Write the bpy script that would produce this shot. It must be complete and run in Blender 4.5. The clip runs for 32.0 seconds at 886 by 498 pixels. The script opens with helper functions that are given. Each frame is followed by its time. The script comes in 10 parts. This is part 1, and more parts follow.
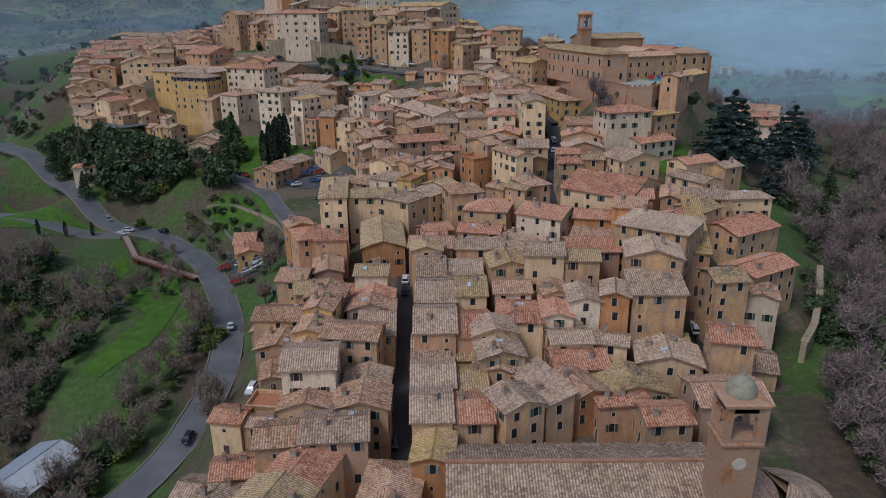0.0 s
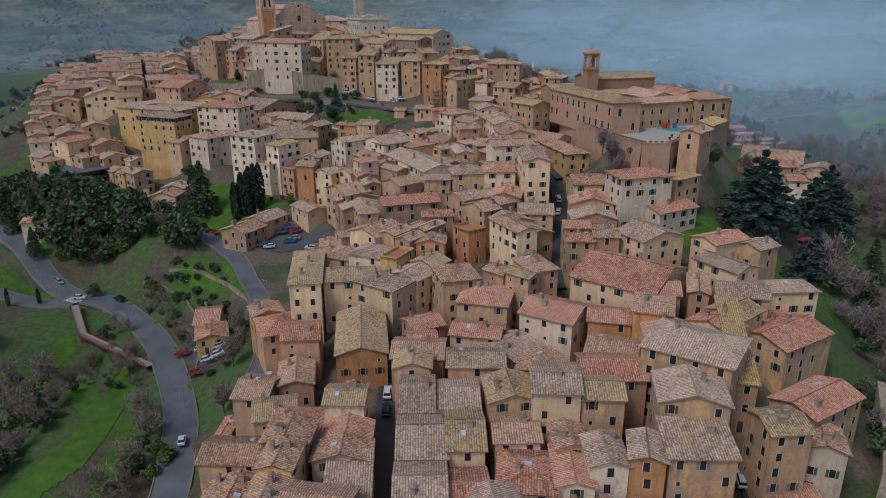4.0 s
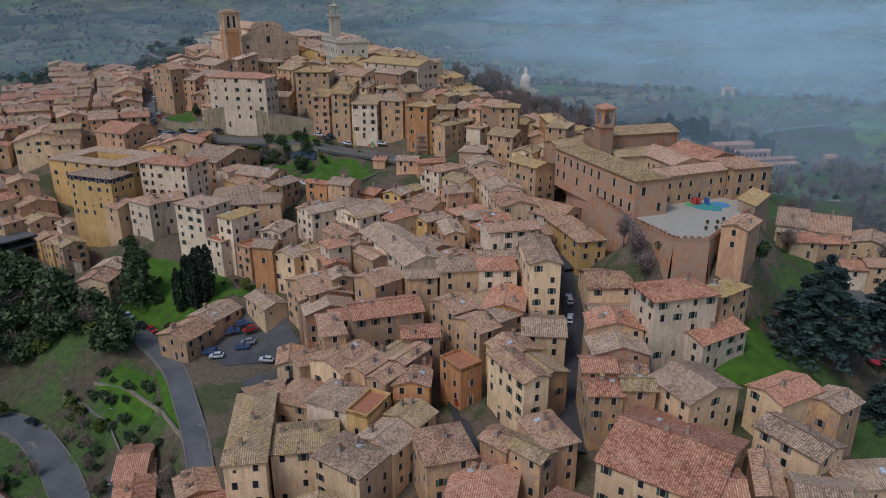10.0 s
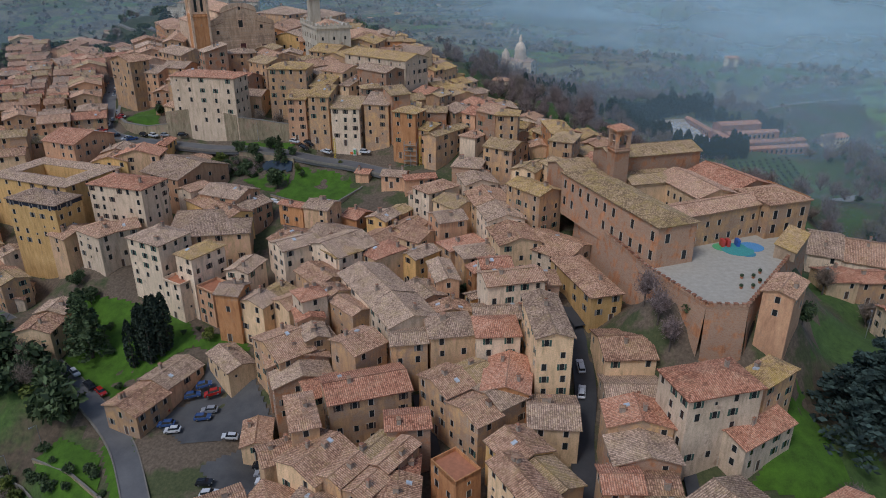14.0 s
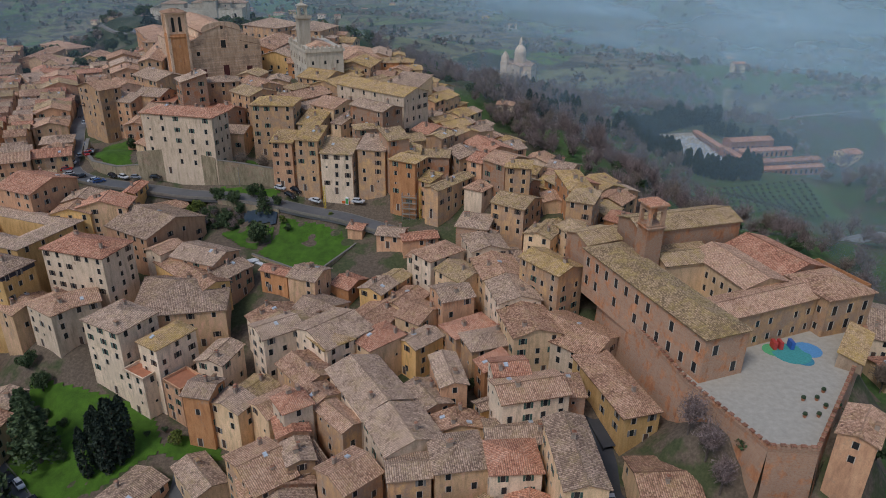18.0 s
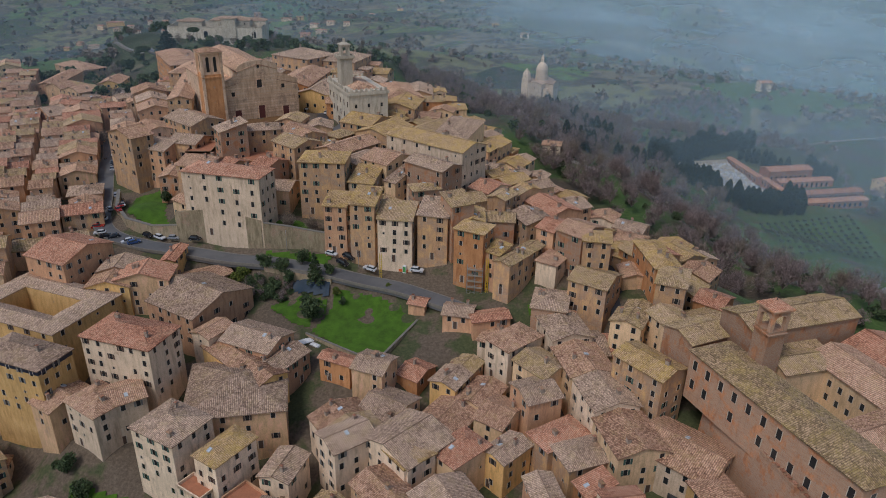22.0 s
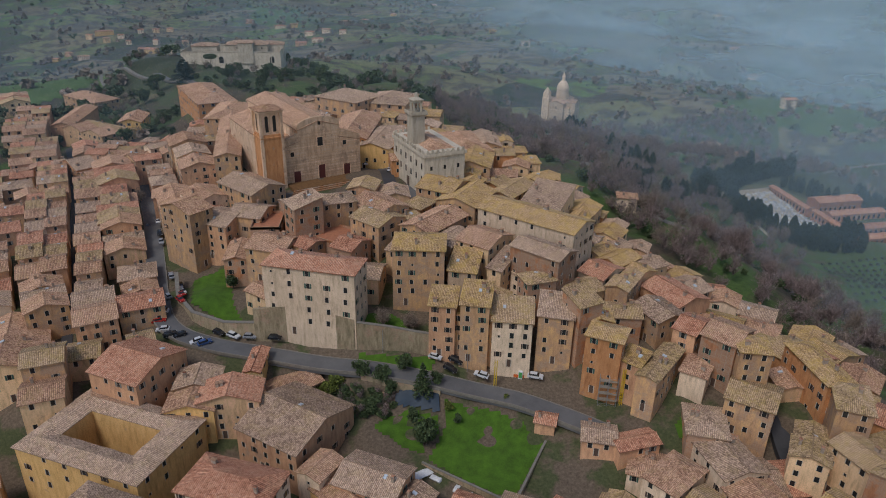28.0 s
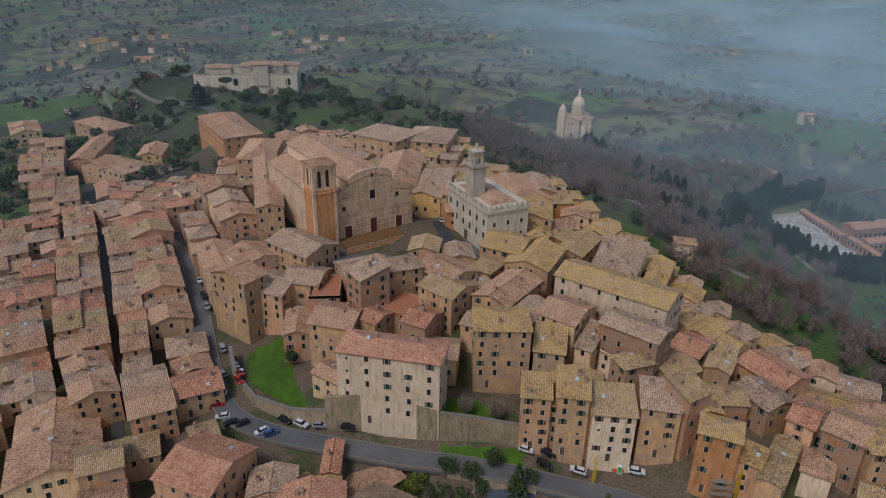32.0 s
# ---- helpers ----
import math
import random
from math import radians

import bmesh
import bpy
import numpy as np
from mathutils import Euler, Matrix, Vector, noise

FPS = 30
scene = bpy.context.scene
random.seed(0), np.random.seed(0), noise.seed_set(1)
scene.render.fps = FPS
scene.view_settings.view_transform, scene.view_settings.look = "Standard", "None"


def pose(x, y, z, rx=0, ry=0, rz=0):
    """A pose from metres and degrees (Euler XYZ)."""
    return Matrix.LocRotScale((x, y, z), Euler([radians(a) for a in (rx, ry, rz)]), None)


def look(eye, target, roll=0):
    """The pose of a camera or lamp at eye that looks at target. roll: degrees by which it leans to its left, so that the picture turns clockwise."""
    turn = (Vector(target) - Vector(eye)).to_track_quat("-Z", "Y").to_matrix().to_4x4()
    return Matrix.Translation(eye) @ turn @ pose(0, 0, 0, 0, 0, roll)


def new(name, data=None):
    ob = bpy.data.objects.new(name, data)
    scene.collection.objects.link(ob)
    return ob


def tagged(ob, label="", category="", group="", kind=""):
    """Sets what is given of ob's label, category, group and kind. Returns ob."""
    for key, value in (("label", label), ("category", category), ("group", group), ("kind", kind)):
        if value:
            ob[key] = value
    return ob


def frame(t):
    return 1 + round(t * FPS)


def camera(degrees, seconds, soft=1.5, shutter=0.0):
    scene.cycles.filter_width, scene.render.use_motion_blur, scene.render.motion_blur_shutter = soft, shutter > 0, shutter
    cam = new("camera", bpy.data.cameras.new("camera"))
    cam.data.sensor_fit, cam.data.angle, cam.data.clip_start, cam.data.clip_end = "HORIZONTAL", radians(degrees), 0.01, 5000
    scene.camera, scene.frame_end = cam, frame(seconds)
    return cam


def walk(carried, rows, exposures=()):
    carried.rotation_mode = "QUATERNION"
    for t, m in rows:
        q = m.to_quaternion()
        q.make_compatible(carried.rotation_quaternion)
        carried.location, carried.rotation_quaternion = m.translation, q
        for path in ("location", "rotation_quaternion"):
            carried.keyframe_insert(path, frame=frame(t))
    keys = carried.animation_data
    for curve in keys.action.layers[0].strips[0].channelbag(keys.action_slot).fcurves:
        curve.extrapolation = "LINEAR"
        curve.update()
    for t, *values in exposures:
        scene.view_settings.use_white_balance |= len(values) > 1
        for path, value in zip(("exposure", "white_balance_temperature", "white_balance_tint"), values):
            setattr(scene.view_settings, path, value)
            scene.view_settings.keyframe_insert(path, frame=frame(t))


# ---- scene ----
cam = camera(64.8, 32.0, 1.0)
METRES, EYE, TILT, LEAN, TURN = 300.0, 70.0, -19.4, 0.5, 0.0
ROWS = [
    (0.0, 0.0, 0.0, 0.0, -0.0, 0.0, -0.0),
    (0.5, 0.0004, 0.0122, 0.01, -0.05, 0.03, -0.01),
    (1.0, 0.0009, 0.0241, 0.0194, -0.1, 0.08, -0.03),
    (1.5, 0.0012, 0.0365, 0.0292, -0.17, 0.12, -0.04),
    (2.0, 0.0016, 0.0484, 0.0386, -0.24, 0.17, -0.06),
    (2.5, 0.0019, 0.0606, 0.0485, -0.32, 0.2, -0.1),
    (3.0, 0.0023, 0.0724, 0.0581, -0.39, 0.22, -0.11),
    (3.5, 0.0027, 0.085, 0.068, -0.45, 0.24, -0.14),
    (5.5, 0.0045, 0.1339, 0.1074, -0.71, 0.29, -0.04),
    (6.0, 0.0049, 0.1459, 0.1169, -0.77, 0.31, -0.04),
    (6.5, 0.0051, 0.1583, 0.1269, -0.86, 0.31, -0.03),
    (7.0, 0.0056, 0.1701, 0.1367, -0.91, 0.3, 0.01),
    (7.5, 0.0061, 0.1824, 0.1467, -0.98, 0.29, 0.03),
    (8.0, 0.0065, 0.1943, 0.1563, -1.05, 0.22, 0.04),
    (8.5, 0.0071, 0.2068, 0.1662, -1.11, 0.07, 0.07),
    (9.0, 0.0075, 0.2186, 0.1759, -1.19, -0.18, 0.07),
    (9.5, 0.0081, 0.231, 0.1861, -1.27, -0.53, 0.06),
    (10.0, 0.0085, 0.2431, 0.1955, -1.35, -0.9, 0.06),
    (10.5, 0.0089, 0.2556, 0.2058, -1.43, -1.35, 0.07),
    (11.0, 0.0094, 0.2675, 0.2155, -1.5, -1.84, 0.09),
    (11.5, 0.0095, 0.2799, 0.2256, -1.62, -2.39, 0.09),
    (12.0, 0.0104, 0.292, 0.2354, -1.66, -2.95, 0.14),
    (12.5, 0.0107, 0.3047, 0.2452, -1.75, -3.51, 0.17),
    (13.0, 0.0109, 0.3166, 0.2551, -1.85, -3.89, 0.19),
    (13.5, 0.0115, 0.3291, 0.2652, -1.94, -4.14, 0.21),
    (14.0, 0.0118, 0.341, 0.275, -2.04, -4.38, 0.25),
    (14.5, 0.0125, 0.3536, 0.2851, -2.12, -4.6, 0.26),
    (16.5, 0.0139, 0.4032, 0.3239, -2.52, -5.31, 0.23),
    (17.0, 0.0131, 0.415, 0.3338, -2.62, -5.35, 0.09),
    (17.5, 0.0102, 0.4271, 0.3434, -2.62, -5.36, -0.06),
    (18.0, 0.0053, 0.4375, 0.3528, -2.57, -5.38, -0.27),
    (18.5, -0.001, 0.4479, 0.3622, -2.5, -5.36, -0.47),
    (19.0, -0.0083, 0.4574, 0.3713, -2.46, -5.37, -0.59),
    (19.5, -0.0164, 0.4669, 0.3804, -2.41, -5.34, -0.69),
    (20.0, -0.0248, 0.4758, 0.3892, -2.4, -5.35, -0.72),
    (20.5, -0.034, 0.4849, 0.3981, -2.41, -5.34, -0.73),
    (21.0, -0.0431, 0.4933, 0.4061, -2.46, -5.34, -0.74),
    (21.5, -0.0524, 0.5017, 0.4147, -2.49, -5.33, -0.75),
    (22.0, -0.0623, 0.5104, 0.4235, -2.54, -5.33, -0.72),
    (22.5, -0.072, 0.5188, 0.4319, -2.6, -5.34, -0.69),
    (23.0, -0.0822, 0.5277, 0.4402, -2.67, -5.32, -0.65),
    (23.5, -0.0923, 0.5359, 0.4488, -2.76, -5.34, -0.57),
    (24.0, -0.1026, 0.5445, 0.4574, -2.85, -5.31, -0.52),
    (24.5, -0.1128, 0.5532, 0.4654, -2.95, -5.27, -0.47),
    (25.0, -0.1234, 0.5618, 0.4738, -3.07, -5.27, -0.42),
    (25.5, -0.1334, 0.5702, 0.4818, -3.18, -5.3, -0.37),
    (27.5, -0.1756, 0.6079, 0.5051, -3.76, -5.4, -0.23),
    (28.0, -0.1864, 0.6174, 0.5118, -3.87, -5.41, -0.18),
    (28.5, -0.1965, 0.6258, 0.5203, -3.98, -5.42, -0.16),
    (29.0, -0.207, 0.6344, 0.5292, -4.08, -5.43, -0.14),
    (29.5, -0.2175, 0.6424, 0.5374, -4.19, -5.42, -0.11),
    (30.0, -0.228, 0.651, 0.546, -4.29, -5.41, -0.07),
    (30.5, -0.2384, 0.6591, 0.5545, -4.4, -5.43, -0.02),
    (31.0, -0.2493, 0.6678, 0.5631, -4.52, -5.45, 0.01),
    (31.5, -0.2594, 0.676, 0.5716, -4.61, -5.47, 0.05),
    (32.0, -0.2701, 0.6849, 0.5801, -4.73, -5.45, 0.1),
]
walk(cam, [(t, pose(0, 0, EYE, TILT, LEAN, TURN) @ pose(METRES * x, METRES * y, METRES * z, 90 + pitch, roll, yaw)) for t, x, y, z, yaw, pitch, roll in ROWS],
     [(0.0, 0.06, 6250, 11), (13.0, 0.06, 6300, 11), (19.0, 0.07, 6550, 11), (25.0, 0.05, 6850, 12), (32.0, 0.02, 6900, 12)])
# ---- light ----
world = bpy.data.worlds.new("overcast_sky")
scene.world = world
world.use_nodes = True
wn = world.node_tree.nodes
sky = wn.new("ShaderNodeTexSky")
sky.sky_type = "NISHITA"
sky.sun_disc = False
sky.sun_elevation, sky.sun_rotation = radians(54), radians(222)
sky.air_density, sky.dust_density, sky.ozone_density = 1.0, 1.2, 1.5
world.node_tree.links.new(sky.outputs[0], wn["Background"].inputs[0])
wn["Background"].inputs[1].default_value = 0.11
sun = new("sun", bpy.data.lights.new("sun", "SUN"))
sun.data.energy, sun.data.angle, sun.data.color = 1.25, radians(16), (0.96, 0.97, 1.0)
sun.matrix_world = look((-72, -80, 150), (0, 0, 0))

# ---- materials ----
MATS = {}


def nodes_of(name):
    m = bpy.data.materials.new(name)
    m.use_nodes = True
    t = m.node_tree
    return m, t.nodes, t.links, t.nodes["Principled BSDF"]


def ramp(nodes, links, src, stops):
    r = nodes.new("ShaderNodeValToRGB")
    els = r.color_ramp.elements
    while len(els) < len(stops):
        els.new(0.5)
    for e, (p, c) in zip(els, stops):
        e.position, e.color = p, (*c, 1)
    links.new(src, r.inputs[0])
    return r.outputs[0]


def noise_tex(nodes, links, coord, scale, detail=4.0, rough=0.6):
    n = nodes.new("ShaderNodeTexNoise")
    n.inputs["Scale"].default_value, n.inputs["Detail"].default_value, n.inputs["Roughness"].default_value = scale, detail, rough
    if coord is not None:
        links.new(coord, n.inputs["Vector"])
    return n.outputs["Fac"]


def mixed(nodes, links, fac, a, b, mode="MIX"):
    m = nodes.new("ShaderNodeMix")
    m.data_type, m.blend_type = "RGBA", mode
    for sock, v in ((m.inputs["Factor"], fac), (m.inputs[6], a), (m.inputs[7], b)):
        if hasattr(v, "is_linked"):
            links.new(v, sock)
        elif isinstance(v, tuple):
            sock.default_value = (*v, 1)
        else:
            sock.default_value = v
    return m.outputs[2]


def bumped(nodes, links, bsdf, height, strength, dist):
    b = nodes.new("ShaderNodeBump")
    b.inputs["Strength"].default_value, b.inputs["Distance"].default_value = strength, dist
    links.new(height, b.inputs["Height"])
    links.new(b.outputs[0], bsdf.inputs["Normal"])


def plain(name, colour, rough=0.8, metal=0.0, vary=0.25, scale=2.0, bump=0.0):
    """A surface of one colour with grain at two scales."""
    if name in MATS:
        return MATS[name]
    m, nodes, links, bsdf = nodes_of(name)
    co = nodes.new("ShaderNodeTexCoord").outputs["Object"]
    a, b = noise_tex(nodes, links, co, scale), noise_tex(nodes, links, co, scale * 9)
    dark, light = tuple(c * (1 - vary) for c in colour), tuple(min(1, c * (1 + vary)) for c in colour)
    col = ramp(nodes, links, a, ((0.3, dark), (0.7, light)))
    col = mixed(nodes, links, 0.35, col, ramp(nodes, links, b, ((0.3, dark), (0.7, light))))
    links.new(col, bsdf.inputs["Base Color"])
    bsdf.inputs["Roughness"].default_value, bsdf.inputs["Metallic"].default_value = rough, metal
    if bump:
        bumped(nodes, links, bsdf, b, 0.6, bump)
    MATS[name] = m
    return m


def roof_tiles(name, tones, lichen, lichen_amount):
    """Clay channel tiles: rows down the slope, courses across it, weathered patches and lichen."""
    m, nodes, links, bsdf = nodes_of(name)
    uv = nodes.new("ShaderNodeUVMap").outputs[0]
    info = nodes.new("ShaderNodeObjectInfo")
    geo = nodes.new("ShaderNodeNewGeometry")
    add = nodes.new("ShaderNodeVectorMath")
    add.operation = "MULTIPLY_ADD"
    links.new(info.outputs["Random"], add.inputs[0])
    add.inputs[1].default_value = (311, 177, 95)
    links.new(geo.outputs["Position"], add.inputs[2])
    pos = add.outputs[0]
    sep = nodes.new("ShaderNodeSeparateXYZ")
    links.new(uv, sep.inputs[0])

    def math_node(op, a, b=0.0, c=0.5):
        k = nodes.new("ShaderNodeMath")
        k.operation = op
        k.inputs[2].default_value = c
        for sock, v in zip(k.inputs, (a, b)):
            if hasattr(v, "is_linked"):
                links.new(v, sock)
            else:
                sock.default_value = v
        return k.outputs[0]

    wob = math_node("MULTIPLY", noise_tex(nodes, links, pos, 0.5, 2), 1.2)
    course = math_node("FRACT", math_node("MULTIPLY", math_node("ADD", sep.outputs[1], math_node("MULTIPLY", wob, 0.5)), 2.4))
    cell = nodes.new("ShaderNodeCombineXYZ")
    links.new(math_node("FLOOR", math_node("MULTIPLY", sep.outputs[0], 2.2222)), cell.inputs[0])
    links.new(math_node("FLOOR", math_node("MULTIPLY", sep.outputs[1], 2.4)), cell.inputs[1])
    white = nodes.new("ShaderNodeTexWhiteNoise")
    white.noise_dimensions = "3D"
    links.new(cell.outputs[0], white.inputs["Vector"])
    links.new(info.outputs["Random"], cell.inputs[2])
    patch = noise_tex(nodes, links, pos, 0.22, 5, 0.65)
    fine = noise_tex(nodes, links, pos, 1.9, 5, 0.7)
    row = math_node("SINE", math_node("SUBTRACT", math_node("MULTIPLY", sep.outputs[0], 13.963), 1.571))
    shade = math_node("ADD", math_node("MULTIPLY_ADD", patch, 0.75, -0.31), math_node("ADD", math_node("MULTIPLY", fine, 0.52), math_node("MULTIPLY", white.outputs["Value"], 0.44)))
    shade = math_node("ADD", shade, math_node("MULTIPLY", math_node("SUBTRACT", info.outputs["Random"], 0.5), 0.22))
    shade = math_node("ADD", shade, math_node("MULTIPLY", math_node("SUBTRACT", geo.outputs["Random Per Island"], 0.5), 0.16))
    col = ramp(nodes, links, shade, ((0.26, tones[0]), (0.46, tones[1]), (0.64, tones[2]), (0.86, tones[3])))
    speck = ramp(nodes, links, noise_tex(nodes, links, pos, 5.5, 3, 0.75), ((0.38, (0.22, 0.2, 0.18)), (0.52, (1, 1, 1))))
    col = mixed(nodes, links, 0.75, col, speck, "MULTIPLY")
    # Shade in the troughs between tile rows, multiplied into the colour.
    groove_shade = ramp(nodes, links, math_node("MULTIPLY_ADD", row, 0.5), ((0.15, (0.5, 0.47, 0.45)), (0.6, (1, 1, 1))))
    col = mixed(nodes, links, 0.85, col, groove_shade, "MULTIPLY")
    spots = math_node("MULTIPLY", noise_tex(nodes, links, pos, 0.35, 3, 0.6), noise_tex(nodes, links, pos, 3.4, 4, 0.8))
    lich = ramp(nodes, links, spots, ((0.26 - 0.1 * lichen_amount, (0, 0, 0)), (0.42 - 0.12 * lichen_amount, (1, 1, 1))))
    col = mixed(nodes, links, math_node("MULTIPLY", lich, min(1.0, 0.35 + 0.5 * lichen_amount)), col, lichen)
    links.new(col, bsdf.inputs["Base Color"])
    bsdf.inputs["Roughness"].default_value = 0.9
    relief = math_node("ADD", math_node("MULTIPLY", course, 0.5), math_node("MULTIPLY", fine, 1.2))
    bumped(nodes, links, bsdf, relief, 0.7, 0.09)
    return m


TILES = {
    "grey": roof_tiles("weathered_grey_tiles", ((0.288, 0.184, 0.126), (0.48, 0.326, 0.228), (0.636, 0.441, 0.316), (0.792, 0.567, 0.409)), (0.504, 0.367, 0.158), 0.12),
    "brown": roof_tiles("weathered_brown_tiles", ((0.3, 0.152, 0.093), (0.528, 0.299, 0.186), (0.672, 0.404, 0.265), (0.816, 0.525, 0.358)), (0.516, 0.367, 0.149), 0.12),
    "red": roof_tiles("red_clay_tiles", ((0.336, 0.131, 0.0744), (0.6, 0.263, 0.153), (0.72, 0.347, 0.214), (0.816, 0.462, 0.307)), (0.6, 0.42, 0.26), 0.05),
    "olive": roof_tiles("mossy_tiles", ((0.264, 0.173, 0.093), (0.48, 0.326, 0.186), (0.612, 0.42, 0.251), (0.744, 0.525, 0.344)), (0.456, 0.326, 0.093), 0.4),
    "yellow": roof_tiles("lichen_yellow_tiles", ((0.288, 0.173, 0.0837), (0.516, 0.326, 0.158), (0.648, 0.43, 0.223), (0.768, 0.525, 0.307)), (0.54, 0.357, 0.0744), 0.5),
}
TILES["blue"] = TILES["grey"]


def plaster(name, tones, stone=0.0):
    """Old plaster or stone: stains running down, patches where bricks show through."""
    m, nodes, links, bsdf = nodes_of(name)
    geo = nodes.new("ShaderNodeNewGeometry")
    info = nodes.new("ShaderNodeObjectInfo")
    pos = geo.outputs["Position"]
    mp = nodes.new("ShaderNodeMapping")
    mp.inputs["Scale"].default_value = (1.0, 1.0, 0.22)
    links.new(pos, mp.inputs[0])
    big, streak, grain = noise_tex(nodes, links, pos, 0.16, 4), noise_tex(nodes, links, mp.outputs[0], 0.9, 5, 0.7), noise_tex(nodes, links, pos, 3.5, 4, 0.7)
    col = ramp(nodes, links, streak, ((0.32, tuple(c * 0.85 for c in tones[0])), (0.48, tones[1]), (0.66, tones[2])))
    col = mixed(nodes, links, 0.45, col, ramp(nodes, links, grain, ((0.36, (0.5, 0.48, 0.46)), (0.55, (1, 1, 1)))), "MULTIPLY")
    col = mixed(nodes, links, ramp(nodes, links, big, ((0.35, (0.5, 0.5, 0.5)), (0.65, (0, 0, 0)))), col, tuple(c * 0.72 for c in tones[1]))
    br = nodes.new("ShaderNodeTexBrick")
    br.inputs["Scale"].default_value = 1.6
    br.inputs["Color1"].default_value, br.inputs["Color2"].default_value, br.inputs["Mortar"].default_value = (0.3, 0.17, 0.11, 1), (0.38, 0.25, 0.16, 1), (0.34, 0.29, 0.23, 1)
    axis = nodes.new("ShaderNodeVectorMath")
    axis.operation = "DOT_PRODUCT"
    axis.inputs[1].default_value = (0.8, 0.6, 0)
    links.new(pos, axis.inputs[0])
    sp = nodes.new("ShaderNodeSeparateXYZ")
    links.new(pos, sp.inputs[0])
    cb = nodes.new("ShaderNodeCombineXYZ")
    links.new(axis.outputs["Value"], cb.inputs[0])
    links.new(sp.outputs[2], cb.inputs[1])
    links.new(cb.outputs[0], br.inputs["Vector"])
    worn = noise_tex(nodes, links, pos, 0.3, 6, 0.65)
    lo = 0.66 - 0.34 * stone
    col = mixed(nodes, links, ramp(nodes, links, worn, ((lo, (0, 0, 0)), (lo + 0.1, (0.8, 0.8, 0.8)))), col, br.outputs["Color"])
    hsv = nodes.new("ShaderNodeHueSaturation")
    mr = nodes.new("ShaderNodeMapRange")
    mr.inputs["To Min"].default_value, mr.inputs["To Max"].default_value = 0.92, 1.4
    links.new(info.outputs["Random"], mr.inputs[0])
    links.new(mr.outputs[0], hsv.inputs["Value"])
    links.new(col, hsv.inputs["Color"])
    links.new(hsv.outputs[0], bsdf.inputs["Base Color"])
    bsdf.inputs["Roughness"].default_value = 0.92
    bumped(nodes, links, bsdf, grain, 0.5, 0.05)
    return m


WALLS = {
    "beige": plaster("beige_plaster", ((0.389, 0.239, 0.128), (0.545, 0.354, 0.195), (0.675, 0.4, 0.264)), 0.2),
    "white": plaster("pale_plaster", ((0.494, 0.361, 0.246), (0.681, 0.52, 0.365), (0.8, 0.626, 0.464)), 0.12),
    "cream": plaster("cream_plaster", ((0.522, 0.349, 0.194), (0.695, 0.478, 0.276), (0.794, 0.559, 0.342)), 0.05),
    "orange": plaster("orange_plaster", ((0.373, 0.153, 0.0628), (0.517, 0.234, 0.0941), (0.6, 0.306, 0.138)), 0.15),
    "pink": plaster("pink_plaster", ((0.410, 0.212, 0.124), (0.547, 0.301, 0.17), (0.637, 0.382, 0.22)), 0.2),
    "tan": plaster("tan_stone", ((0.350, 0.199, 0.106), (0.511, 0.304, 0.164), (0.646, 0.398, 0.17)), 0.55),
    "brick": plaster("old_brick", ((0.299, 0.126, 0.060), (0.448, 0.194, 0.090), (0.559, 0.270, 0.136)), 0.8),
    "brown": plaster("brown_stone", ((0.306, 0.174, 0.093), (0.32, 0.250, 0.136), (0.559, 0.25, 0.194)), 0.5),
    "yellow": plaster("yellow_plaster", ((0.524, 0.31, 0.112), (0.66, 0.402, 0.15), (0.751, 0.484, 0.209)), 0.03),
    "grey": plaster("grey_render", ((0.269, 0.193, 0.126), (0.383, 0.274, 0.182), (0.476, 0.347, 0.233)), 0.2),
}
GLASS = plain("dark_window_glass", (0.025, 0.028, 0.03), 0.15, 0.0, 0.2, 3)
FRAME = plain("stone_window_surround", (0.54, 0.47, 0.38), 0.85, 0, 0.2, 3)
SHUTTERS = [plain("brown_shutter", (0.09, 0.055, 0.04)), plain("green_shutter", (0.045, 0.1, 0.075)), plain("grey_shutter", (0.2, 0.19, 0.17))]
CHIMNEY = plain("chimney_render", (0.34, 0.27, 0.21), 0.95, 0, 0.35, 2)
TERRACE = plain("terracotta_terrace", (0.42, 0.17, 0.09), 0.9, 0, 0.25, 1)

# ---- land ----
OUTLINE = [(-60, 50), (-45, 130), (-42, 190), (-60, 235), (-92, 285), (-150, 325), (-190, 350), (-215, 420), (-250, 500), (-240, 600), (-130, 640), (-40, 610), (10, 520), (40, 440), (85, 395), (100, 320), (118, 300), (85, 240), (92, 190), (88, 165), (80, 140), (62, 118), (60, 98), (60, 66), (30, 50)]

LEVELS = []


def level(x, y, z):
    LEVELS.append((x, y, z))


def town_inside(x, y):
    """True inside the outline of the built-up ridge."""
    inside = np.zeros(np.shape(x), bool)
    j = len(OUTLINE) - 1
    for i in range(len(OUTLINE)):
        (xi, yi), (xj, yj) = OUTLINE[i], OUTLINE[j]
        if yi != yj:
            inside ^= ((yi > y) != (yj > y)) & (x < (xj - xi) * (y - yi) / (yj - yi) + xi)
        j = i
    return inside


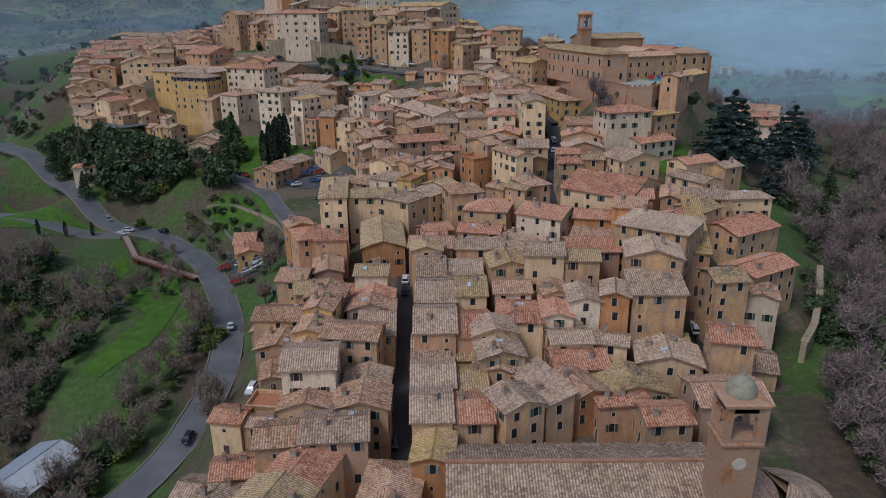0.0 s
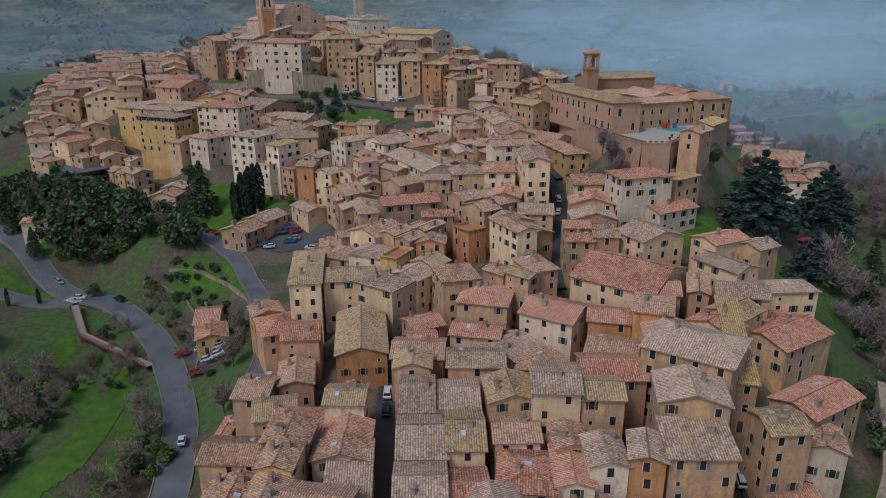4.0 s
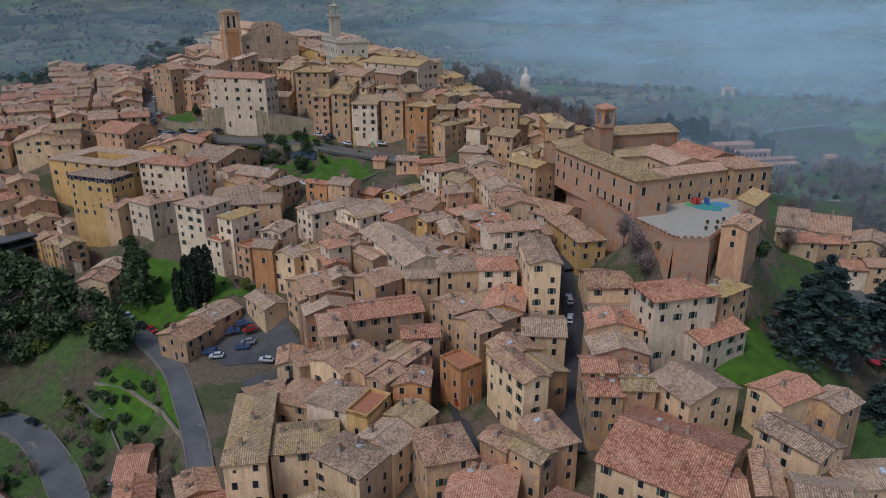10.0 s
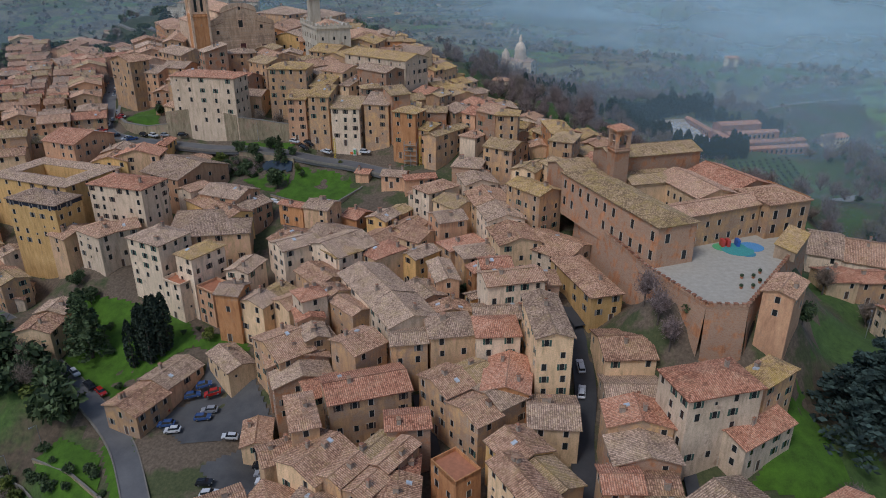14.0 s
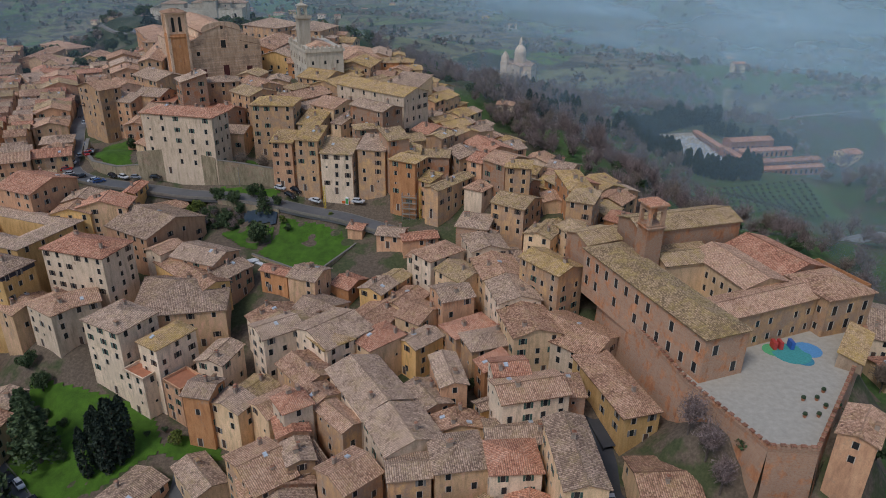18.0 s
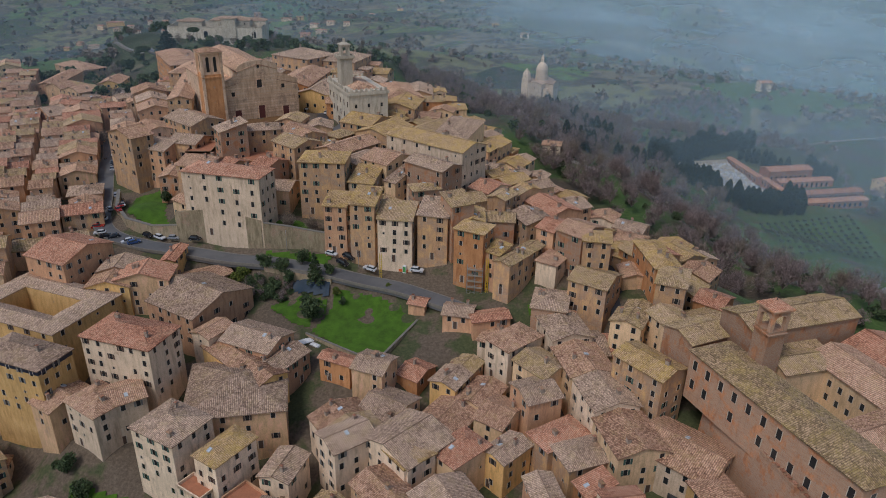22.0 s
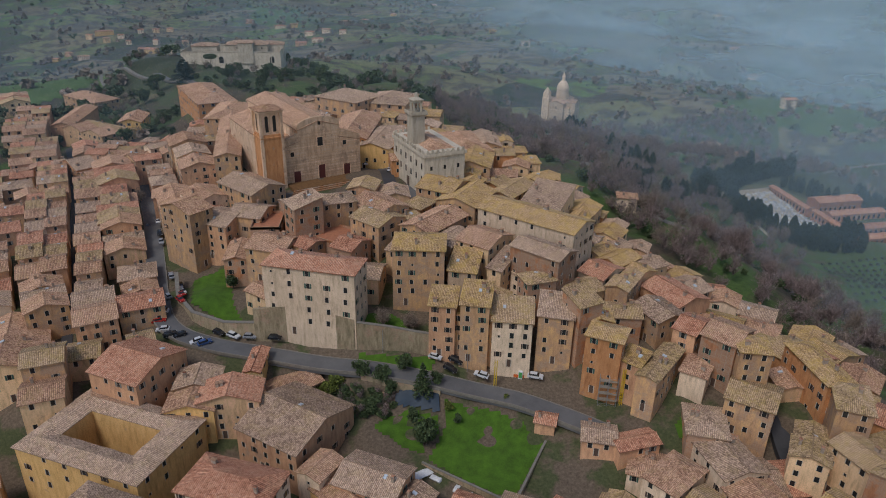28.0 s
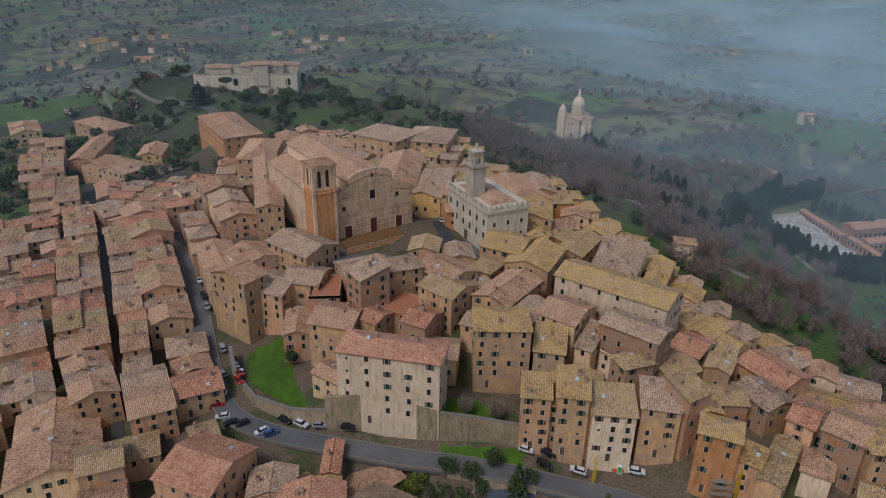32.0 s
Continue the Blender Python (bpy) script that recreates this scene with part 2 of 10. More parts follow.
def ground(x, y):
    """Height of the land at x, y (arrays or numbers)."""
    x, y = np.asarray(x, float), np.asarray(y, float)
    num, den = np.zeros(x.shape), np.zeros(x.shape)
    for px, py, pz in LEVELS:
        w = ((x - px) ** 2 + (y - py) ** 2 + 30.0) ** -1.6
        num += w * pz
        den += w
    near = num / den
    d = np.hypot(x + 20, (y - 400) * 0.85)
    far = -95 + 22 * np.sin(x / 310 + 1.3) * np.cos(y / 270) + 12 * np.sin(x / 97 + y / 130) + 45 * np.clip((d - 1500) / 1500, 0, 1) * np.sin(x / 520 + 0.6) ** 2
    far += np.clip((d - 2300) / 1300, 0, 1) * (330 + 40 * np.sin(x / 700 + 2.0) + 25 * np.sin(x / 260))
    k = np.clip((d - 560) / 450, 0, 1)
    k = k * k * (3 - 2 * k)
    return near * (1 - k) + far * k

level(206, 510, -34)
level(225, 632, -38)
level(296, 643, -38)
level(216, 603, -38)
level(260, 555, -38)
level(200, 546, -36)
level(240, 585, -38)
level(163, 583, -20)
level(154, 522, -14)
level(185, 500, -26)
level(190, 560, -30)
level(-62, 392, 38.7)
level(-49, 389, 37.9)
level(-38, 386.5, 37.4)
level(-28, 384, 37)
level(-17, 378, 36.8)
level(-45, 394, 41)
level(-18, 384, 38)
level(-36, 379, 33)
level(-24, 373, 32)
level(-59, 393.4, 39.1)
level(-84, 400.6, 39.3)
level(-98, 404, 39.6)
level(-112, 409, 39.7)
level(-128, 415, 39.6)
level(-130, 434, 41)
level(-70, 499, 61.8)
level(-60, 491, 60.8)
level(-102, 487, 60.5)
level(-72, 504, 60.4)
level(-88, 480, 60)
level(-75, 478, 60)
level(-27, 357, 29)
level(-17, 366, 30.2)
level(-50, 373, 29)
level(-32, 370, 29.4)
level(24, 379, 44.2)
level(-30, 384.5, 36.6)
level(-12, 377, 36.2)
level(0, 369.5, 36.2)
level(39.5, 288.6, 27.9)
level(-100.8, 288, 3.5)
level(-80, 279, 2.7)
level(-52, 272, 3.4)
level(-60, 268, 2.6)
level(-44, 298.5, 9.8)
level(-55, 405, 48)
level(-47, 404, 47.6)
level(-62, 408, 48.5)
level(-78, 416, 47.5)
level(-92, 418, 47)
level(-119, 427, 45.5)
level(-48, 428, 52)
level(-60, 440, 55.5)
level(-85, 440, 56)
level(-20, 424, 52)
level(-40, 455, 59.5)
level(5, 412, 47)
level(20, 396, 45)
level(36, 380, 44.2)
level(50, 368, 42.5)
level(-15, 402, 47)
level(-30, 400, 47)
level(-5, 392, 45)
level(-20, 369.5, 29.3)
level(-58, 382, 30)
level(-24, 357, 29)
level(-36, 356, 29)
level(246, 688, -38)
level(233, 719, -37)
level(215, 735, -37)
level(200, 690, -36)
level(144, 667, -14)
level(-58, 397.5, 41.2)
level(-46, 395, 41)
level(10, 372, 38)
level(18, 368, 38.5)
level(-11, 118, -9)
level(-11, 150, -4)
level(-12, 185, 2)
level(-66, 195, -19)
level(-60, 150, -23)
level(-72, 120, -30)
level(-75, 90, -36)
level(-130, 270, -15)
level(-100, 250, -17)
level(-180, 290, -14)
level(-105, 225, -24)
level(-130, 180, -45)
level(-110, 130, -50)
level(-150, 100, -60)
level(-200, 200, -45)
level(-85, 230, -15)
level(-80, 265, -1)
level(-150, 320, 6)
level(-190, 345, 4)
level(-230, 330, -8)
level(-50, 235, 0)
level(-48, 200, -8)
level(-45, 160, -12)
level(-250, 250, -30)
level(90, 130, -2)
level(100, 160, -3)
level(110, 120, -25)
level(140, 160, -35)
level(120, 190, -5)
level(125, 230, 2)
level(100, 220, 8)
level(95, 250, 15)
level(110, 265, 18)
level(118, 300, 20)
level(140, 330, 15)
level(160, 315, 12)
level(130, 290, 14)
level(160, 260, 5)
level(180, 320, 2)
level(190, 220, -25)
level(200, 380, -20)
level(130, 380, 8)
level(100, 420, 15)
level(140, 460, -5)
level(70, 450, 30)
level(60, 500, 35)
level(100, 550, 0)
level(30, 560, 45)
level(60, 640, 15)
level(160, 600, -20)
level(-150, 430, 33)
level(-185, 480, 35)
level(-225, 520, 30)
level(-260, 480, 10)
level(-250, 560, 25)
level(-170, 560, 45)
level(-200, 620, 42)
level(-120, 620, 55)
level(-90, 680, 55)
level(-60, 720, 52)
level(-130, 740, 52)
level(-220, 700, 30)
level(-290, 760, 22)
level(-320, 600, -10)
level(-300, 400, -20)
level(20, 700, 15)
level(-20, 800, 20)
level(-87, 495, 61)
level(60, 265, 40)
level(85, 262, 40)
level(80, 285, 40)
level(95, 290, 40)
level(75, 300, 40)
level(100, 60, -20)
level(60, 60, -10)
level(-40, 60, -18)
level(0, 50, -10)
level(-20, 20, -14)
level(-100, 40, -50)
level(160, 40, -55)
level(-30, -60, -30)
level(200, -80, -70)
level(-200, -60, -75)
level(-230, 830, 48)
level(-190, 780, 50)
level(-260, 860, 46)
level(-150, 850, 40)
level(300, 400, -50)
level(350, 700, -62)
level(200, 900, -62)
level(127, 980, -43)
level(90, 960, -43)
level(160, 1000, -45)
level(-50, 1000, -45)
level(-350, 900, -35)
level(-330, 780, -5)
level(-420, 850, -50)
level(-500, 600, -75)
level(-450, 300, -72)
level(-350, 100, -85)
level(300, 100, -95)
level(350, 250, -80)
level(-100, 920, 0)
level(0, 880, -10)
level(80, 820, -25)
level(130, 700, -12)
level(60, 750, 5)
level(300, 850, -65)
level(-250, 640, 25)
level(-215, 600, 36)
level(194, 771, -31)
level(240, 783, -32)
level(190, 680, -28)
level(270, 740, -33)
level(127, 985, -38)
level(130, 900, -33)
level(300, 700, -34)
level(-300, 350, -62)
level(-270, 300, -45)
level(-265, 380, -40)
level(-330, 450, -65)
level(-310, 520, -45)
level(-330, 250, -68)
level(-250, 250, -48)
level(-300, 430, -58)
level(-125.6, 263, -13)
level(-134.6, 260, -15.5)
level(-108.2, 255, -14)
level(-117.2, 252, -16.5)
level(-89.7, 235, -15)
level(-98.7, 232, -17.5)
level(-73.9, 209.4, -16.5)
level(-82.9, 206.4, -19)
level(-63.9, 186.8, -18)
level(-72.9, 183.8, -20.5)
level(-58, 163.3, -20)
level(-67, 160.3, -22.5)
level(-57.4, 147.3, -22)
level(-66.4, 144.3, -24.5)
level(-59.5, 134.1, -24)
level(-68.5, 131.1, -26.5)
level(-63.8, 124.8, -26)
level(-72.8, 121.8, -28.5)
level(-68.2, 117.6, -28)
level(-77.2, 114.6, -30.5)
level(-42.1, 144.1, -11)
level(-39.6, 165.3, -8)
level(-39.1, 187.1, -4)
level(-44.5, 137.5, -13)
level(-316, 720, 33.4)
level(-324, 734, 32.3)
level(-309, 706, 34.4)
level(-281, 658, 34.3)
level(-287, 673, 35)
level(-281, 758, 26)
level(-264, 612, 34.6)
level(-269, 622, 37.4)
level(-273, 641, 36)
level(-273, 653, 34.3)
level(-276, 671, 36.4)
level(-280, 681, 35.7)
level(-252, 529, 35)
level(-254, 544, 34)
level(-252, 598, 37)
level(-255, 616, 37.4)
level(-259, 626, 36.7)
level(-264, 637, 36)
level(-255, 669, 35)
level(-238, 511, 33.6)
level(-239, 530, 34)
level(-244, 547, 33.6)
level(-239, 568, 35.6)
level(-239, 580, 38)
level(-243, 590, 37.4)
level(-242, 602, 36.3)
level(-237, 632, 36.3)
level(-225, 511, 32.6)
level(-231, 521, 35.4)
level(-219, 548, 38)
level(-220, 558, 37.3)
level(-230, 572, 38.4)
level(-220, 627, 36)
level(-231, 641, 35.6)
level(-220, 668, 32)
level(-206, 449, 35)
level(-207, 463, 34)
level(-202, 502, 37.7)
level(-206, 511, 37)
level(-208, 530, 39.4)
level(-213, 543, 38.7)
level(-204, 560, 38.6)
level(-203, 576, 40)
level(-201, 590, 39)
level(-196, 437, 32.6)
level(-193, 446, 35.4)
level(-191, 462, 37.7)
level(-191, 485, 36.3)
level(-195, 494, 37.3)
level(-194, 510, 38.4)
level(-190, 522, 39.7)
level(-190, 546, 39.6)
level(-193, 575, 39.4)
level(-191, 589, 38.3)
level(-173, 368, 15)
level(-169, 407, 29)
level(-172, 436, 35.3)
level(-177, 448, 36.3)
level(-177, 467, 36.3)
level(-173, 479, 37.3)
level(-175, 496, 37.3)
level(-174, 509, 39.7)
level(-179, 526, 40)
level(-183, 537, 40.3)
level(-173, 667, 47)
level(-152, 378, 13)
level(-164, 421, 36.7)
level(-162, 431, 35.8)
level(-161, 447, 38)
level(-159, 464, 36.3)
level(-163, 483, 38.2)
level(-165, 489, 37.7)
level(-139, 338, 6)
level(-149, 383, 33.6)
level(-152, 392, 36.4)
level(-146, 414, 38)
level(-151, 425, 37.3)
level(-142, 488, 46)
level(-142, 521, 51)
level(-143, 594, 54)
level(-127, 329, 5)
level(-123, 356, 15.5)
level(-122, 369, 21)
level(-130, 390, 35)
level(-123, 453, 42)
level(-135, 469, 46)
level(-128, 479, 50)
level(-133, 551, 54)
level(-105, 306, 2.5)
level(-110, 382, 32.7)
level(-109, 444, 42)
level(-112, 460, 51)
level(-119, 553, 57)
level(-95, 333, 19.5)
level(-97, 354, 19.8)
level(-98, 386, 33.6)
level(-95, 452, 49)
level(-89, 463, 52)
level(-75, 330, 14)
level(-81, 374, 22)
level(-81, 386, 24)
level(-75, 547, 58)
level(-80, 593, 62)
level(-67, 225, -13)
level(-60, 309, 11)
level(-63, 315, 11)
level(-57, 343, 23)
level(-67, 350, 24.8)
level(-63, 531, 56)
level(-58, 596, 60)
level(-48, 170, -16)
level(-51, 318, 14)
level(-52, 344, 23.3)
level(-24, 88, -10)
level(-38, 99, -11.5)
level(-31, 116, -8.5)
level(-30, 127, -2.2)
level(-26, 137, 0.9)
level(-32, 178, -5)
level(-33, 217, 0.5)
level(-30, 257, -2.1)
level(-28, 275, 5.5)
level(-24, 282, 13)
level(-33, 318, 17.5)
level(-25, 331, 19)
level(-35, 418, 48)
level(-33, 430, 53.5)
level(-38, 474, 56)
level(-26, 528, 56)
level(-15, 113, -9)
level(-16, 141, -4)
level(-17, 176, 0)
level(-18, 209, 1)
level(-10, 218, 4)
level(-9, 235, 8.3)
level(-10, 254, 9)
level(-8, 277, 16)
level(-15, 286, 16)
level(-10, 302, 17)
level(-17, 319, 18.5)
level(-10, 436, 55)
level(-11, 480, 52)
level(-23, 507, 57)
level(-16, 534, 56)
level(-1, 99, -7.5)
level(1, 114, -6)
level(1, 126, -3.7)
level(1, 141, -0.8)
level(1, 154, -0.2)
level(1, 189, 1)
level(1, 209, 4.8)
level(-3, 231, 7.8)
level(-5, 252, 8)
level(2, 278, 17)
level(-1, 290, 17)
level(-5, 302, 16)
level(4, 315, 19)
level(-3, 340, 19.5)
level(-1, 462, 52)
level(13, 114, -1)
level(16, 128, 1)
level(23, 144, 3)
level(13, 195, 1)
level(21, 209, 8.3)
level(13, 227, 12)
level(18, 247, 12.9)
level(18, 255, 14.5)
level(21, 276, 20)
level(14, 284, 18)
level(15, 300, 20)
level(17, 317, 19)
level(9, 349, 25)
level(31, 106, -3)
level(29, 127, 0.6)
level(26, 147, 9.2)
level(39, 178, 6.9)
level(27, 189, 1.9)
level(26, 206, 8.3)
level(25, 229, 12)
level(31, 244, 13)
level(33, 252, 16)
level(29, 276, 20)
level(37, 305, 24)
level(36, 324, 24)
level(35, 336, 24)
level(35, 349, 24)
level(30, 412, 43)
level(44, 128, 1)
level(47, 149, 1.5)
level(50, 191, 8.5)
level(42, 207, 10)
level(43, 221, 13)
level(51, 257, 15.5)
level(47, 307, 27)
level(42, 318, 31)
level(44, 330, 33)
level(46, 348, 35.8)
level(53, 391, 33)
level(45, 406, 36)
level(64, 132, -6.5)
level(64, 157, 0.8)
level(63, 172, 10)
level(63, 191, 10.5)
level(58, 208, 15.9)
level(61, 238, 19.5)
level(66, 371, 36)
level(57, 384, 36)
level(75, 160, 4.3)
level(77, 197, 12)
level(75, 237, 19.5)
level(144, 329, 14)
level(158, 315, 13)


def spaced(lo, hi, fine, edge_lo, edge_hi):
    """Grid lines: every `fine` metres from lo to hi, then ever wider out to the edges."""
    out = list(np.arange(lo, hi + 0.1, fine))
    step = fine
    while out[-1] < edge_hi:
        step *= 1.16
        out.append(min(edge_hi, out[-1] + step))
    step = fine
    while out[0] > edge_lo:
        step *= 1.16
        out.insert(0, max(edge_lo, out[0] - step))
    return np.array(out)


def land_material():
    """Winter grass, bare soil, olive groves and leafless woodland floor, in fields."""
    m, nodes, links, bsdf = nodes_of("winter_grass_and_soil")
    pos = nodes.new("ShaderNodeNewGeometry").outputs["Position"]
    fine, mid, big = noise_tex(nodes, links, pos, 0.6, 6, 0.7), noise_tex(nodes, links, pos, 0.035, 5, 0.6), noise_tex(nodes, links, pos, 0.006, 4, 0.6)
    grass = ramp(nodes, links, fine, ((0.3, (0.035, 0.065, 0.014)), (0.6, (0.07, 0.125, 0.026)), (0.8, (0.12, 0.155, 0.055))))
    soil = ramp(nodes, links, fine, ((0.3, (0.05, 0.036, 0.024)), (0.7, (0.13, 0.095, 0.06))))
    col = mixed(nodes, links, ramp(nodes, links, mid, ((0.4, (0, 0, 0)), (0.54, (1, 1, 1)))), soil, grass)
    vor = nodes.new("ShaderNodeTexVoronoi")
    vor.inputs["Scale"].default_value = 0.0105
    links.new(pos, vor.inputs["Vector"])
    fields = ramp(nodes, links, vor.outputs["Color"], ((0.15, (0.03, 0.045, 0.02)), (0.35, (0.14, 0.17, 0.06)), (0.55, (0.2, 0.165, 0.1)), (0.7, (0.05, 0.055, 0.03)), (0.88, (0.11, 0.18, 0.05))))
    far = nodes.new("ShaderNodeVectorMath")
    far.operation = "DISTANCE"
    far.inputs[1].default_value = (-40, 300, 0)
    links.new(pos, far.inputs[0])
    mr = nodes.new("ShaderNodeMapRange")
    mr.inputs["From Min"].default_value, mr.inputs["From Max"].default_value = 380, 620
    links.new(far.outputs["Value"], mr.inputs[0])
    fields = mixed(nodes, links, ramp(nodes, links, mid, ((0.48, (0, 0, 0)), (0.56, (0.85, 0.85, 0.85)))), fields, (0.07, 0.06, 0.05))
    col = mixed(nodes, links, mr.outputs[0], col, fields)
    links.new(col, bsdf.inputs["Base Color"])
    bsdf.inputs["Roughness"].default_value = 1.0
    bumped(nodes, links, bsdf, fine, 0.8, 0.4)
    return m


def paving_material():
    """Worn stone paving, courts and garden soil between the houses."""
    m, nodes, links, bsdf = nodes_of("town_paving")
    pos = nodes.new("ShaderNodeNewGeometry").outputs["Position"]
    fine, mid = noise_tex(nodes, links, pos, 1.3, 6, 0.7), noise_tex(nodes, links, pos, 0.09, 4, 0.6)
    stone = ramp(nodes, links, fine, ((0.3, (0.07, 0.05, 0.034)), (0.7, (0.18, 0.135, 0.092))))
    green = ramp(nodes, links, fine, ((0.3, (0.035, 0.045, 0.015)), (0.7, (0.09, 0.1, 0.04))))
    links.new(mixed(nodes, links, ramp(nodes, links, mid, ((0.48, (0, 0, 0)), (0.56, (1, 1, 1)))), stone, green), bsdf.inputs["Base Color"])
    bsdf.inputs["Roughness"].default_value = 0.95
    bumped(nodes, links, bsdf, fine, 0.5, 0.08)
    return m


gx, gy = spaced(-330, 300, 4, -4700, 4700), spaced(-60, 820, 4, -1500, 4850)
GX, GY = np.meshgrid(gx, gy)
GZ = ground(GX, GY)
nx, ny = len(gx), len(gy)
quads = [(j * nx + i, j * nx + i + 1, (j + 1) * nx + i + 1, (j + 1) * nx + i) for j in range(ny - 1) for i in range(nx - 1)]
paved = town_inside((GX[:-1, :-1] + GX[1:, 1:]) / 2, (GY[:-1, :-1] + GY[1:, 1:]) / 2)
land = mesh_land = bpy.data.meshes.new("ground")
land.from_pydata(np.stack([GX, GY, GZ], -1).reshape(-1, 3).tolist(), [], quads)
land.materials.append(land_material())
land.materials.append(paving_material())
land.polygons.foreach_set("material_index", paved.reshape(-1).astype(np.int32))
land.polygons.foreach_set("use_smooth", np.ones(len(quads), bool))
land.update()
tagged(new("ground", land), "winter grass, soil and old paving over hill and valley", "ground", kind="structure")

# ---- helpers for meshes ----


def mesh_of(name, verts, faces, mats=(), ids=None):
    me = bpy.data.meshes.new(name)
    me.from_pydata([tuple(v) for v in verts], [], faces)
    for m in mats:
        me.materials.append(m)
    if ids is not None:
        me.polygons.foreach_set("material_index", ids)
    me.update()
    return me


def child(name, me, parent, m=None, label=""):
    ob = new(name, me)
    ob.parent = parent
    if m is not None:
        ob.matrix_local = m
    if label:
        ob["label"] = label
    return ob


class Shape:
    """Collects boxes, slabs and prisms into one mesh."""

    def __init__(self):
        self.v, self.f, self.i, self.uv = [], [], [], []

    def poly(self, pts, mat=0, uv=None):
        k = len(self.v)
        self.v += [tuple(p) for p in pts]
        self.f.append(tuple(range(k, k + len(pts))))
        self.i.append(mat)
        self.uv.append(uv or [(0, 0)] * len(pts))

    def box(self, x0, x1, y0, y1, z0, z1, mat=0):
        a = [(x0, y0), (x1, y0), (x1, y1), (x0, y1)]
        for k in range(4):
            (p, q), (r, s) = a[k], a[(k + 1) % 4]
            self.poly([(p, q, z0), (r, s, z0), (r, s, z1), (p, q, z1)], mat)
        self.poly([(x, y, z1) for x, y in a], mat)
        self.poly([(x, y, z0) for x, y in a[::-1]], mat)

    def slab(self, pts, thick, mat=0, edge=None, rib=0.45):
        """A tiled roof plane: pts anticlockwise from above, its first edge the eave; ribs run up the slope; uv in metres."""
        p = [Vector(q) for q in pts]
        u = (p[1] - p[0]).normalized()
        n = (p[1] - p[0]).cross(p[2] - p[0]).normalized()
        w = n.cross(u)
        flat = [((q - p[0]).dot(u), (q - p[0]).dot(w)) for q in p]
        lo, hi = min(f[0] for f in flat), max(f[0] for f in flat)
        steps = max(4, 2 * round((hi - lo) / rib))
        top, low = [], []
        for k in range(steps + 1):
            a = lo + (hi - lo) * min(max(k / steps, 1e-4), 1 - 1e-4)
            cross = []
            for i in range(len(flat)):
                (x0, y0), (x1, y1) = flat[i], flat[(i + 1) % len(flat)]
                if x0 != x1 and min(x0, x1) <= a <= max(x0, x1):
                    cross.append(y0 + (y1 - y0) * (a - x0) / (x1 - x0))
            v0, v1 = (min(cross), max(cross)) if cross else (0, 0)
            lift = 0.07 if k % 2 else -0.03
            col = []
            for v in (v0, v0 * 0.5 + v1 * 0.5, v1):
                q = p[0] + u * a + w * v
                q = q + n * (lift + 0.1 * noise.noise(q * 0.35))
                col.append((q, k * rib / 2, v))
            top.append(col)
            q, r = p[0] + u * a + w * v0, p[0] + u * a + w * v1
            low.append((Vector((q.x, q.y, q.z - thick)), Vector((r.x, r.y, r.z - thick))))
        base = len(self.v)
        for col, (c, d) in zip(top, low):
            self.v += [tuple(q) for q, _, _ in col] + [tuple(c), tuple(d)]
        e = mat if edge is None else edge
        for k in range(steps):
            i, j = base + 5 * k, base + 5 * (k + 1)
            for r in range(2):
                self.f.append((i + r, j + r, j + r + 1, i + r + 1))
                self.i.append(mat)
                self.uv.append([(top[k][r][1], top[k][r][2]), (top[k + 1][r][1], top[k + 1][r][2]), (top[k + 1][r + 1][1], top[k + 1][r + 1][2]), (top[k][r + 1][1], top[k][r + 1][2])])
            for f in ((i + 3, j + 3, j, i), (i + 2, j + 2, j + 4, i + 4), (i + 4, j + 4, j + 3, i + 3)):
                self.f.append(f)
                self.i.append(e)
                self.uv.append([(0, 0)] * 4)
        for i in (base, base + 5 * steps):
            self.f.append((i, i + 1, i + 2, i + 4, i + 3))
            self.i.append(e)
            self.uv.append([(0, 0)] * 5)

    def tube(self, x, y, z0, z1, r0, r1, n=10, mat=0):
        a = [(math.cos(2 * math.pi * k / n), math.sin(2 * math.pi * k / n)) for k in range(n)]
        for k in range(n):
            c, s = a[k]
            c2, s2 = a[(k + 1) % n]
            self.poly([(x + r0 * c, y + r0 * s, z0), (x + r0 * c2, y + r0 * s2, z0), (x + r1 * c2, y + r1 * s2, z1), (x + r1 * c, y + r1 * s, z1)], mat)
        if r1 > 0.01:
            self.poly([(x + r1 * c, y + r1 * s, z1) for c, s in a], mat)

    def mesh(self, name, mats):
        me = mesh_of(name, self.v, self.f, mats, self.i)
        layer = me.uv_layers.new(name="UVMap")
        layer.data.foreach_set("uv", np.array([c for f in self.uv for p in f for c in p], np.float32))
        return me


def profile(pts, mats, h, low=0.0, cap=0):
    """One connected moulding: a line of (x, y) points raised from low to h, with a material for each stretch."""
    s = Shape()
    k = len(pts)
    s.v = [(x, y, low) for x, y in pts] + [(x, y, h) for x, y in pts]
    for i in range(k - 1):
        s.f.append((i, i + 1, k + i + 1, k + i))
        s.i.append(mats[i])
    s.f += [tuple(range(k))[::-1], tuple(range(k, 2 * k))]
    s.i += [cap, cap]
    s.uv = [[(0, 0)] * len(f) for f in s.f]
    return s


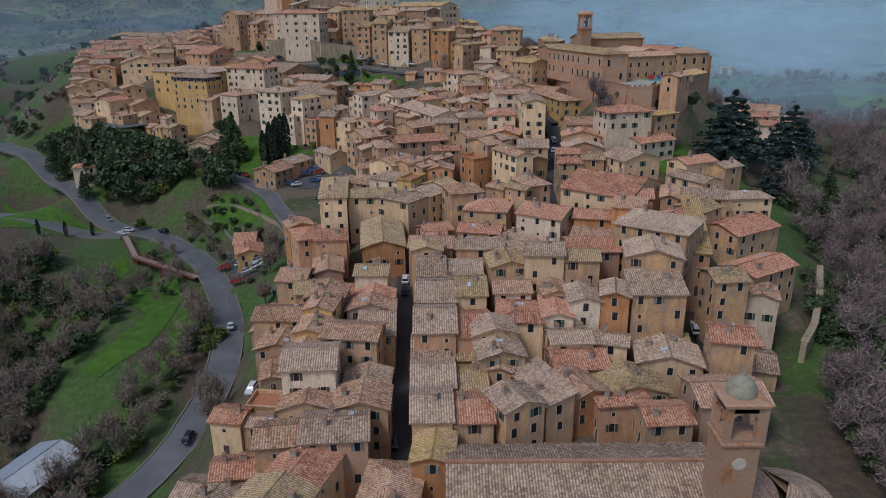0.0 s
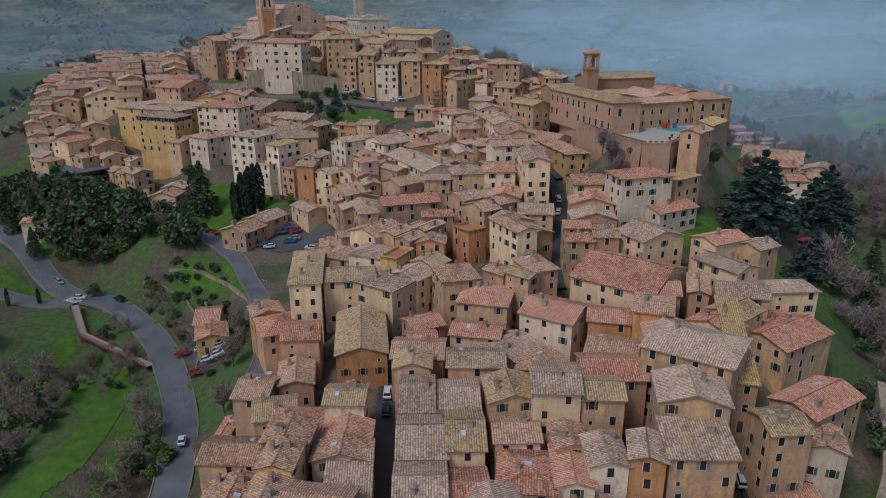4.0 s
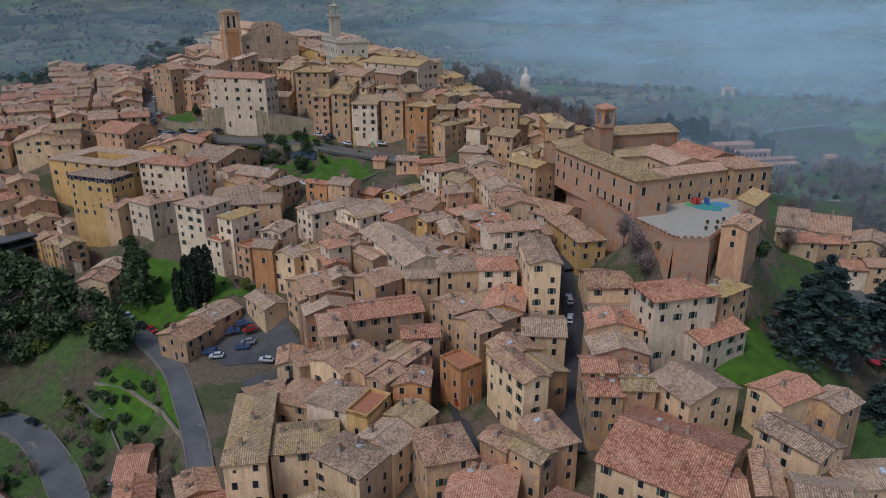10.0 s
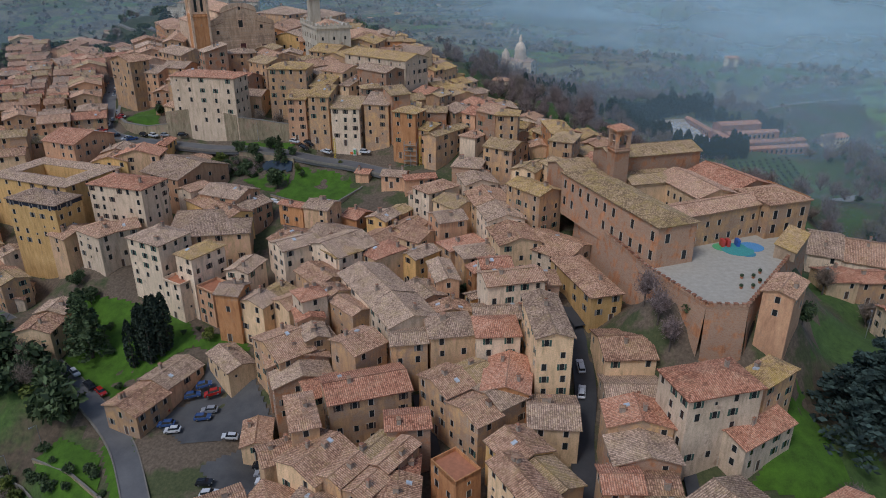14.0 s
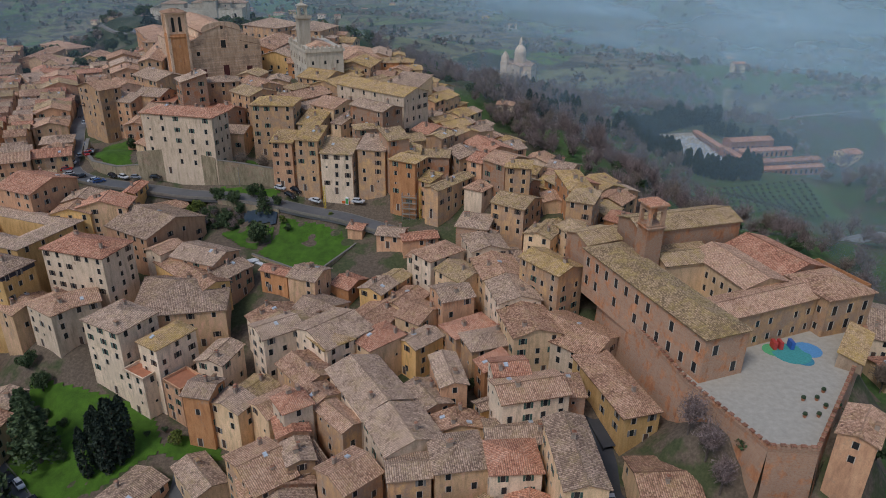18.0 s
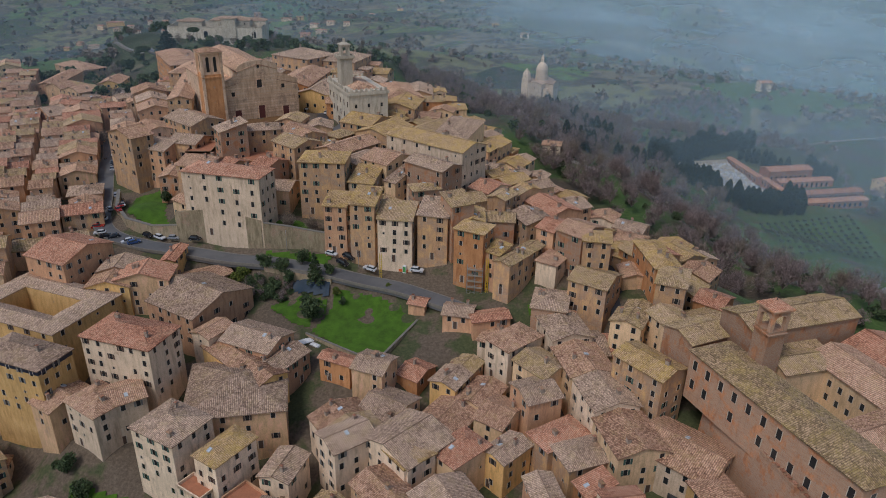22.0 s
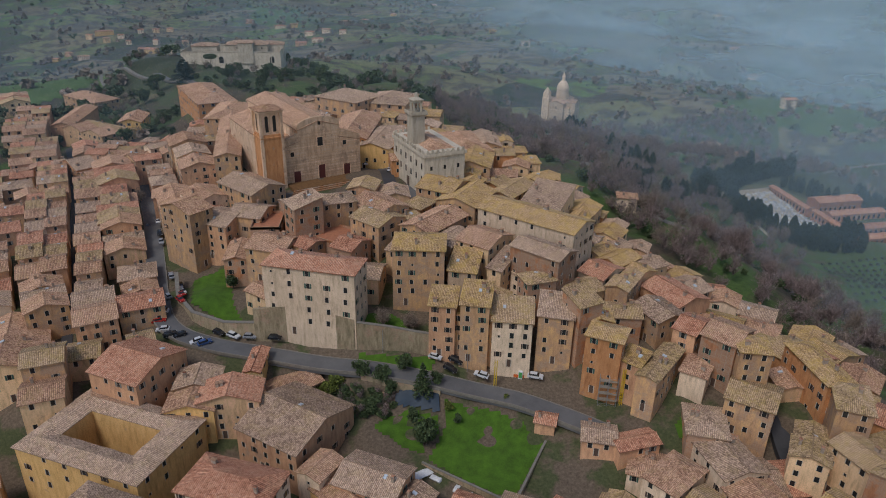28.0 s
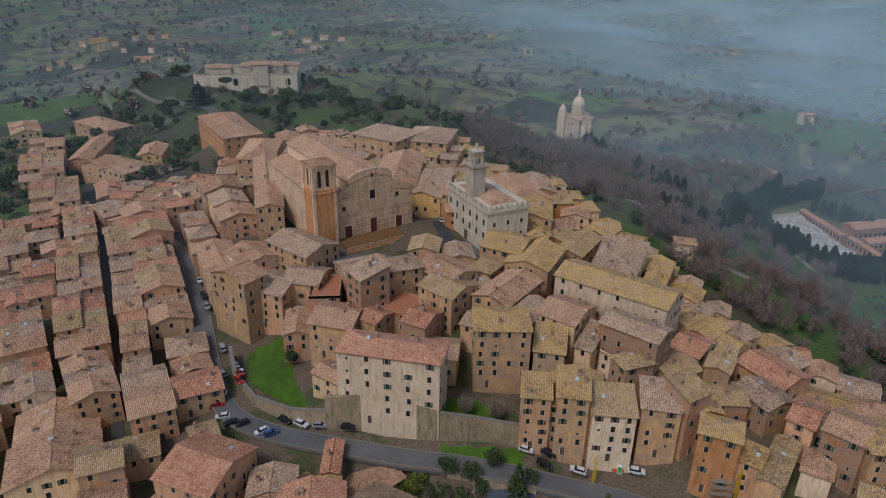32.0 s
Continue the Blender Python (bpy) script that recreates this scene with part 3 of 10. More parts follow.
def window_mesh(w, h, shutter):
    """A window set on the plane y = 0: dark pane sunk in a proud surround, open shutters beside it."""
    a, o = w / 2, w / 2 + 0.14
    if shutter:
        o = w / 2 + 0.55
        return profile([(-o, 0.05), (-o, -0.1), (-a - 0.08, -0.1), (-a - 0.08, -0.06), (-a, -0.06), (-a, -0.01), (a, -0.01), (a, -0.06), (a + 0.08, -0.06), (a + 0.08, -0.1), (o, -0.1), (o, 0.05)],
                       [2, 2, 2, 0, 0, 1, 0, 0, 2, 2, 2], h)
    return profile([(-o, 0.05), (-o, -0.09), (-a, -0.09), (-a, -0.01), (a, -0.01), (a, -0.09), (o, -0.09), (o, 0.05)], [0, 0, 0, 1, 0, 0, 0], h)


WINDOWS = []
for sh in range(3):
    for wide, high, leaf in ((1.0, 1.6, 1), (1.0, 1.5, 0), (1.05, 1.7, 0)):
        WINDOWS.append(window_mesh(wide, high, leaf).mesh("window", [FRAME, GLASS, SHUTTERS[sh]]))
small = window_mesh(0.6, 0.7, 0).mesh("window", [FRAME, GLASS, SHUTTERS[0]])
DOOR = profile([(-0.75, 0.05), (-0.75, -0.1), (-0.55, -0.1), (-0.55, -0.02), (0.55, -0.02), (0.55, -0.1), (0.75, -0.1), (0.75, 0.05)], [0, 0, 0, 1, 0, 0, 0], 2.4).mesh("door", [FRAME, SHUTTERS[0]])


def stacked(rings):
    """One connected square tower of rings (half width x, half width y, z, material below it)."""
    s = Shape()
    for a, b, z, _ in rings:
        s.v += [(-a, -b, z), (a, -b, z), (a, b, z), (-a, b, z)]
    for r in range(len(rings) - 1):
        for k in range(4):
            s.f.append((4 * r + k, 4 * r + (k + 1) % 4, 4 * r + 4 + (k + 1) % 4, 4 * r + 4 + k))
            s.i.append(rings[r + 1][3])
    n = 4 * len(rings)
    s.f.append((n - 4, n - 3, n - 2, n - 1))
    s.i.append(rings[-1][3])
    s.uv = [[(0, 0)] * len(f) for f in s.f]
    return s


CHIMNEYS = [stacked([(0.36, 0.32, -0.9, 0), (0.36, 0.32, 1.0, 0), (0.48, 0.44, 1.05, 1), (0.48, 0.44, 1.16, 1), (0.28, 0.24, 1.18, 0), (0.28, 0.24, 1.4, 0), (0.46, 0.42, 1.42, 1), (0.1, 0.1, 1.62, 1)]).mesh("chimney", [CHIMNEY, TILES["red"]]),
            stacked([(0.55, 0.4, -0.9, 0), (0.55, 0.4, 0.8, 0), (0.66, 0.5, 0.84, 1), (0.66, 0.5, 0.98, 1), (0.2, 0.15, 1.15, 1)]).mesh("chimney", [CHIMNEY, TILES["brown"]])]
SKYLIGHT = stacked([(0.45, 0.6, -0.15, 0), (0.45, 0.6, 0.2, 0), (0.36, 0.5, 0.2, 0), (0.34, 0.48, 0.16, 1)]).mesh("skylight", [plain("skylight_frame", (0.45, 0.46, 0.46)), plain("skylight_glass", (0.5, 0.55, 0.6), 0.1)])
COLOURS = {"beige": "beige plastered", "white": "pale plastered", "cream": "cream plastered", "orange": "orange plastered", "pink": "pinkish plastered", "tan": "tan stone", "brick": "old brick", "brown": "brown stone", "yellow": "yellow plastered", "grey": "grey rendered"}
ROOFS = {"grey": "weathered grey tile roof", "brown": "brown clay tile roof", "red": "reddish clay tile roof", "olive": "mossy clay tile roof", "yellow": "roof yellowed by lichen", "blue": "dark-edged tile roof"}
SHAPES = {"g": "gabled", "x": "gabled", "h": "hipped", "s": "lean-to", "f": "flat", "c": "four-winged"}
rng = random.Random(7)
PITCH = 0.31
HOUSE_PTS = []


def roof_shape(w, d, z, roof, over=0.5, thick=0.22):
    """The roof's planes over a w by d plan with its eaves at z; and its height at a point."""
    s = Shape()
    X, Y = w / 2 + over, d / 2 + over
    low = z - over * PITCH
    if roof == "x":
        r = z + w / 2 * PITCH
        s.slab([(X, -Y, low), (X, Y, low), (0, Y, r), (0, -Y, r)], thick)
        s.slab([(-X, Y, low), (-X, -Y, low), (0, -Y, r), (0, Y, r)], thick)
        s.box(-0.14, 0.14, -Y, Y, r - 0.05, r + 0.1)
        return s, lambda x, y: z + (w / 2 - abs(x)) * PITCH
    if roof == "g":
        r = z + d / 2 * PITCH
        s.slab([(-X, -Y, low), (X, -Y, low), (X, 0, r), (-X, 0, r)], thick)
        s.slab([(X, Y, low), (-X, Y, low), (-X, 0, r), (X, 0, r)], thick)
        s.box(-X, X, -0.14, 0.14, r - 0.05, r + 0.1)
        return s, lambda x, y: z + (d / 2 - abs(y)) * PITCH
    if roof == "s":
        p = PITCH * 0.8
        s.slab([(-X, -Y, z - over * p), (X, -Y, z - over * p), (X, Y, z + (d + over) * p), (-X, Y, z + (d + over) * p)], thick)
        return s, lambda x, y: z + (y + d / 2) * p
    if roof == "h":
        k = min(w, d) / 2
        r = z + k * PITCH
        if w >= d:
            a, b = (-(w / 2 - k), 0, r), (w / 2 - k, 0, r)
            s.slab([(-X, -Y, low), (X, -Y, low), b, a], thick)
            s.slab([(X, Y, low), (-X, Y, low), a, b], thick)
            s.slab([(X, -Y, low), (X, Y, low), b], thick)
            s.slab([(-X, Y, low), (-X, -Y, low), a], thick)
        else:
            a, b = (0, -(d / 2 - k), r), (0, d / 2 - k, r)
            s.slab([(X, -Y, low), (X, Y, low), b, a], thick)
            s.slab([(-X, Y, low), (-X, -Y, low), a, b], thick)
            s.slab([(-X, -Y, low), (X, -Y, low), a], thick)
            s.slab([(X, Y, low), (-X, Y, low), b], thick)
        return s, lambda x, y: z + min(w / 2 - abs(x), d / 2 - abs(y)) * PITCH
    if roof == "c":
        k = min(w, d) * 0.3
        r, xc, yc, x1, y1 = z + k / 2 * PITCH, w / 2 - k, d / 2 - k, w / 2 - k / 2, d / 2 - k / 2
        q = [(-1, -1), (1, -1), (1, 1), (-1, 1)]
        for i in range(4):
            (a, b), (c, e) = q[i], q[(i + 1) % 4]
            s.slab([(a * X, b * Y, low), (c * X, e * Y, low), (c * x1, e * y1, r), (a * x1, b * y1, r)], thick)
            s.slab([(c * xc, e * yc, z), (a * xc, b * yc, z), (a * x1, b * y1, r), (c * x1, e * y1, r)], thick)
        return s, lambda x, y: z
    s.box(-w / 2 + 0.25, w / 2 - 0.25, -d / 2 + 0.25, d / 2 - 0.25, z - 0.9, z - 0.75)
    return s, lambda x, y: z - 0.75


def wall_shape(w, d, z0, z, roof):
    """Walls up to the eaves, with the gables that the roof asks for."""
    s = Shape()
    x, y = w / 2, d / 2
    c = [(-x, -y), (x, -y), (x, y), (-x, y)]
    top = {"s": [z, z, z + d * PITCH * 0.8, z + d * PITCH * 0.8]}.get(roof, [z] * 4)
    for k in range(4):
        j = (k + 1) % 4
        pts = [(*c[k], z0), (*c[j], z0), (*c[j], top[j] - 0.1)]
        if (roof == "g" and k in (1, 3)):
            pts.append((c[k][0], 0, z + y * PITCH - 0.1))
        if (roof == "x" and k in (0, 2)):
            pts.append((0, c[k][1], z + x * PITCH - 0.1))
        pts.append((*c[k], top[k] - 0.1))
        s.poly(pts)
    s.poly([(*c[0], z0), (*c[3], z0), (*c[2], z0), (*c[1], z0)])
    if roof == "c":
        k = min(w, d) * 0.3
        c = [(-x + k, -y + k), (x - k, -y + k), (x - k, y - k), (-x + k, y - k)]
        for i in range(4):
            j = i - 1
            s.poly([(*c[i], z0), (*c[j], z0), (*c[j], z - 0.1), (*c[i], z - 0.1)])
        s.poly([(*p, z0 + 3) for p in c])
    if roof == "f":
        for x0, x1, y0, y1 in ((-x, x, -y, -y + 0.25), (-x, x, y - 0.25, y), (-x, -x + 0.25, -y + 0.25, y - 0.25), (x - 0.25, x, -y + 0.25, y - 0.25)):
            s.box(x0, x1, y0, y1, z - 1.0, z + 0.1)
    return s


class Rows:
    """Collects whole houses into one mesh."""

    def __init__(self):
        self.v, self.f, self.i, self.uv, self.mats = [], [], [], [], []

    def gather(self, me, m):
        k = len(self.v)
        self.v += [tuple(m @ p.co) for p in me.vertices]
        layer = me.uv_layers[0].data
        ids = []
        for mat in me.materials:
            if mat not in self.mats:
                self.mats.append(mat)
            ids.append(self.mats.index(mat))
        for p in me.polygons:
            self.f.append(tuple(k + q for q in p.vertices))
            self.i.append(ids[p.material_index])
            self.uv += [c for q in p.loop_indices for c in layer[q].uv]

    def finish(self, name, label, category):
        me = mesh_of(name, self.v, self.f, self.mats, self.i)
        me.uv_layers.new(name="UVMap").data.foreach_set("uv", np.array(self.uv, np.float32))
        tagged(new(name, me), label, category, kind="stuff")


ROWS = Rows()


def house(x, y, z, w, d, turn, roof, wall, tile, far=0, joined=0, name="house", group="houses of the hill town"):
    """A house with its eaves at z: walls, roof, windows on the open sides, door and chimneys."""
    m = pose(x, y, 0, 0, 0, turn)
    corners = [m @ Vector((a * w / 2, b * d / 2, 0)) for a in (-1, 1) for b in (-1, 1)]
    g = [float(ground(p.x, p.y)) for p in corners]
    base, low = sum(g) / 4, min(g) - 1.5
    HOUSE_PTS.append((x, y, 0.5 * math.hypot(w, d)))
    here = pose(x, y, base, 0, 0, turn)
    tall = z - base
    top = None
    if not joined:
        top = new(name)
        top.matrix_world = here

    def put(what, me, local=None):
        if joined:
            ROWS.gather(me, here if local is None else here @ local)
        else:
            child(what, me, top, local)

    label = ( "%s house with a %s %s" % (COLOURS[wall], SHAPES[roof], ROOFS[tile]) if roof != "f" else "%s house with a flat terrace roof" % COLOURS[wall])
    if not joined:
        tagged(top, label, "house", group)
    put("wall", wall_shape(w, d, low - base, tall, roof).mesh("wall", [WALLS[wall]]))
    s, height = roof_shape(w, d, tall, roof)
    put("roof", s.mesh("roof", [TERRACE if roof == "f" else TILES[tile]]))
    if tile == "blue":
        ring = Shape()
        for q in ((-w / 2 - 0.05, w / 2 + 0.05, -d / 2 - 0.05, -d / 2 + 0.1), (-w / 2 - 0.05, w / 2 + 0.05, d / 2 - 0.1, d / 2 + 0.05), (-w / 2 - 0.05, -w / 2 + 0.1, -d / 2, d / 2), (w / 2 - 0.1, w / 2 + 0.05, -d / 2, d / 2)):
            ring.box(*q, tall - 1.8, tall - 0.25)
        put("eave_band", ring.mesh("eave_band", [plain("dark_blue_sheeting", (0.012, 0.016, 0.035), 0.6)]))
    style = rng.randrange(3)
    step = 3.1 if max(w, d) < 25 else 3.9
    floors = max(1, min(5, int((tall - 0.5) / step)))
    sides = ((0, -d / 2, w, 0), (w / 2, 0, d, 90), (0, d / 2, w, 180), (-w / 2, 0, d, 270))
    for k, (sx, sy, length, rot) in enumerate(sides):
        out = m.to_3x3() @ Vector((math.sin(radians(rot)), -math.cos(radians(rot)), 0))
        if out.y > (0.3 if not far else 0.05) or length < 3:
            continue
        cols = max(1, int(length / 3.5))
        if far or length > 22:
            cols = max(1, int(length / (4.2 if length < 22 else 5.2)))
        r = pose(sx, sy, 0, 0, 0, rot)
        for f in range(min(floors, 2) if far else floors):
            zz = tall - 2.3 - f * step
            if zz < 0.5:
                break
            for c in range(cols):
                if rng.random() < (0.2 if not far else 0.3):
                    continue
                along = (c + 0.5) / cols * length - length / 2 + rng.uniform(-0.25, 0.25)
                me = small if rng.random() < 0.12 else WINDOWS[style * 3 + rng.randrange(3)]
                put("window", me, r @ pose(along, 0, zz))
        if k == 0 and tall > 4 and not far:
            put("door", DOOR, r @ pose(rng.uniform(-0.25, 0.25) * length, 0, max(0.0, float(ground(*(m @ r @ Vector((0, 0, 0))).xy)) - base)))
    for _ in range(0 if roof in "fc" else rng.choice((0, 1, 1, 2))):
        cx, cy = rng.uniform(-0.36, 0.36) * w, rng.uniform(-0.36, 0.36) * d
        put("chimney", rng.choice(CHIMNEYS), pose(cx, cy, height(cx, cy) + 0.3, 0, 0, rng.choice((0, 90))))
    if roof not in "fc" and rng.random() < 0.3:
        cx, cy = rng.uniform(-0.3, 0.3) * w, rng.uniform(-0.3, 0.3) * d
        e = 0.2
        nrm = Vector((height(cx - e, cy) - height(cx + e, cy), height(cx, cy - e) - height(cx, cy + e), 2 * e)).normalized()
        put("skylight", SKYLIGHT, Matrix.Translation((cx, cy, height(cx, cy) + 0.1)) @ nrm.to_track_quat("Z", "Y").to_matrix().to_4x4())
    return top



# ---- roads ----
def asphalt(name, dark, light):
    m, nodes, links, bsdf = nodes_of(name)
    pos = nodes.new("ShaderNodeNewGeometry").outputs["Position"]
    fine, mid = noise_tex(nodes, links, pos, 2.5, 6, 0.7), noise_tex(nodes, links, pos, 0.12, 4, 0.6)
    col = ramp(nodes, links, mid, ((0.35, dark), (0.65, light)))
    links.new(mixed(nodes, links, 0.3, col, ramp(nodes, links, fine, ((0.3, dark), (0.7, light)))), bsdf.inputs["Base Color"])
    bsdf.inputs["Roughness"].default_value = 0.7
    bumped(nodes, links, bsdf, fine, 0.3, 0.02)
    return m


ROAD = {"street": asphalt("old_street_asphalt", (0.028, 0.03, 0.034), (0.06, 0.06, 0.064)), "road": asphalt("pale_road_asphalt", (0.085, 0.085, 0.088), (0.15, 0.148, 0.145))}
KERB = plain("kerb_stone", (0.2, 0.18, 0.15), 0.9, 0, 0.25, 1)
PAINT = plain("white_road_paint", (0.7, 0.7, 0.68), 0.6, 0, 0.15, 2)


def smooth_line(pts, step=4.0):
    """Points every step metres along a smooth curve through pts."""
    p = [pts[0]] + list(pts) + [pts[-1]]
    out = []
    for k in range(1, len(p) - 2):
        a, b, c, d = (np.array(q, float) for q in p[k - 1:k + 3])
        n = max(1, int(np.hypot(*(c - b)) / step))
        for i in range(n):
            t = i / n
            out.append(0.5 * ((2 * b) + (c - a) * t + (2 * a - 5 * b + 4 * c - d) * t * t + (3 * b - a - 3 * c + d) * t ** 3))
    out.append(np.array(pts[-1], float))
    return np.array(out)


def strip(line, left, right, lift, drop=0.0):
    """A level strip over the land between two offsets from a line; with drop it gets sides."""
    tan = np.gradient(line, axis=0)
    tan /= np.linalg.norm(tan, axis=1)[:, None] + 1e-9
    side = np.stack([-tan[:, 1], tan[:, 0]], 1)
    a, b = line + side * left, line + side * right
    w = max(abs(left), abs(right))
    z = np.maximum.reduce([ground(*(line + side * o).T) for o in (-w, 0, w)])
    for _ in range(3):
        z = np.convolve(np.pad(z, 1, mode="edge"), (0.25, 0.5, 0.25), "valid")
    s = Shape()
    for k in range(len(line) - 1):
        q = [(*b[k], z[k] + lift), (*b[k + 1], z[k + 1] + lift), (*a[k + 1], z[k + 1] + lift), (*a[k], z[k] + lift)]
        s.poly(q)
        if drop:
            s.poly([(*a[k], z[k] + lift), (*a[k + 1], z[k + 1] + lift), (*a[k + 1], z[k + 1] - drop), (*a[k], z[k] - drop)])
            s.poly([(*b[k + 1], z[k + 1] + lift), (*b[k], z[k] + lift), (*b[k], z[k] - drop), (*b[k + 1], z[k + 1] - drop)])
    return s


ROAD_PTS = []


def road(kind, width, pts):
    line = smooth_line(pts)
    ROAD_PTS.extend((x, y, width) for x, y in line)
    ob = new(kind, strip(line, width / 2, -width / 2, 0.25, 1.5).mesh(kind, [ROAD[kind]]))
    tagged(ob, "worn dark asphalt street between the houses" if kind == "street" else "pale worn asphalt road along the hillside", "road", kind="structure")
    if kind == "road":
        for sgn in (1, -1):
            tagged(new("kerb", strip(line, sgn * (width / 2 + 0.25), sgn * (width / 2 - 0.05), 0.36, 0.6).mesh("kerb", [KERB])), "low pale stone kerb along the road", "kerb", kind="structure")
        if width > 7:
            for sgn in (0.42, -0.42):
                tagged(new("road_marking", strip(line, sgn * width + 0.07, sgn * width - 0.07, 0.256).mesh("road_marking", [PAINT])), "white edge line painted on the road", "road marking", kind="structure")

road("street", 4.5, [(-8.7, 97.2), (-9.6, 116.8), (-9.8, 127.2), (-10.7, 157.8), (-10.4, 181.9), (-8.7, 200.8)])
road("street", 3, [(-0.8, 281.6), (-7.9, 292.1), (-15.2, 303.9), (-21.6, 313.9), (-27.7, 322.2), (-34.5, 333.6)])
road("street", 3, [(11.8, 213.3), (7.6, 233.8), (5.8, 247.6), (2.8, 264.2)])
road("street", 5, [(33.0, 210.2), (35.2, 224.4), (38.1, 243.8), (42.2, 260.8), (41.9, 283.7), (40.4, 310.0)])
road("street", 4.5, [(44.6, 276.0), (40.9, 294.2), (40.2, 308.2), (39.3, 330.0), (41.2, 353.6), (42.5, 372.0), (42.5, 389.0), (27.1, 395.9), (21.5, 401.7)])
road("street", 2.6, [(53.5, 197.9), (54.7, 215.0), (56.8, 234.9), (57.6, 250.8)])
road("street", 5, [(55.0, 127.2), (58.1, 139.9), (59.0, 147.8), (61.2, 156.7)])
road("road", 6, [(-174.2, 544.2), (-156.4, 498.5), (-141.0, 453.7), (-134.5, 434.5), (-126.0, 416.0), (-110.0, 406.0), (-82.0, 397.6), (-62.0, 391.8), (-49.0, 387.9), (-28.0, 382.2), (-17.0, 377.0), (-7.0, 370.5), (-1.5, 366.0)])
road("street", 3.2, [(-264.0, 669.3), (-234.5, 607.0), (-207.2, 546.8), (-190.0, 503.5), (-175.4, 463.8), (-163.4, 432.4), (-155.1, 409.6)])
road("road", 5.5, [(-164.7, 339.4), (-127.3, 318.4), (-109.0, 303.1), (-83.0, 278.3), (-70.6, 264.0), (-62.1, 249.1), (-52.7, 229.0), (-47.5, 214.0), (-45.5, 198.0), (-46.0, 182.0)])
road("road", 8, [(-238.0, 367.0), (-203.0, 331.0), (-168.0, 298.0), (-144.3, 276.5), (-125.6, 263.0), (-108.2, 255.0), (-89.7, 235.0), (-73.9, 209.4), (-63.9, 186.8), (-58.0, 163.3), (-57.4, 147.3), (-59.5, 134.1), (-63.8, 124.8), (-68.2, 117.6)])
road("road", 6, [(-124.0, 257.0), (-153.0, 261.0), (-179.0, 264.5), (-225.0, 268.0)])
road("road", 6, [(136.7, 323.1), (134.6, 299.5), (126.4, 268.6), (123.0, 250.4), (123.4, 241.6)])
road("street", 5, [(-66.9, 545.7), (-62.5, 525.4), (-57.0, 481.0)])
road("road", 5, [(-146.2, 594.2), (-164.2, 656.0), (-190.4, 734.6), (-223.7, 779.8), (-247.3, 806.9)])

# ---- houses ----
house(-79.4, 408.9, 65.6, 27.7, 11.0, -16, "h", "white", "red")
house(-48.7, 419.5, 66.9, 15.5, 13.0, -5, "h", "tan", "yellow")
house(-42.5, 397.9, 58.6, 7.4, 8.0, -11, "s", "pink", "yellow")
house(-33.3, 396.4, 60.0, 8.0, 10.0, -13, "s", "tan", "yellow")
house(-23.3, 394.0, 56.0, 11.0, 10.0, -10, "s", "white", "olive")
house(-11.0, 393.6, 57.4, 9.7, 10.0, -15, "s", "tan", "grey")
house(-4.4, 392.5, 61.0, 7.7, 8.0, 25, "s", "brick", "olive")
house(0.4, 382.3, 56.6, 9.7, 8.3, -29, "h", "orange", "yellow")
house(14.0, 377.2, 50.1, 5.5, 19.1, -41, "x", "tan", "olive")
house(32.7, 380.7, 56.8, 9.3, 12.0, -47, "g", "brick", "brown")
house(26.5, 389.0, 54.4, 6.4, 11.0, -44, "g", "pink", "red")
house(36.2, 373.9, 57.2, 7.9, 8.7, -13, "h", "tan", "yellow")
house(34.9, 366.4, 47.5, 11.6, 12.2, -36, "g", "tan", "olive")
house(54.1, 371.7, 52.4, 19.7, 7.7, -88, "h", "orange", "yellow")
house(54.1, 357.2, 52.4, 7.9, 12.5, -25, "h", "tan", "olive")
house(-10.2, 436.1, 68.7, 35.8, 14.1, -41, "g", "white", "yellow")
house(-11.5, 414.6, 66.4, 17.2, 10.0, -44, "g", "brick", "grey")
house(-15.7, 414.3, 57.9, 8.5, 6.0, -51, "f", "white", "grey")
house(-14.5, 406.5, 60.8, 9.2, 7.0, 16, "h", "brick", "olive")
house(9.0, 420.2, 56.1, 9.1, 12.0, -48, "g", "white", "red")
house(56.1, 446.5, 34.9, 15.7, 8.0, -18, "g", "tan", "red")
house(21.2, 399.8, 52.9, 12.4, 10.5, -71, "g", "tan", "grey")
house(-61.6, 453.1, 66.4, 16.6, 13.2, -53, "g", "tan", "brown")
house(-76.7, 454.2, 68.0, 12.4, 10.0, 17, "h", "tan", "grey")
house(-86.6, 444.7, 70.0, 9.1, 10.1, -60, "s", "brick", "grey")
house(-128.5, 456.7, 64.5, 9.4, 15.8, 52, "g", "tan", "brown")
house(-153.7, 550.6, 61.1, 14.7, 16.0, -67, "g", "tan", "brown")
house(-148.0, 537.1, 59.9, 14.7, 14.0, -67, "g", "cream", "grey")
house(-142.3, 523.6, 58.9, 14.7, 15.0, -67, "g", "pink", "brown")
house(-118.6, 343.1, 38.1, 10.6, 20.7, 67, "h", "yellow", "blue")
house(-126.4, 368.0, 39.0, 24.3, 36.2, 67, "c", "yellow", "grey")
house(-92.4, 346.8, 41.8, 21.0, 12.4, -20, "h", "white", "red")
house(-82.2, 373.9, 38.0, 19.8, 22.8, -34, "g", "pink", "grey")
house(-63.9, 346.8, 33.0, 27.1, 9.0, -45, "g", "yellow", "brown")
house(-53.6, 348.0, 33.0, 11.4, 8.9, 57, "g", "pink", "grey")
house(-38.4, 346.5, 33.3, 9.5, 4.5, -27, "g", "orange", "red")
house(-17.4, 346.0, 29.5, 6.7, 8.8, -36, "g", "orange", "red")
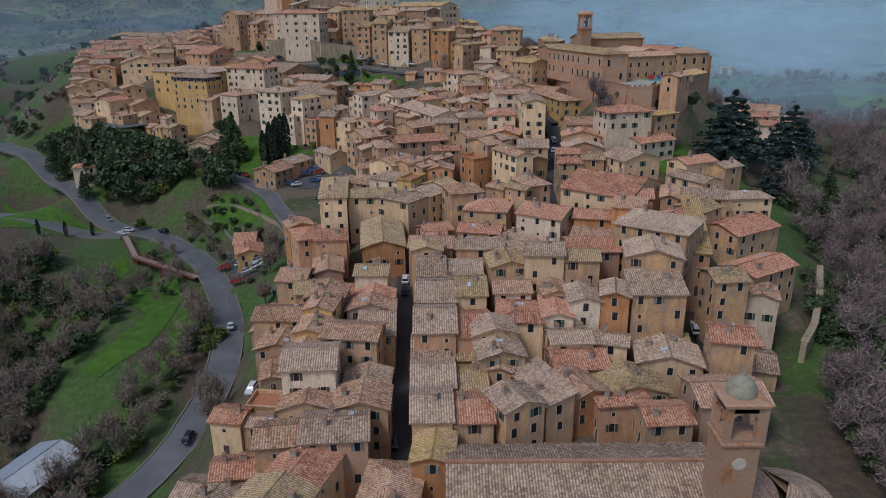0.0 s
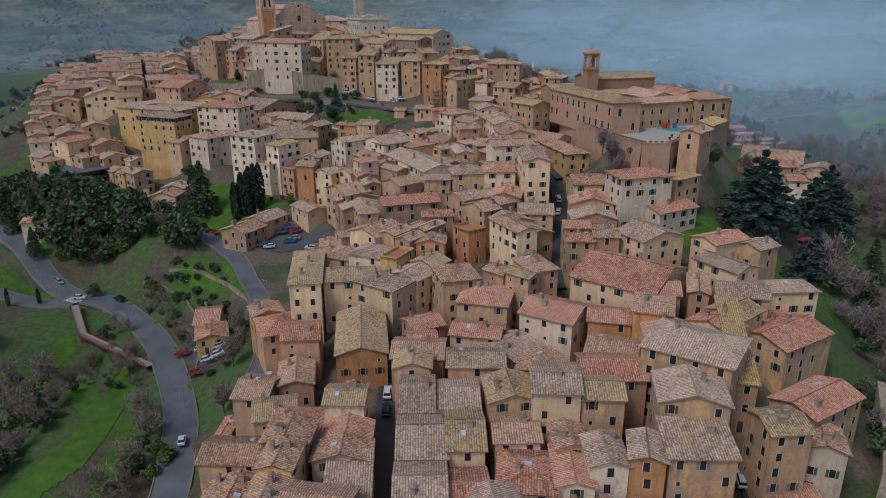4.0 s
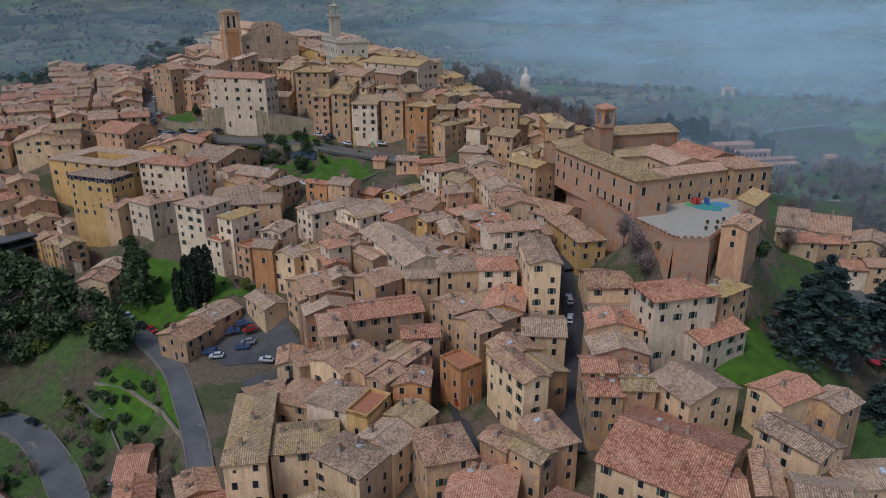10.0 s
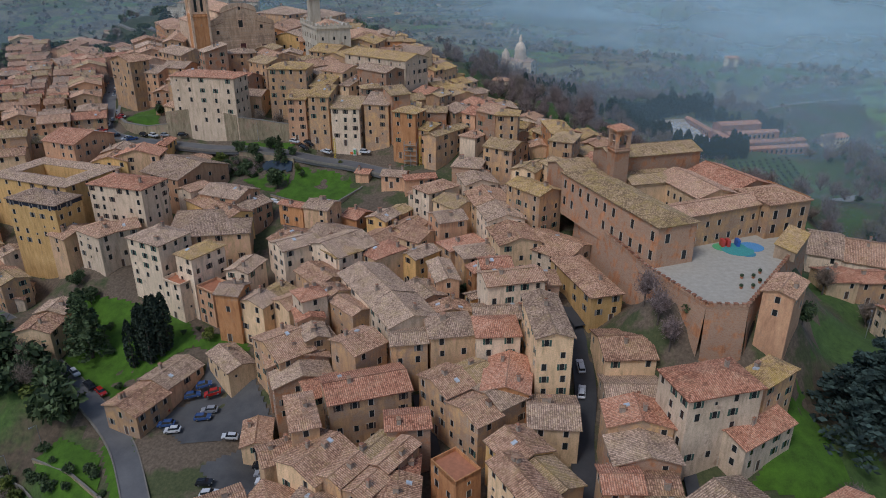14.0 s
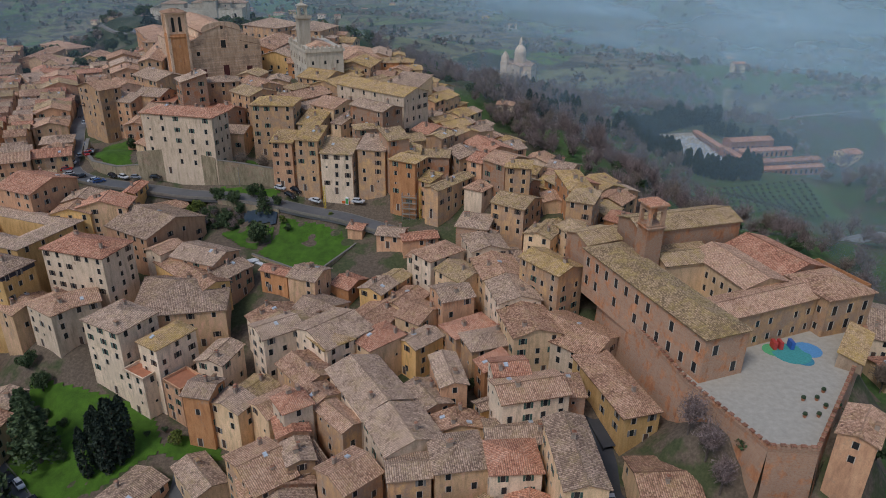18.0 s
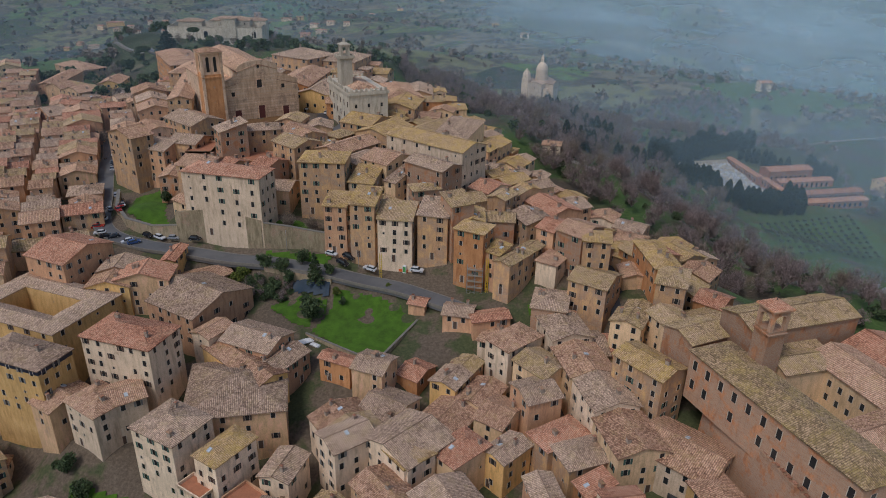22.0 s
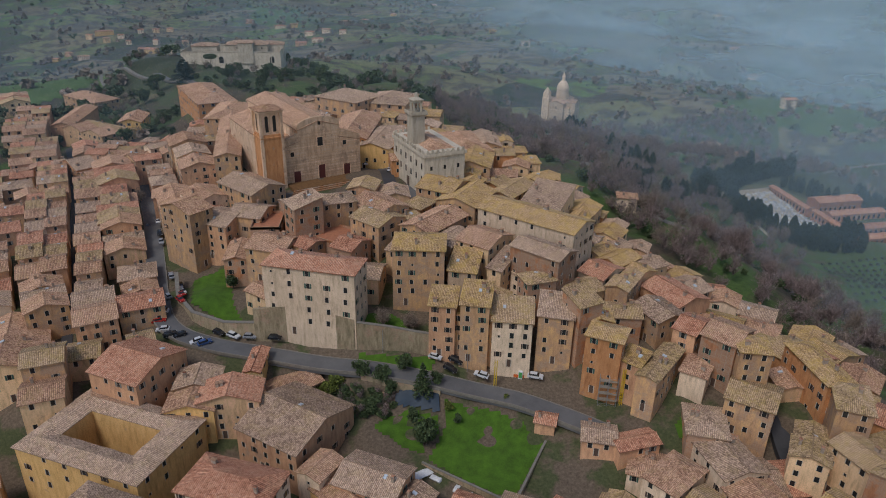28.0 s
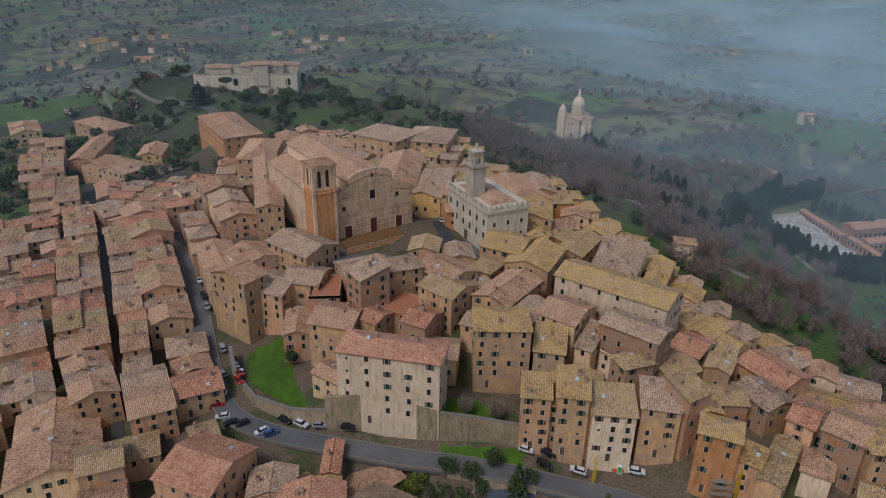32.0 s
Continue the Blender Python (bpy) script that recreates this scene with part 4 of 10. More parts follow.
house(-4.4, 349.0, 28.0, 6.2, 9.4, -30, "g", "yellow", "olive")
house(7.1, 356.0, 34.0, 11.5, 9.8, -25, "h", "white", "brown")
house(-16.4, 373.3, 36.0, 5.2, 5.6, -20, "g", "pink", "red")
house(7.3, 378.4, 50.6, 6.0, 6.0, -44, "s", "pink", "yellow")
house(-17.6, 187.1, 9.0, 11.4, 23.0, 6, "x", "orange", "olive")
house(43.0, 132.3, 15.0, 10.7, 8.0, -2, "s", "tan", "grey")
house(44.6, 141.4, 19.8, 11.4, 10.0, -10, "x", "tan", "grey")
house(49.8, 154.4, 22.2, 16.4, 14.0, -34, "h", "tan", "grey")
house(77.6, 190.5, 12.2, 13.6, 17.0, -77, "h", "cream", "red")
house(76.4, 172.9, 15.2, 16.3, 12.0, 31, "g", "tan", "red")
house(59.6, 138.7, 15.0, 7.1, 8.0, 5, "g", "tan", "olive")
house(71.7, 149.3, 13.1, 15.0, 9.0, 31, "g", "tan", "red")
house(62.4, 137.5, 1.5, 7.3, 11.8, 8, "g", "pink", "red")
house(39.8, 179.7, 16.5, 9.4, 8.5, -14, "g", "orange", "red")
house(28.1, 183.0, 16.5, 12.7, 12.3, -32, "g", "white", "red")
house(73.0, 199.1, 21.6, 13.1, 8.0, -59, "g", "cream", "grey")
house(84.1, 192.2, 18.0, 7.5, 15.0, -87, "h", "cream", "grey")
house(54.7, 187.5, 19.9, 5.2, 10.0, -11, "g", "pink", "red")
house(13.0, 197.1, 14.4, 12.3, 13.4, -14, "h", "tan", "red")
house(9.9, 181.4, 12.2, 11.2, 8.0, -14, "g", "cream", "red")
house(8.7, 165.9, 13.1, 11.6, 8.0, -2, "g", "pink", "grey")
house(-2.8, 180.7, 10.1, 6.1, 9.0, 6, "g", "orange", "red")
house(-3.0, 192.9, 8.8, 8.0, 8.0, 27, "g", "pink", "red")
house(-4.9, 364.0, 38.0, 8.4, 7.2, -14, "g", "pink", "grey")
house(3.6, 361.7, 37.5, 11.3, 5.9, 13, "g", "pink", "red")
house(24.6, 356.4, 40.0, 5.4, 8.1, -24, "f", "brick", "grey")
house(-102.6, 397.5, 35.0, 8.7, 17.8, -1, "h", "yellow", "yellow")
house(-125.9, 389.4, 46.0, 16.2, 18.5, -26, "g", "pink", "red")
house(-61.5, 354.0, 35.5, 15.8, 12.1, -26, "g", "pink", "grey")
house(74.2, 241.3, 34.0, 11.2, 6.0, 34, "h", "tan", "yellow")
house(-63.5, 337.1, 31.0, 24.4, 23.8, 9, "h", "beige", "grey")
house(16.4, 317.7, 30.7, 12.9, 7.7, 29, "h", "tan", "red")
house(31.1, 311.1, 35.7, 12.2, 13.8, 10, "x", "cream", "brown")
house(28.6, 324.8, 37.5, 11.6, 13.8, 10, "x", "white", "grey")
house(26.1, 338.4, 37.6, 12.2, 13.8, 10, "x", "cream", "brown")
house(23.5, 352.0, 39.7, 11.2, 13.8, 10, "x", "white", "grey")
house(26.7, 282.5, 36.4, 15.0, 9.0, 12, "g", "white", "brown")
house(23.2, 289.5, 37.0, 7.9, 7.0, 6, "g", "white", "red")
house(46.9, 287.2, 33.9, 8.6, 24.0, 14, "h", "yellow", "brown")
house(32.3, 261.9, 36.4, 7.9, 19.9, 1, "x", "cream", "grey")
house(42.9, 308.3, 33.7, 15.1, 18.1, 45, "x", "white", "brown")
house(39.0, 326.7, 44.9, 9.4, 14.5, 35, "x", "tan", "yellow")
house(-74.4, 319.4, 33.8, 13.4, 12.0, -31, "h", "white", "grey")
house(-61.0, 313.8, 31.3, 7.1, 12.0, -35, "h", "white", "yellow")
house(-48.6, 299.1, 25.7, 6.7, 8.0, -13, "g", "orange", "grey")
house(-55.9, 306.7, 23.0, 7.4, 7.0, -39, "f", "pink", "red")
house(-33.7, 316.6, 32.0, 8.7, 11.0, -56, "x", "white", "grey")
house(-19.2, 311.0, 31.8, 8.4, 8.6, -54, "h", "white", "yellow")
house(-19.4, 315.4, 31.8, 14.2, 15.2, 43, "g", "white", "grey")
house(-8.7, 294.9, 29.0, 20.0, 13.0, -62, "g", "white", "grey")
house(-0.7, 278.7, 29.0, 13.2, 13.0, -66, "g", "white", "grey")
house(9.9, 296.8, 31.3, 6.2, 13.0, 10, "x", "pink", "grey")
house(-25.6, 288.5, 29.4, 7.0, 6.9, -59, "h", "white", "red")
house(-21.9, 246.4, 23.0, 5.6, 12.4, 16, "h", "tan", "brown")
house(-9.0, 255.7, 23.2, 18.3, 11.0, 16, "g", "tan", "red")
house(10.0, 230.0, 21.8, 6.2, 7.9, 35, "f", "orange", "grey")
house(21.9, 221.3, 25.2, 14.5, 6.3, -64, "g", "cream", "brown")
house(60.1, 236.4, 35.9, 16.1, 10.5, 13, "h", "white", "red")
house(69.0, 234.7, 26.2, 15.3, 9.0, 30, "g", "white", "red")
house(-34.8, 213.7, 15.8, 8.0, 25.4, 7, "h", "cream", "olive")
house(-23.2, 211.3, 14.5, 13.2, 10.3, 6, "h", "cream", "olive")
house(-12.8, 204.4, 15.2, 9.7, 12.2, 54, "h", "cream", "grey")
house(48.5, 197.3, 20.0, 21.0, 22.3, -37, "g", "cream", "red")
house(-25.9, 83.2, 2.0, 9.7, 10.6, 72, "g", "cream", "olive")
house(-22.9, 92.6, 1.2, 9.7, 9.4, 72, "g", "cream", "red")
house(-2, 93.8, 4, 6.2, 7.9, -5, "x", "orange", "yellow")
house(-39.6, 96, -6, 10.1, 6.8, -12, "g", "beige", "grey")
house(-36.6, 101.2, -5, 7.2, 6.4, 9, "g", "cream", "red")
house(-2.5, 103.2, 6.0, 10.7, 6.6, -88, "x", "beige", "grey")
house(4.3, 103.4, 5.2, 9.5, 6.6, -88, "x", "beige", "red")
house(30.6, 105.7, 5, 3.5, 9, -84, "h", "pink", "red")
house(16.8, 108.6, 6.3, 13, 5.5, -67, "s", "beige", "grey")
house(-15.0, 108.7, 4.0, 9.7, 7.6, 0, "x", "beige", "brown")
house(-15.0, 117.0, 2.7, 8.5, 8.6, 0, "x", "tan", "grey")
house(-24.9, 110.2, 3.0, 9.6, 7.3, 1, "x", "beige", "brown")
house(-25.1, 117.5, 2.2, 8.4, 6.9, 1, "x", "beige", "olive")
house(-2.4, 113.9, 6.0, 10.7, 7.5, -88, "x", "beige", "grey")
house(4.4, 114.1, 4.7, 9.5, 5.7, -88, "x", "beige", "olive")
house(-41.1, 115.5, -3.6, 6.0, 5.9, -10, "g", "cream", "red")
house(-33.9, 114.3, -4.4, 8.1, 4.7, -10, "g", "beige", "grey")
house(10.7, 115.6, 7, 4.1, 6.4, -15, "x", "pink", "brown")
house(-25.2, 116.4, 8.2, 9.6, 10.5, 4, "g", "white", "grey")
house(10, 117.1, 9, 6.9, 8.4, -83, "g", "beige", "grey")
house(-34.8, 119.8, -3, 7.6, 6.1, -7, "f", "beige", "brown")
house(25.2, 120.1, 5.6, 10.2, 9.6, 5, "g", "pink", "red")
house(-27.9, 121.7, 6.8, 7.8, 6, -96, "g", "yellow", "brown")
house(42.6, 119.8, 6.2, 11.8, 8.7, -10, "x", "cream", "grey")
house(44.1, 128.1, 4.9, 10.6, 7.6, -10, "x", "beige", "olive")
house(32.9, 123.9, 7.6, 5.9, 5.5, -17, "g", "cream", "grey")
house(9.2, 123.9, 10.4, 6.9, 8.4, -83, "g", "beige", "grey")
house(24.3, 124.2, 8.1, 8, 6.7, 4, "g", "cream", "grey")
house(-3.1, 124.5, 6.0, 10.7, 6.8, -88, "x", "beige", "grey")
house(3.7, 124.7, 5.2, 9.5, 6.4, -88, "x", "beige", "olive")
house(-2.1, 127.6, 10.6, 13.3, 7.9, -89, "x", "pink", "grey")
house(5.3, 127.8, 9.3, 12.1, 6.6, -89, "x", "pink", "red")
house(-36.4, 129.2, -2, 4.2, 6.8, 10, "x", "brown", "brown")
house(-27.1, 129.5, 8.4, 7.8, 6, -96, "g", "yellow", "brown")
house(63.8, 129.8, -0.5, 8.4, 10.3, -15, "g", "cream", "grey")
house(34.8, 132, 14.7, 5.5, 7.6, -12, "x", "orange", "grey")
house(22.9, 132.8, 10.6, 10.9, 6, -93, "g", "white", "red")
house(28.2, 132.9, 13.4, 6.1, 8.3, -1, "x", "white", "grey")
house(-14.7, 136.2, 5, 7.5, 10.1, 2, "s", "cream", "grey")
house(-26.3, 137.2, 9.9, 7.8, 6, -96, "g", "yellow", "brown")
house(-2.0, 140.8, 11.2, 13.3, 8.4, -89, "x", "pink", "grey")
house(5.5, 141.0, 12.2, 12.1, 6.1, -89, "x", "cream", "olive")
house(22.8, 148.2, 13.0, 7.8, 7.0, -86, "g", "white", "grey")
house(23.4, 139.8, 12.2, 8.7, 5.8, -86, "g", "beige", "brown")
house(-16.5, 142.5, 7.0, 10.3, 6.0, 0, "x", "white", "brown")
house(-16.5, 149.4, 6.2, 9.1, 7.5, 0, "x", "pink", "red")
house(22.1, 147.5, 18.2, 8.4, 9.2, -4, "g", "cream", "grey")
house(30.3, 146.9, 16.9, 7.6, 8.0, -4, "g", "tan", "olive")
house(-3.2, 154.1, 11.8, 13.3, 6.1, -89, "x", "pink", "grey")
house(4.2, 154.3, 11.0, 12.1, 8.4, -89, "x", "pink", "grey")
house(60.9, 162.1, 16, 3.8, 25.7, -11, "s", "brick", "yellow")
house(-48.2, 166.3, -9.4, 4.0, 6.4, -4, "x", "brick", "brown")
house(-47.7, 173.6, -8.4, 2.8, 7.8, -4, "x", "tan", "red")
house(59.8, 169.6, 19.0, 9.6, 6.4, -51, "x", "cream", "red")
house(65.7, 174.4, 20.0, 8.4, 8.3, -51, "x", "beige", "olive")
house(-31.9, 178.2, 3, 7.6, 11.1, 9, "x", "brick", "brown")
house(63.4, 190.7, 19.5, 4.5, 12.9, -18, "x", "pink", "brown")
house(17.1, 204.9, 18.0, 6.6, 6.0, -45, "g", "tan", "brown")
house(22.2, 199.8, 19.0, 7.5, 4.8, -45, "g", "tan", "olive")
house(5.4, 204, 17.6, 9.8, 11.5, 15, "h", "tan", "brown")
house(26.1, 205.7, 19.3, 11.1, 7.4, -70, "h", "pink", "brown")
house(57.5, 213, 25.1, 11.4, 13.5, -65, "g", "cream", "grey")
house(-6.0, 210.7, 15.0, 8.5, 9.8, 54, "g", "cream", "grey")
house(-1.4, 217.1, 16.0, 6.9, 8.6, 54, "g", "cream", "olive")
house(39.1, 214.5, 23.5, 7.0, 7.1, -93, "x", "tan", "red")
house(46.0, 214.1, 24.5, 5.8, 6.5, -93, "x", "tan", "olive")
house(-10.4, 218.5, 18, 5.3, 9.7, -28, "f", "yellow", "brown")
house(39.4, 221.4, 25.0, 7.0, 7.1, -93, "x", "tan", "red")
house(46.4, 221.0, 24.2, 5.8, 6.5, -93, "x", "tan", "brown")
house(-65.7, 221.4, -7.2, 8.6, 9.9, 17, "x", "yellow", "red")
house(-68.4, 230.3, -8.5, 7.4, 8.3, 17, "x", "tan", "red")
house(22.7, 233.6, 23.0, 9.0, 9.7, -61, "g", "yellow", "brown")
house(27.3, 225.3, 22.2, 9.6, 8.5, -61, "g", "tan", "olive")
house(-1.2, 226.8, 18.9, 8.2, 6.8, -4, "x", "orange", "brown")
house(-0.7, 234.4, 17.6, 7.0, 8.0, -4, "x", "pink", "red")
house(-7.1, 227.8, 19.7, 5.6, 7.5, -37, "x", "tan", "brown")
house(-1.8, 234.9, 20.7, 4.4, 9.9, -37, "x", "tan", "brown")
house(-11.5, 231.5, 20.3, 5.6, 8.4, -37, "x", "tan", "brown")
house(-6.1, 238.6, 19.5, 4.4, 9.0, -37, "x", "tan", "olive")
house(31.2, 244.2, 23, 10.3, 11.3, -6, "g", "cream", "grey")
house(14.6, 244.7, 23.9, 10.7, 6.5, -56, "x", "tan", "brown")
house(20.8, 248.9, 24.9, 9.5, 8.1, -56, "x", "tan", "grey")
house(50.1, 250.3, 23, 12.4, 13.2, -4, "g", "grey", "grey")
house(22.2, 251.1, 26.0, 10.1, 7.6, -11, "x", "orange", "red")
house(23.6, 258.7, 25.2, 8.9, 7.5, -11, "x", "tan", "red")
house(9.2, 253.8, 24.9, 10.7, 7.7, -56, "x", "tan", "brown")
house(15.4, 258.0, 24.1, 9.5, 6.9, -56, "x", "pink", "olive")
house(-35.9, 260.5, 6.5, 6.6, 9.5, 7, "x", "cream", "brown")
house(51, 263.1, 27.6, 11.6, 13.3, 1, "g", "cream", "brown")
house(-28.1, 275.6, 19.3, 9.7, 15.2, -72, "g", "brick", "brown")
house(-25.5, 267.4, 18.0, 7.1, 14.0, -72, "g", "brick", "grey")
house(20.8, 275.7, 30, 7.9, 8.1, 2, "g", "cream", "grey")
house(28.8, 276, 30, 7.9, 8.1, 2, "g", "cream", "grey")
house(-67.8, 271.6, 9.0, 11.0, 10.8, -28, "x", "tan", "brown")
house(-62.3, 282.0, 10.0, 9.8, 12.2, -28, "x", "pink", "grey")
house(-31.1, 276.5, 21.4, 14.9, 9.7, -53, "x", "tan", "brown")
house(-24.1, 281.7, 20.1, 13.7, 7.2, -53, "x", "tan", "grey")
house(11.5, 281.2, 27, 2.8, 12.1, -83, "g", "cream", "brown")
house(-25.8, 285.7, 24.8, 7.0, 7.0, -71, "g", "pink", "red")
house(-23.3, 278.5, 23.5, 7.8, 5.8, -71, "g", "tan", "grey")
house(-46.8, 283.4, 13.1, 12.5, 7.6, -51, "g", "cream", "grey")
house(11.2, 284.1, 27, 2.8, 12.1, -83, "g", "cream", "brown")
house(-15, 285.9, 27, 10.8, 5.4, -51, "g", "tan", "brown")
house(18.3, 286.7, 29, 3.5, 5, -65, "x", "yellow", "grey")
house(4.5, 291.5, 28, 10.7, 7.8, -63, "g", "pink", "grey")
house(-41.4, 296.6, 23.5, 9.5, 6.4, -31, "x", "cream", "grey")
house(-37.5, 303.1, 22.2, 8.3, 8.4, -31, "x", "cream", "olive")
house(21, 301.1, 30, 5.3, 7, -69, "s", "orange", "red")
house(-24.4, 302.9, 28, 12.7, 9.5, -53, "g", "tan", "brown")
house(-105.3, 302.3, 13.5, 10.2, 8.8, -5, "x", "cream", "brown")
house(-104.6, 310.8, 14.5, 9.0, 7.8, -5, "x", "beige", "grey")
house(-67, 309.2, 24, 7.9, 4.9, -35, "f", "white", "red")
house(-47.9, 312.8, 26.5, 7.4, 10, -19, "x", "white", "grey")
house(155.2, 311.2, 20.0, 12.6, 10.0, -34, "x", "cream", "grey")
house(160.5, 319.1, 18.7, 11.4, 8.6, -34, "x", "cream", "brown")
house(3.7, 314.9, 29, 6.7, 9.8, -48, "x", "yellow", "grey")
house(-36.3, 327.4, 29.0, 7.7, 13.3, -57, "g", "white", "brown")
house(-31.9, 320.5, 30.0, 8.4, 12.1, -57, "g", "tan", "olive")
house(-16.1, 319.7, 29.0, 12.8, 8.9, -37, "x", "white", "grey")
house(-9.6, 328.3, 27.7, 11.6, 12.1, -37, "x", "white", "brown")
house(-125, 328.4, 11, 4.8, 11.7, 12, "x", "white", "brown")
house(-131.3, 331.6, 16.0, 6.0, 9.4, -43, "g", "yellow", "brown")
house(-125.9, 326.6, 17.0, 8.3, 8.2, -43, "g", "tan", "olive")
house(138.0, 332.4, 22.0, 9.8, 23.3, -28, "g", "white", "grey")
house(148.4, 326.9, 21.2, 13.4, 22.1, -28, "g", "white", "brown")
house(-24.6, 331.2, 29, 10.8, 13.3, -31, "g", "cream", "grey")
house(-97, 332.1, 31, 12.3, 9.8, -36, "h", "white", "brown")
house(-92.5, 334.4, 31, 11, 9.8, 31, "g", "white", "brown")
house(-0.5, 336.1, 29, 8.7, 11.8, -35, "x", "cream", "brown")
house(-141.0, 340.3, 15.0, 8.6, 8.2, -45, "g", "yellow", "brown")
house(-135.7, 335.0, 14.2, 6.1, 7.0, -45, "g", "beige", "olive")
house(-8.3, 340.4, 31.0, 7.8, 8.5, -34, "x", "yellow", "grey")
house(-3.7, 347.2, 30.2, 6.6, 7.6, -34, "x", "pink", "olive")
house(50.6, 344.6, 46.3, 11, 9, -72, "g", "cream", "olive")
house(9.3, 349, 38, 8.7, 13.1, -52, "h", "white", "brown")
house(30.1, 348.8, 36.0, 12.7, 7.8, -87, "x", "cream", "grey")
house(38.6, 349.2, 35.2, 11.5, 8.8, -87, "x", "cream", "red")
house(40.2, 347.8, 44.6, 8.3, 8.1, -32, "x", "cream", "olive")
house(44.6, 354.8, 43.3, 7.1, 8.1, -32, "x", "cream", "olive")
house(-170.1, 361.8, 27.8, 12.5, 14.6, 28, "x", "tan", "grey")
house(-177.0, 374.8, 27.0, 11.3, 14.4, 28, "x", "pink", "red")
house(62.3, 367.4, 44.0, 11.1, 9.8, -42, "x", "tan", "olive")
house(69.1, 374.9, 45.0, 9.9, 10.1, -42, "x", "tan", "brown")
house(-99.6, 379.5, 42.3, 15.9, 9.6, 2, "x", "beige", "red", 0, 1)
house(-109.3, 377.6, 40.7, 12.5, 8.2, 2, "x", "yellow", "brown")
house(-109.6, 386.6, 41.7, 11.3, 9.5, 2, "x", "pink", "grey")
house(-148.7, 382.7, 41.8, 10.1, 10.1, 19, "g", "cream", "brown", 0, 1)
house(55.1, 387.4, 47.0, 6.5, 13.2, -67, "g", "orange", "olive")
house(57.8, 380.9, 48.0, 7.2, 12.0, -67, "g", "tan", "red")
house(-96.0, 383.2, 41.3, 5.4, 9.4, -3, "x", "yellow", "yellow")
house(-95.4, 394.0, 42.3, 4.2, 11.9, -3, "x", "yellow", "red")
house(-87.5, 390.2, 36, 19, 9.7, 38, "g", "tan", "brown", 0, 1)
house(38.6, 390.3, 46, 12.7, 9.6, -46, "g", "brick", "olive")
house(53.4, 390.9, 44, 12.1, 13.4, -44, "g", "tan", "yellow")
house(-151.9, 392.3, 46.4, 10.1, 10.1, 19, "g", "tan", "olive", 0, 1)
house(0.7, 394.7, 55.5, 7.5, 11.1, -4, "x", "orange", "yellow")
house(-31.7, 397.4, 55.5, 14.8, 8.9, -15, "x", "tan", "yellow")
house(-29.2, 406.6, 54.2, 13.6, 9.8, -15, "x", "tan", "olive")
house(44.7, 406, 45, 10.8, 9.4, -35, "g", "tan", "yellow")
house(-166.5, 398.7, 41.0, 21.7, 16.1, 20, "x", "cream", "brown")
house(-172.2, 414.3, 39.7, 20.5, 16.7, 20, "x", "cream", "brown")
house(32, 408.6, 52, 8, 12.3, -65, "g", "pink", "red")
house(12.1, 409.1, 57.0, 6.7, 8.7, -36, "x", "tan", "olive")
house(17.0, 415.9, 55.7, 5.5, 7.7, -36, "x", "beige", "olive")
house(-146.2, 413.8, 47, 11.6, 12, 23, "g", "pink", "brown", 0, 1)
house(28.6, 415.9, 52, 8, 12.3, -65, "g", "pink", "red")
house(-34.7, 417.5, 60, 8.6, 11.2, -16, "s", "grey", "yellow")
house(-22.9, 418, 60, 4.8, 11.5, -37, "s", "cream", "grey")
house(-95.5, 418.2, 51.3, 11.5, 7.7, -38, "g", "cream", "brown")
house(-163.7, 420.6, 46.7, 12.1, 8.6, 28, "x", "tan", "brown", 0, 1)
house(-135.8, 422.6, 46.3, 13.1, 11.3, 21, "g", "tan", "red", 0, 1)
house(-150.9, 424.9, 46.3, 11.6, 12, 23, "g", "tan", "grey", 0, 1)
house(-167.7, 428.2, 46, 12.1, 8.6, 28, "g", "beige", "grey", 0, 1)
house(-27.5, 428.5, 64.1, 12.2, 14.5, -41, "g", "cream", "brown", 0, 1)
house(-38.6, 432.1, 62.7, 9.2, 13.1, -36, "x", "tan", "grey", 0, 1)
house(-155.8, 433.8, 45.6, 7.5, 9.6, 19, "g", "tan", "grey", 0, 1)
house(-198.7, 435.2, 42.6, 6, 10.5, 27, "g", "tan", "olive", 0, 1)
house(-171.8, 435.7, 45.3, 12.1, 8.6, 28, "x", "cream", "brown", 0, 1)
house(-95.6, 436.8, 59.5, 13.4, 14, -19, "g", "tan", "brown", 0, 1)
house(-193.4, 437.9, 42.6, 6, 10.5, 27, "g", "tan", "grey", 0, 1)
house(-188, 440.7, 42.6, 6, 10.5, 27, "g", "tan", "red", 1, 1)
house(-76.2, 442.4, 60, 12.3, 12.6, -36, "f", "brick", "brown", 0, 1)
house(-61.9, 442.8, 65.6, 13.6, 12.6, -45, "g", "tan", "olive", 0, 1)
house(-159, 442.8, 48.3, 7.5, 9.6, 19, "g", "tan", "brown", 1, 1)
house(-42.9, 443.2, 64.1, 12.7, 21.5, -40, "x", "tan", "brown", 0, 1)
house(-108.8, 443.5, 53.5, 7.9, 15.1, 2, "x", "brick", "brown", 0, 1)
house(-203.5, 444.5, 45.4, 6, 10.5, 27, "g", "tan", "red", 1, 1)
house(-180.3, 446.4, 45.6, 7.5, 12.3, 23, "g", "tan", "brown", 1, 1)
house(-198.2, 447.2, 45.4, 6, 10.5, 27, "g", "tan", "brown", 1, 1)
house(-173.4, 449.3, 47, 7.5, 12.3, 23, "g", "pink", "brown", 1, 1)
house(-192.8, 450, 45.4, 6, 10.5, 27, "g", "tan", "brown", 1, 1)
house(-162.2, 451.9, 47.7, 7.5, 9.6, 19, "g", "beige", "olive", 1, 1)
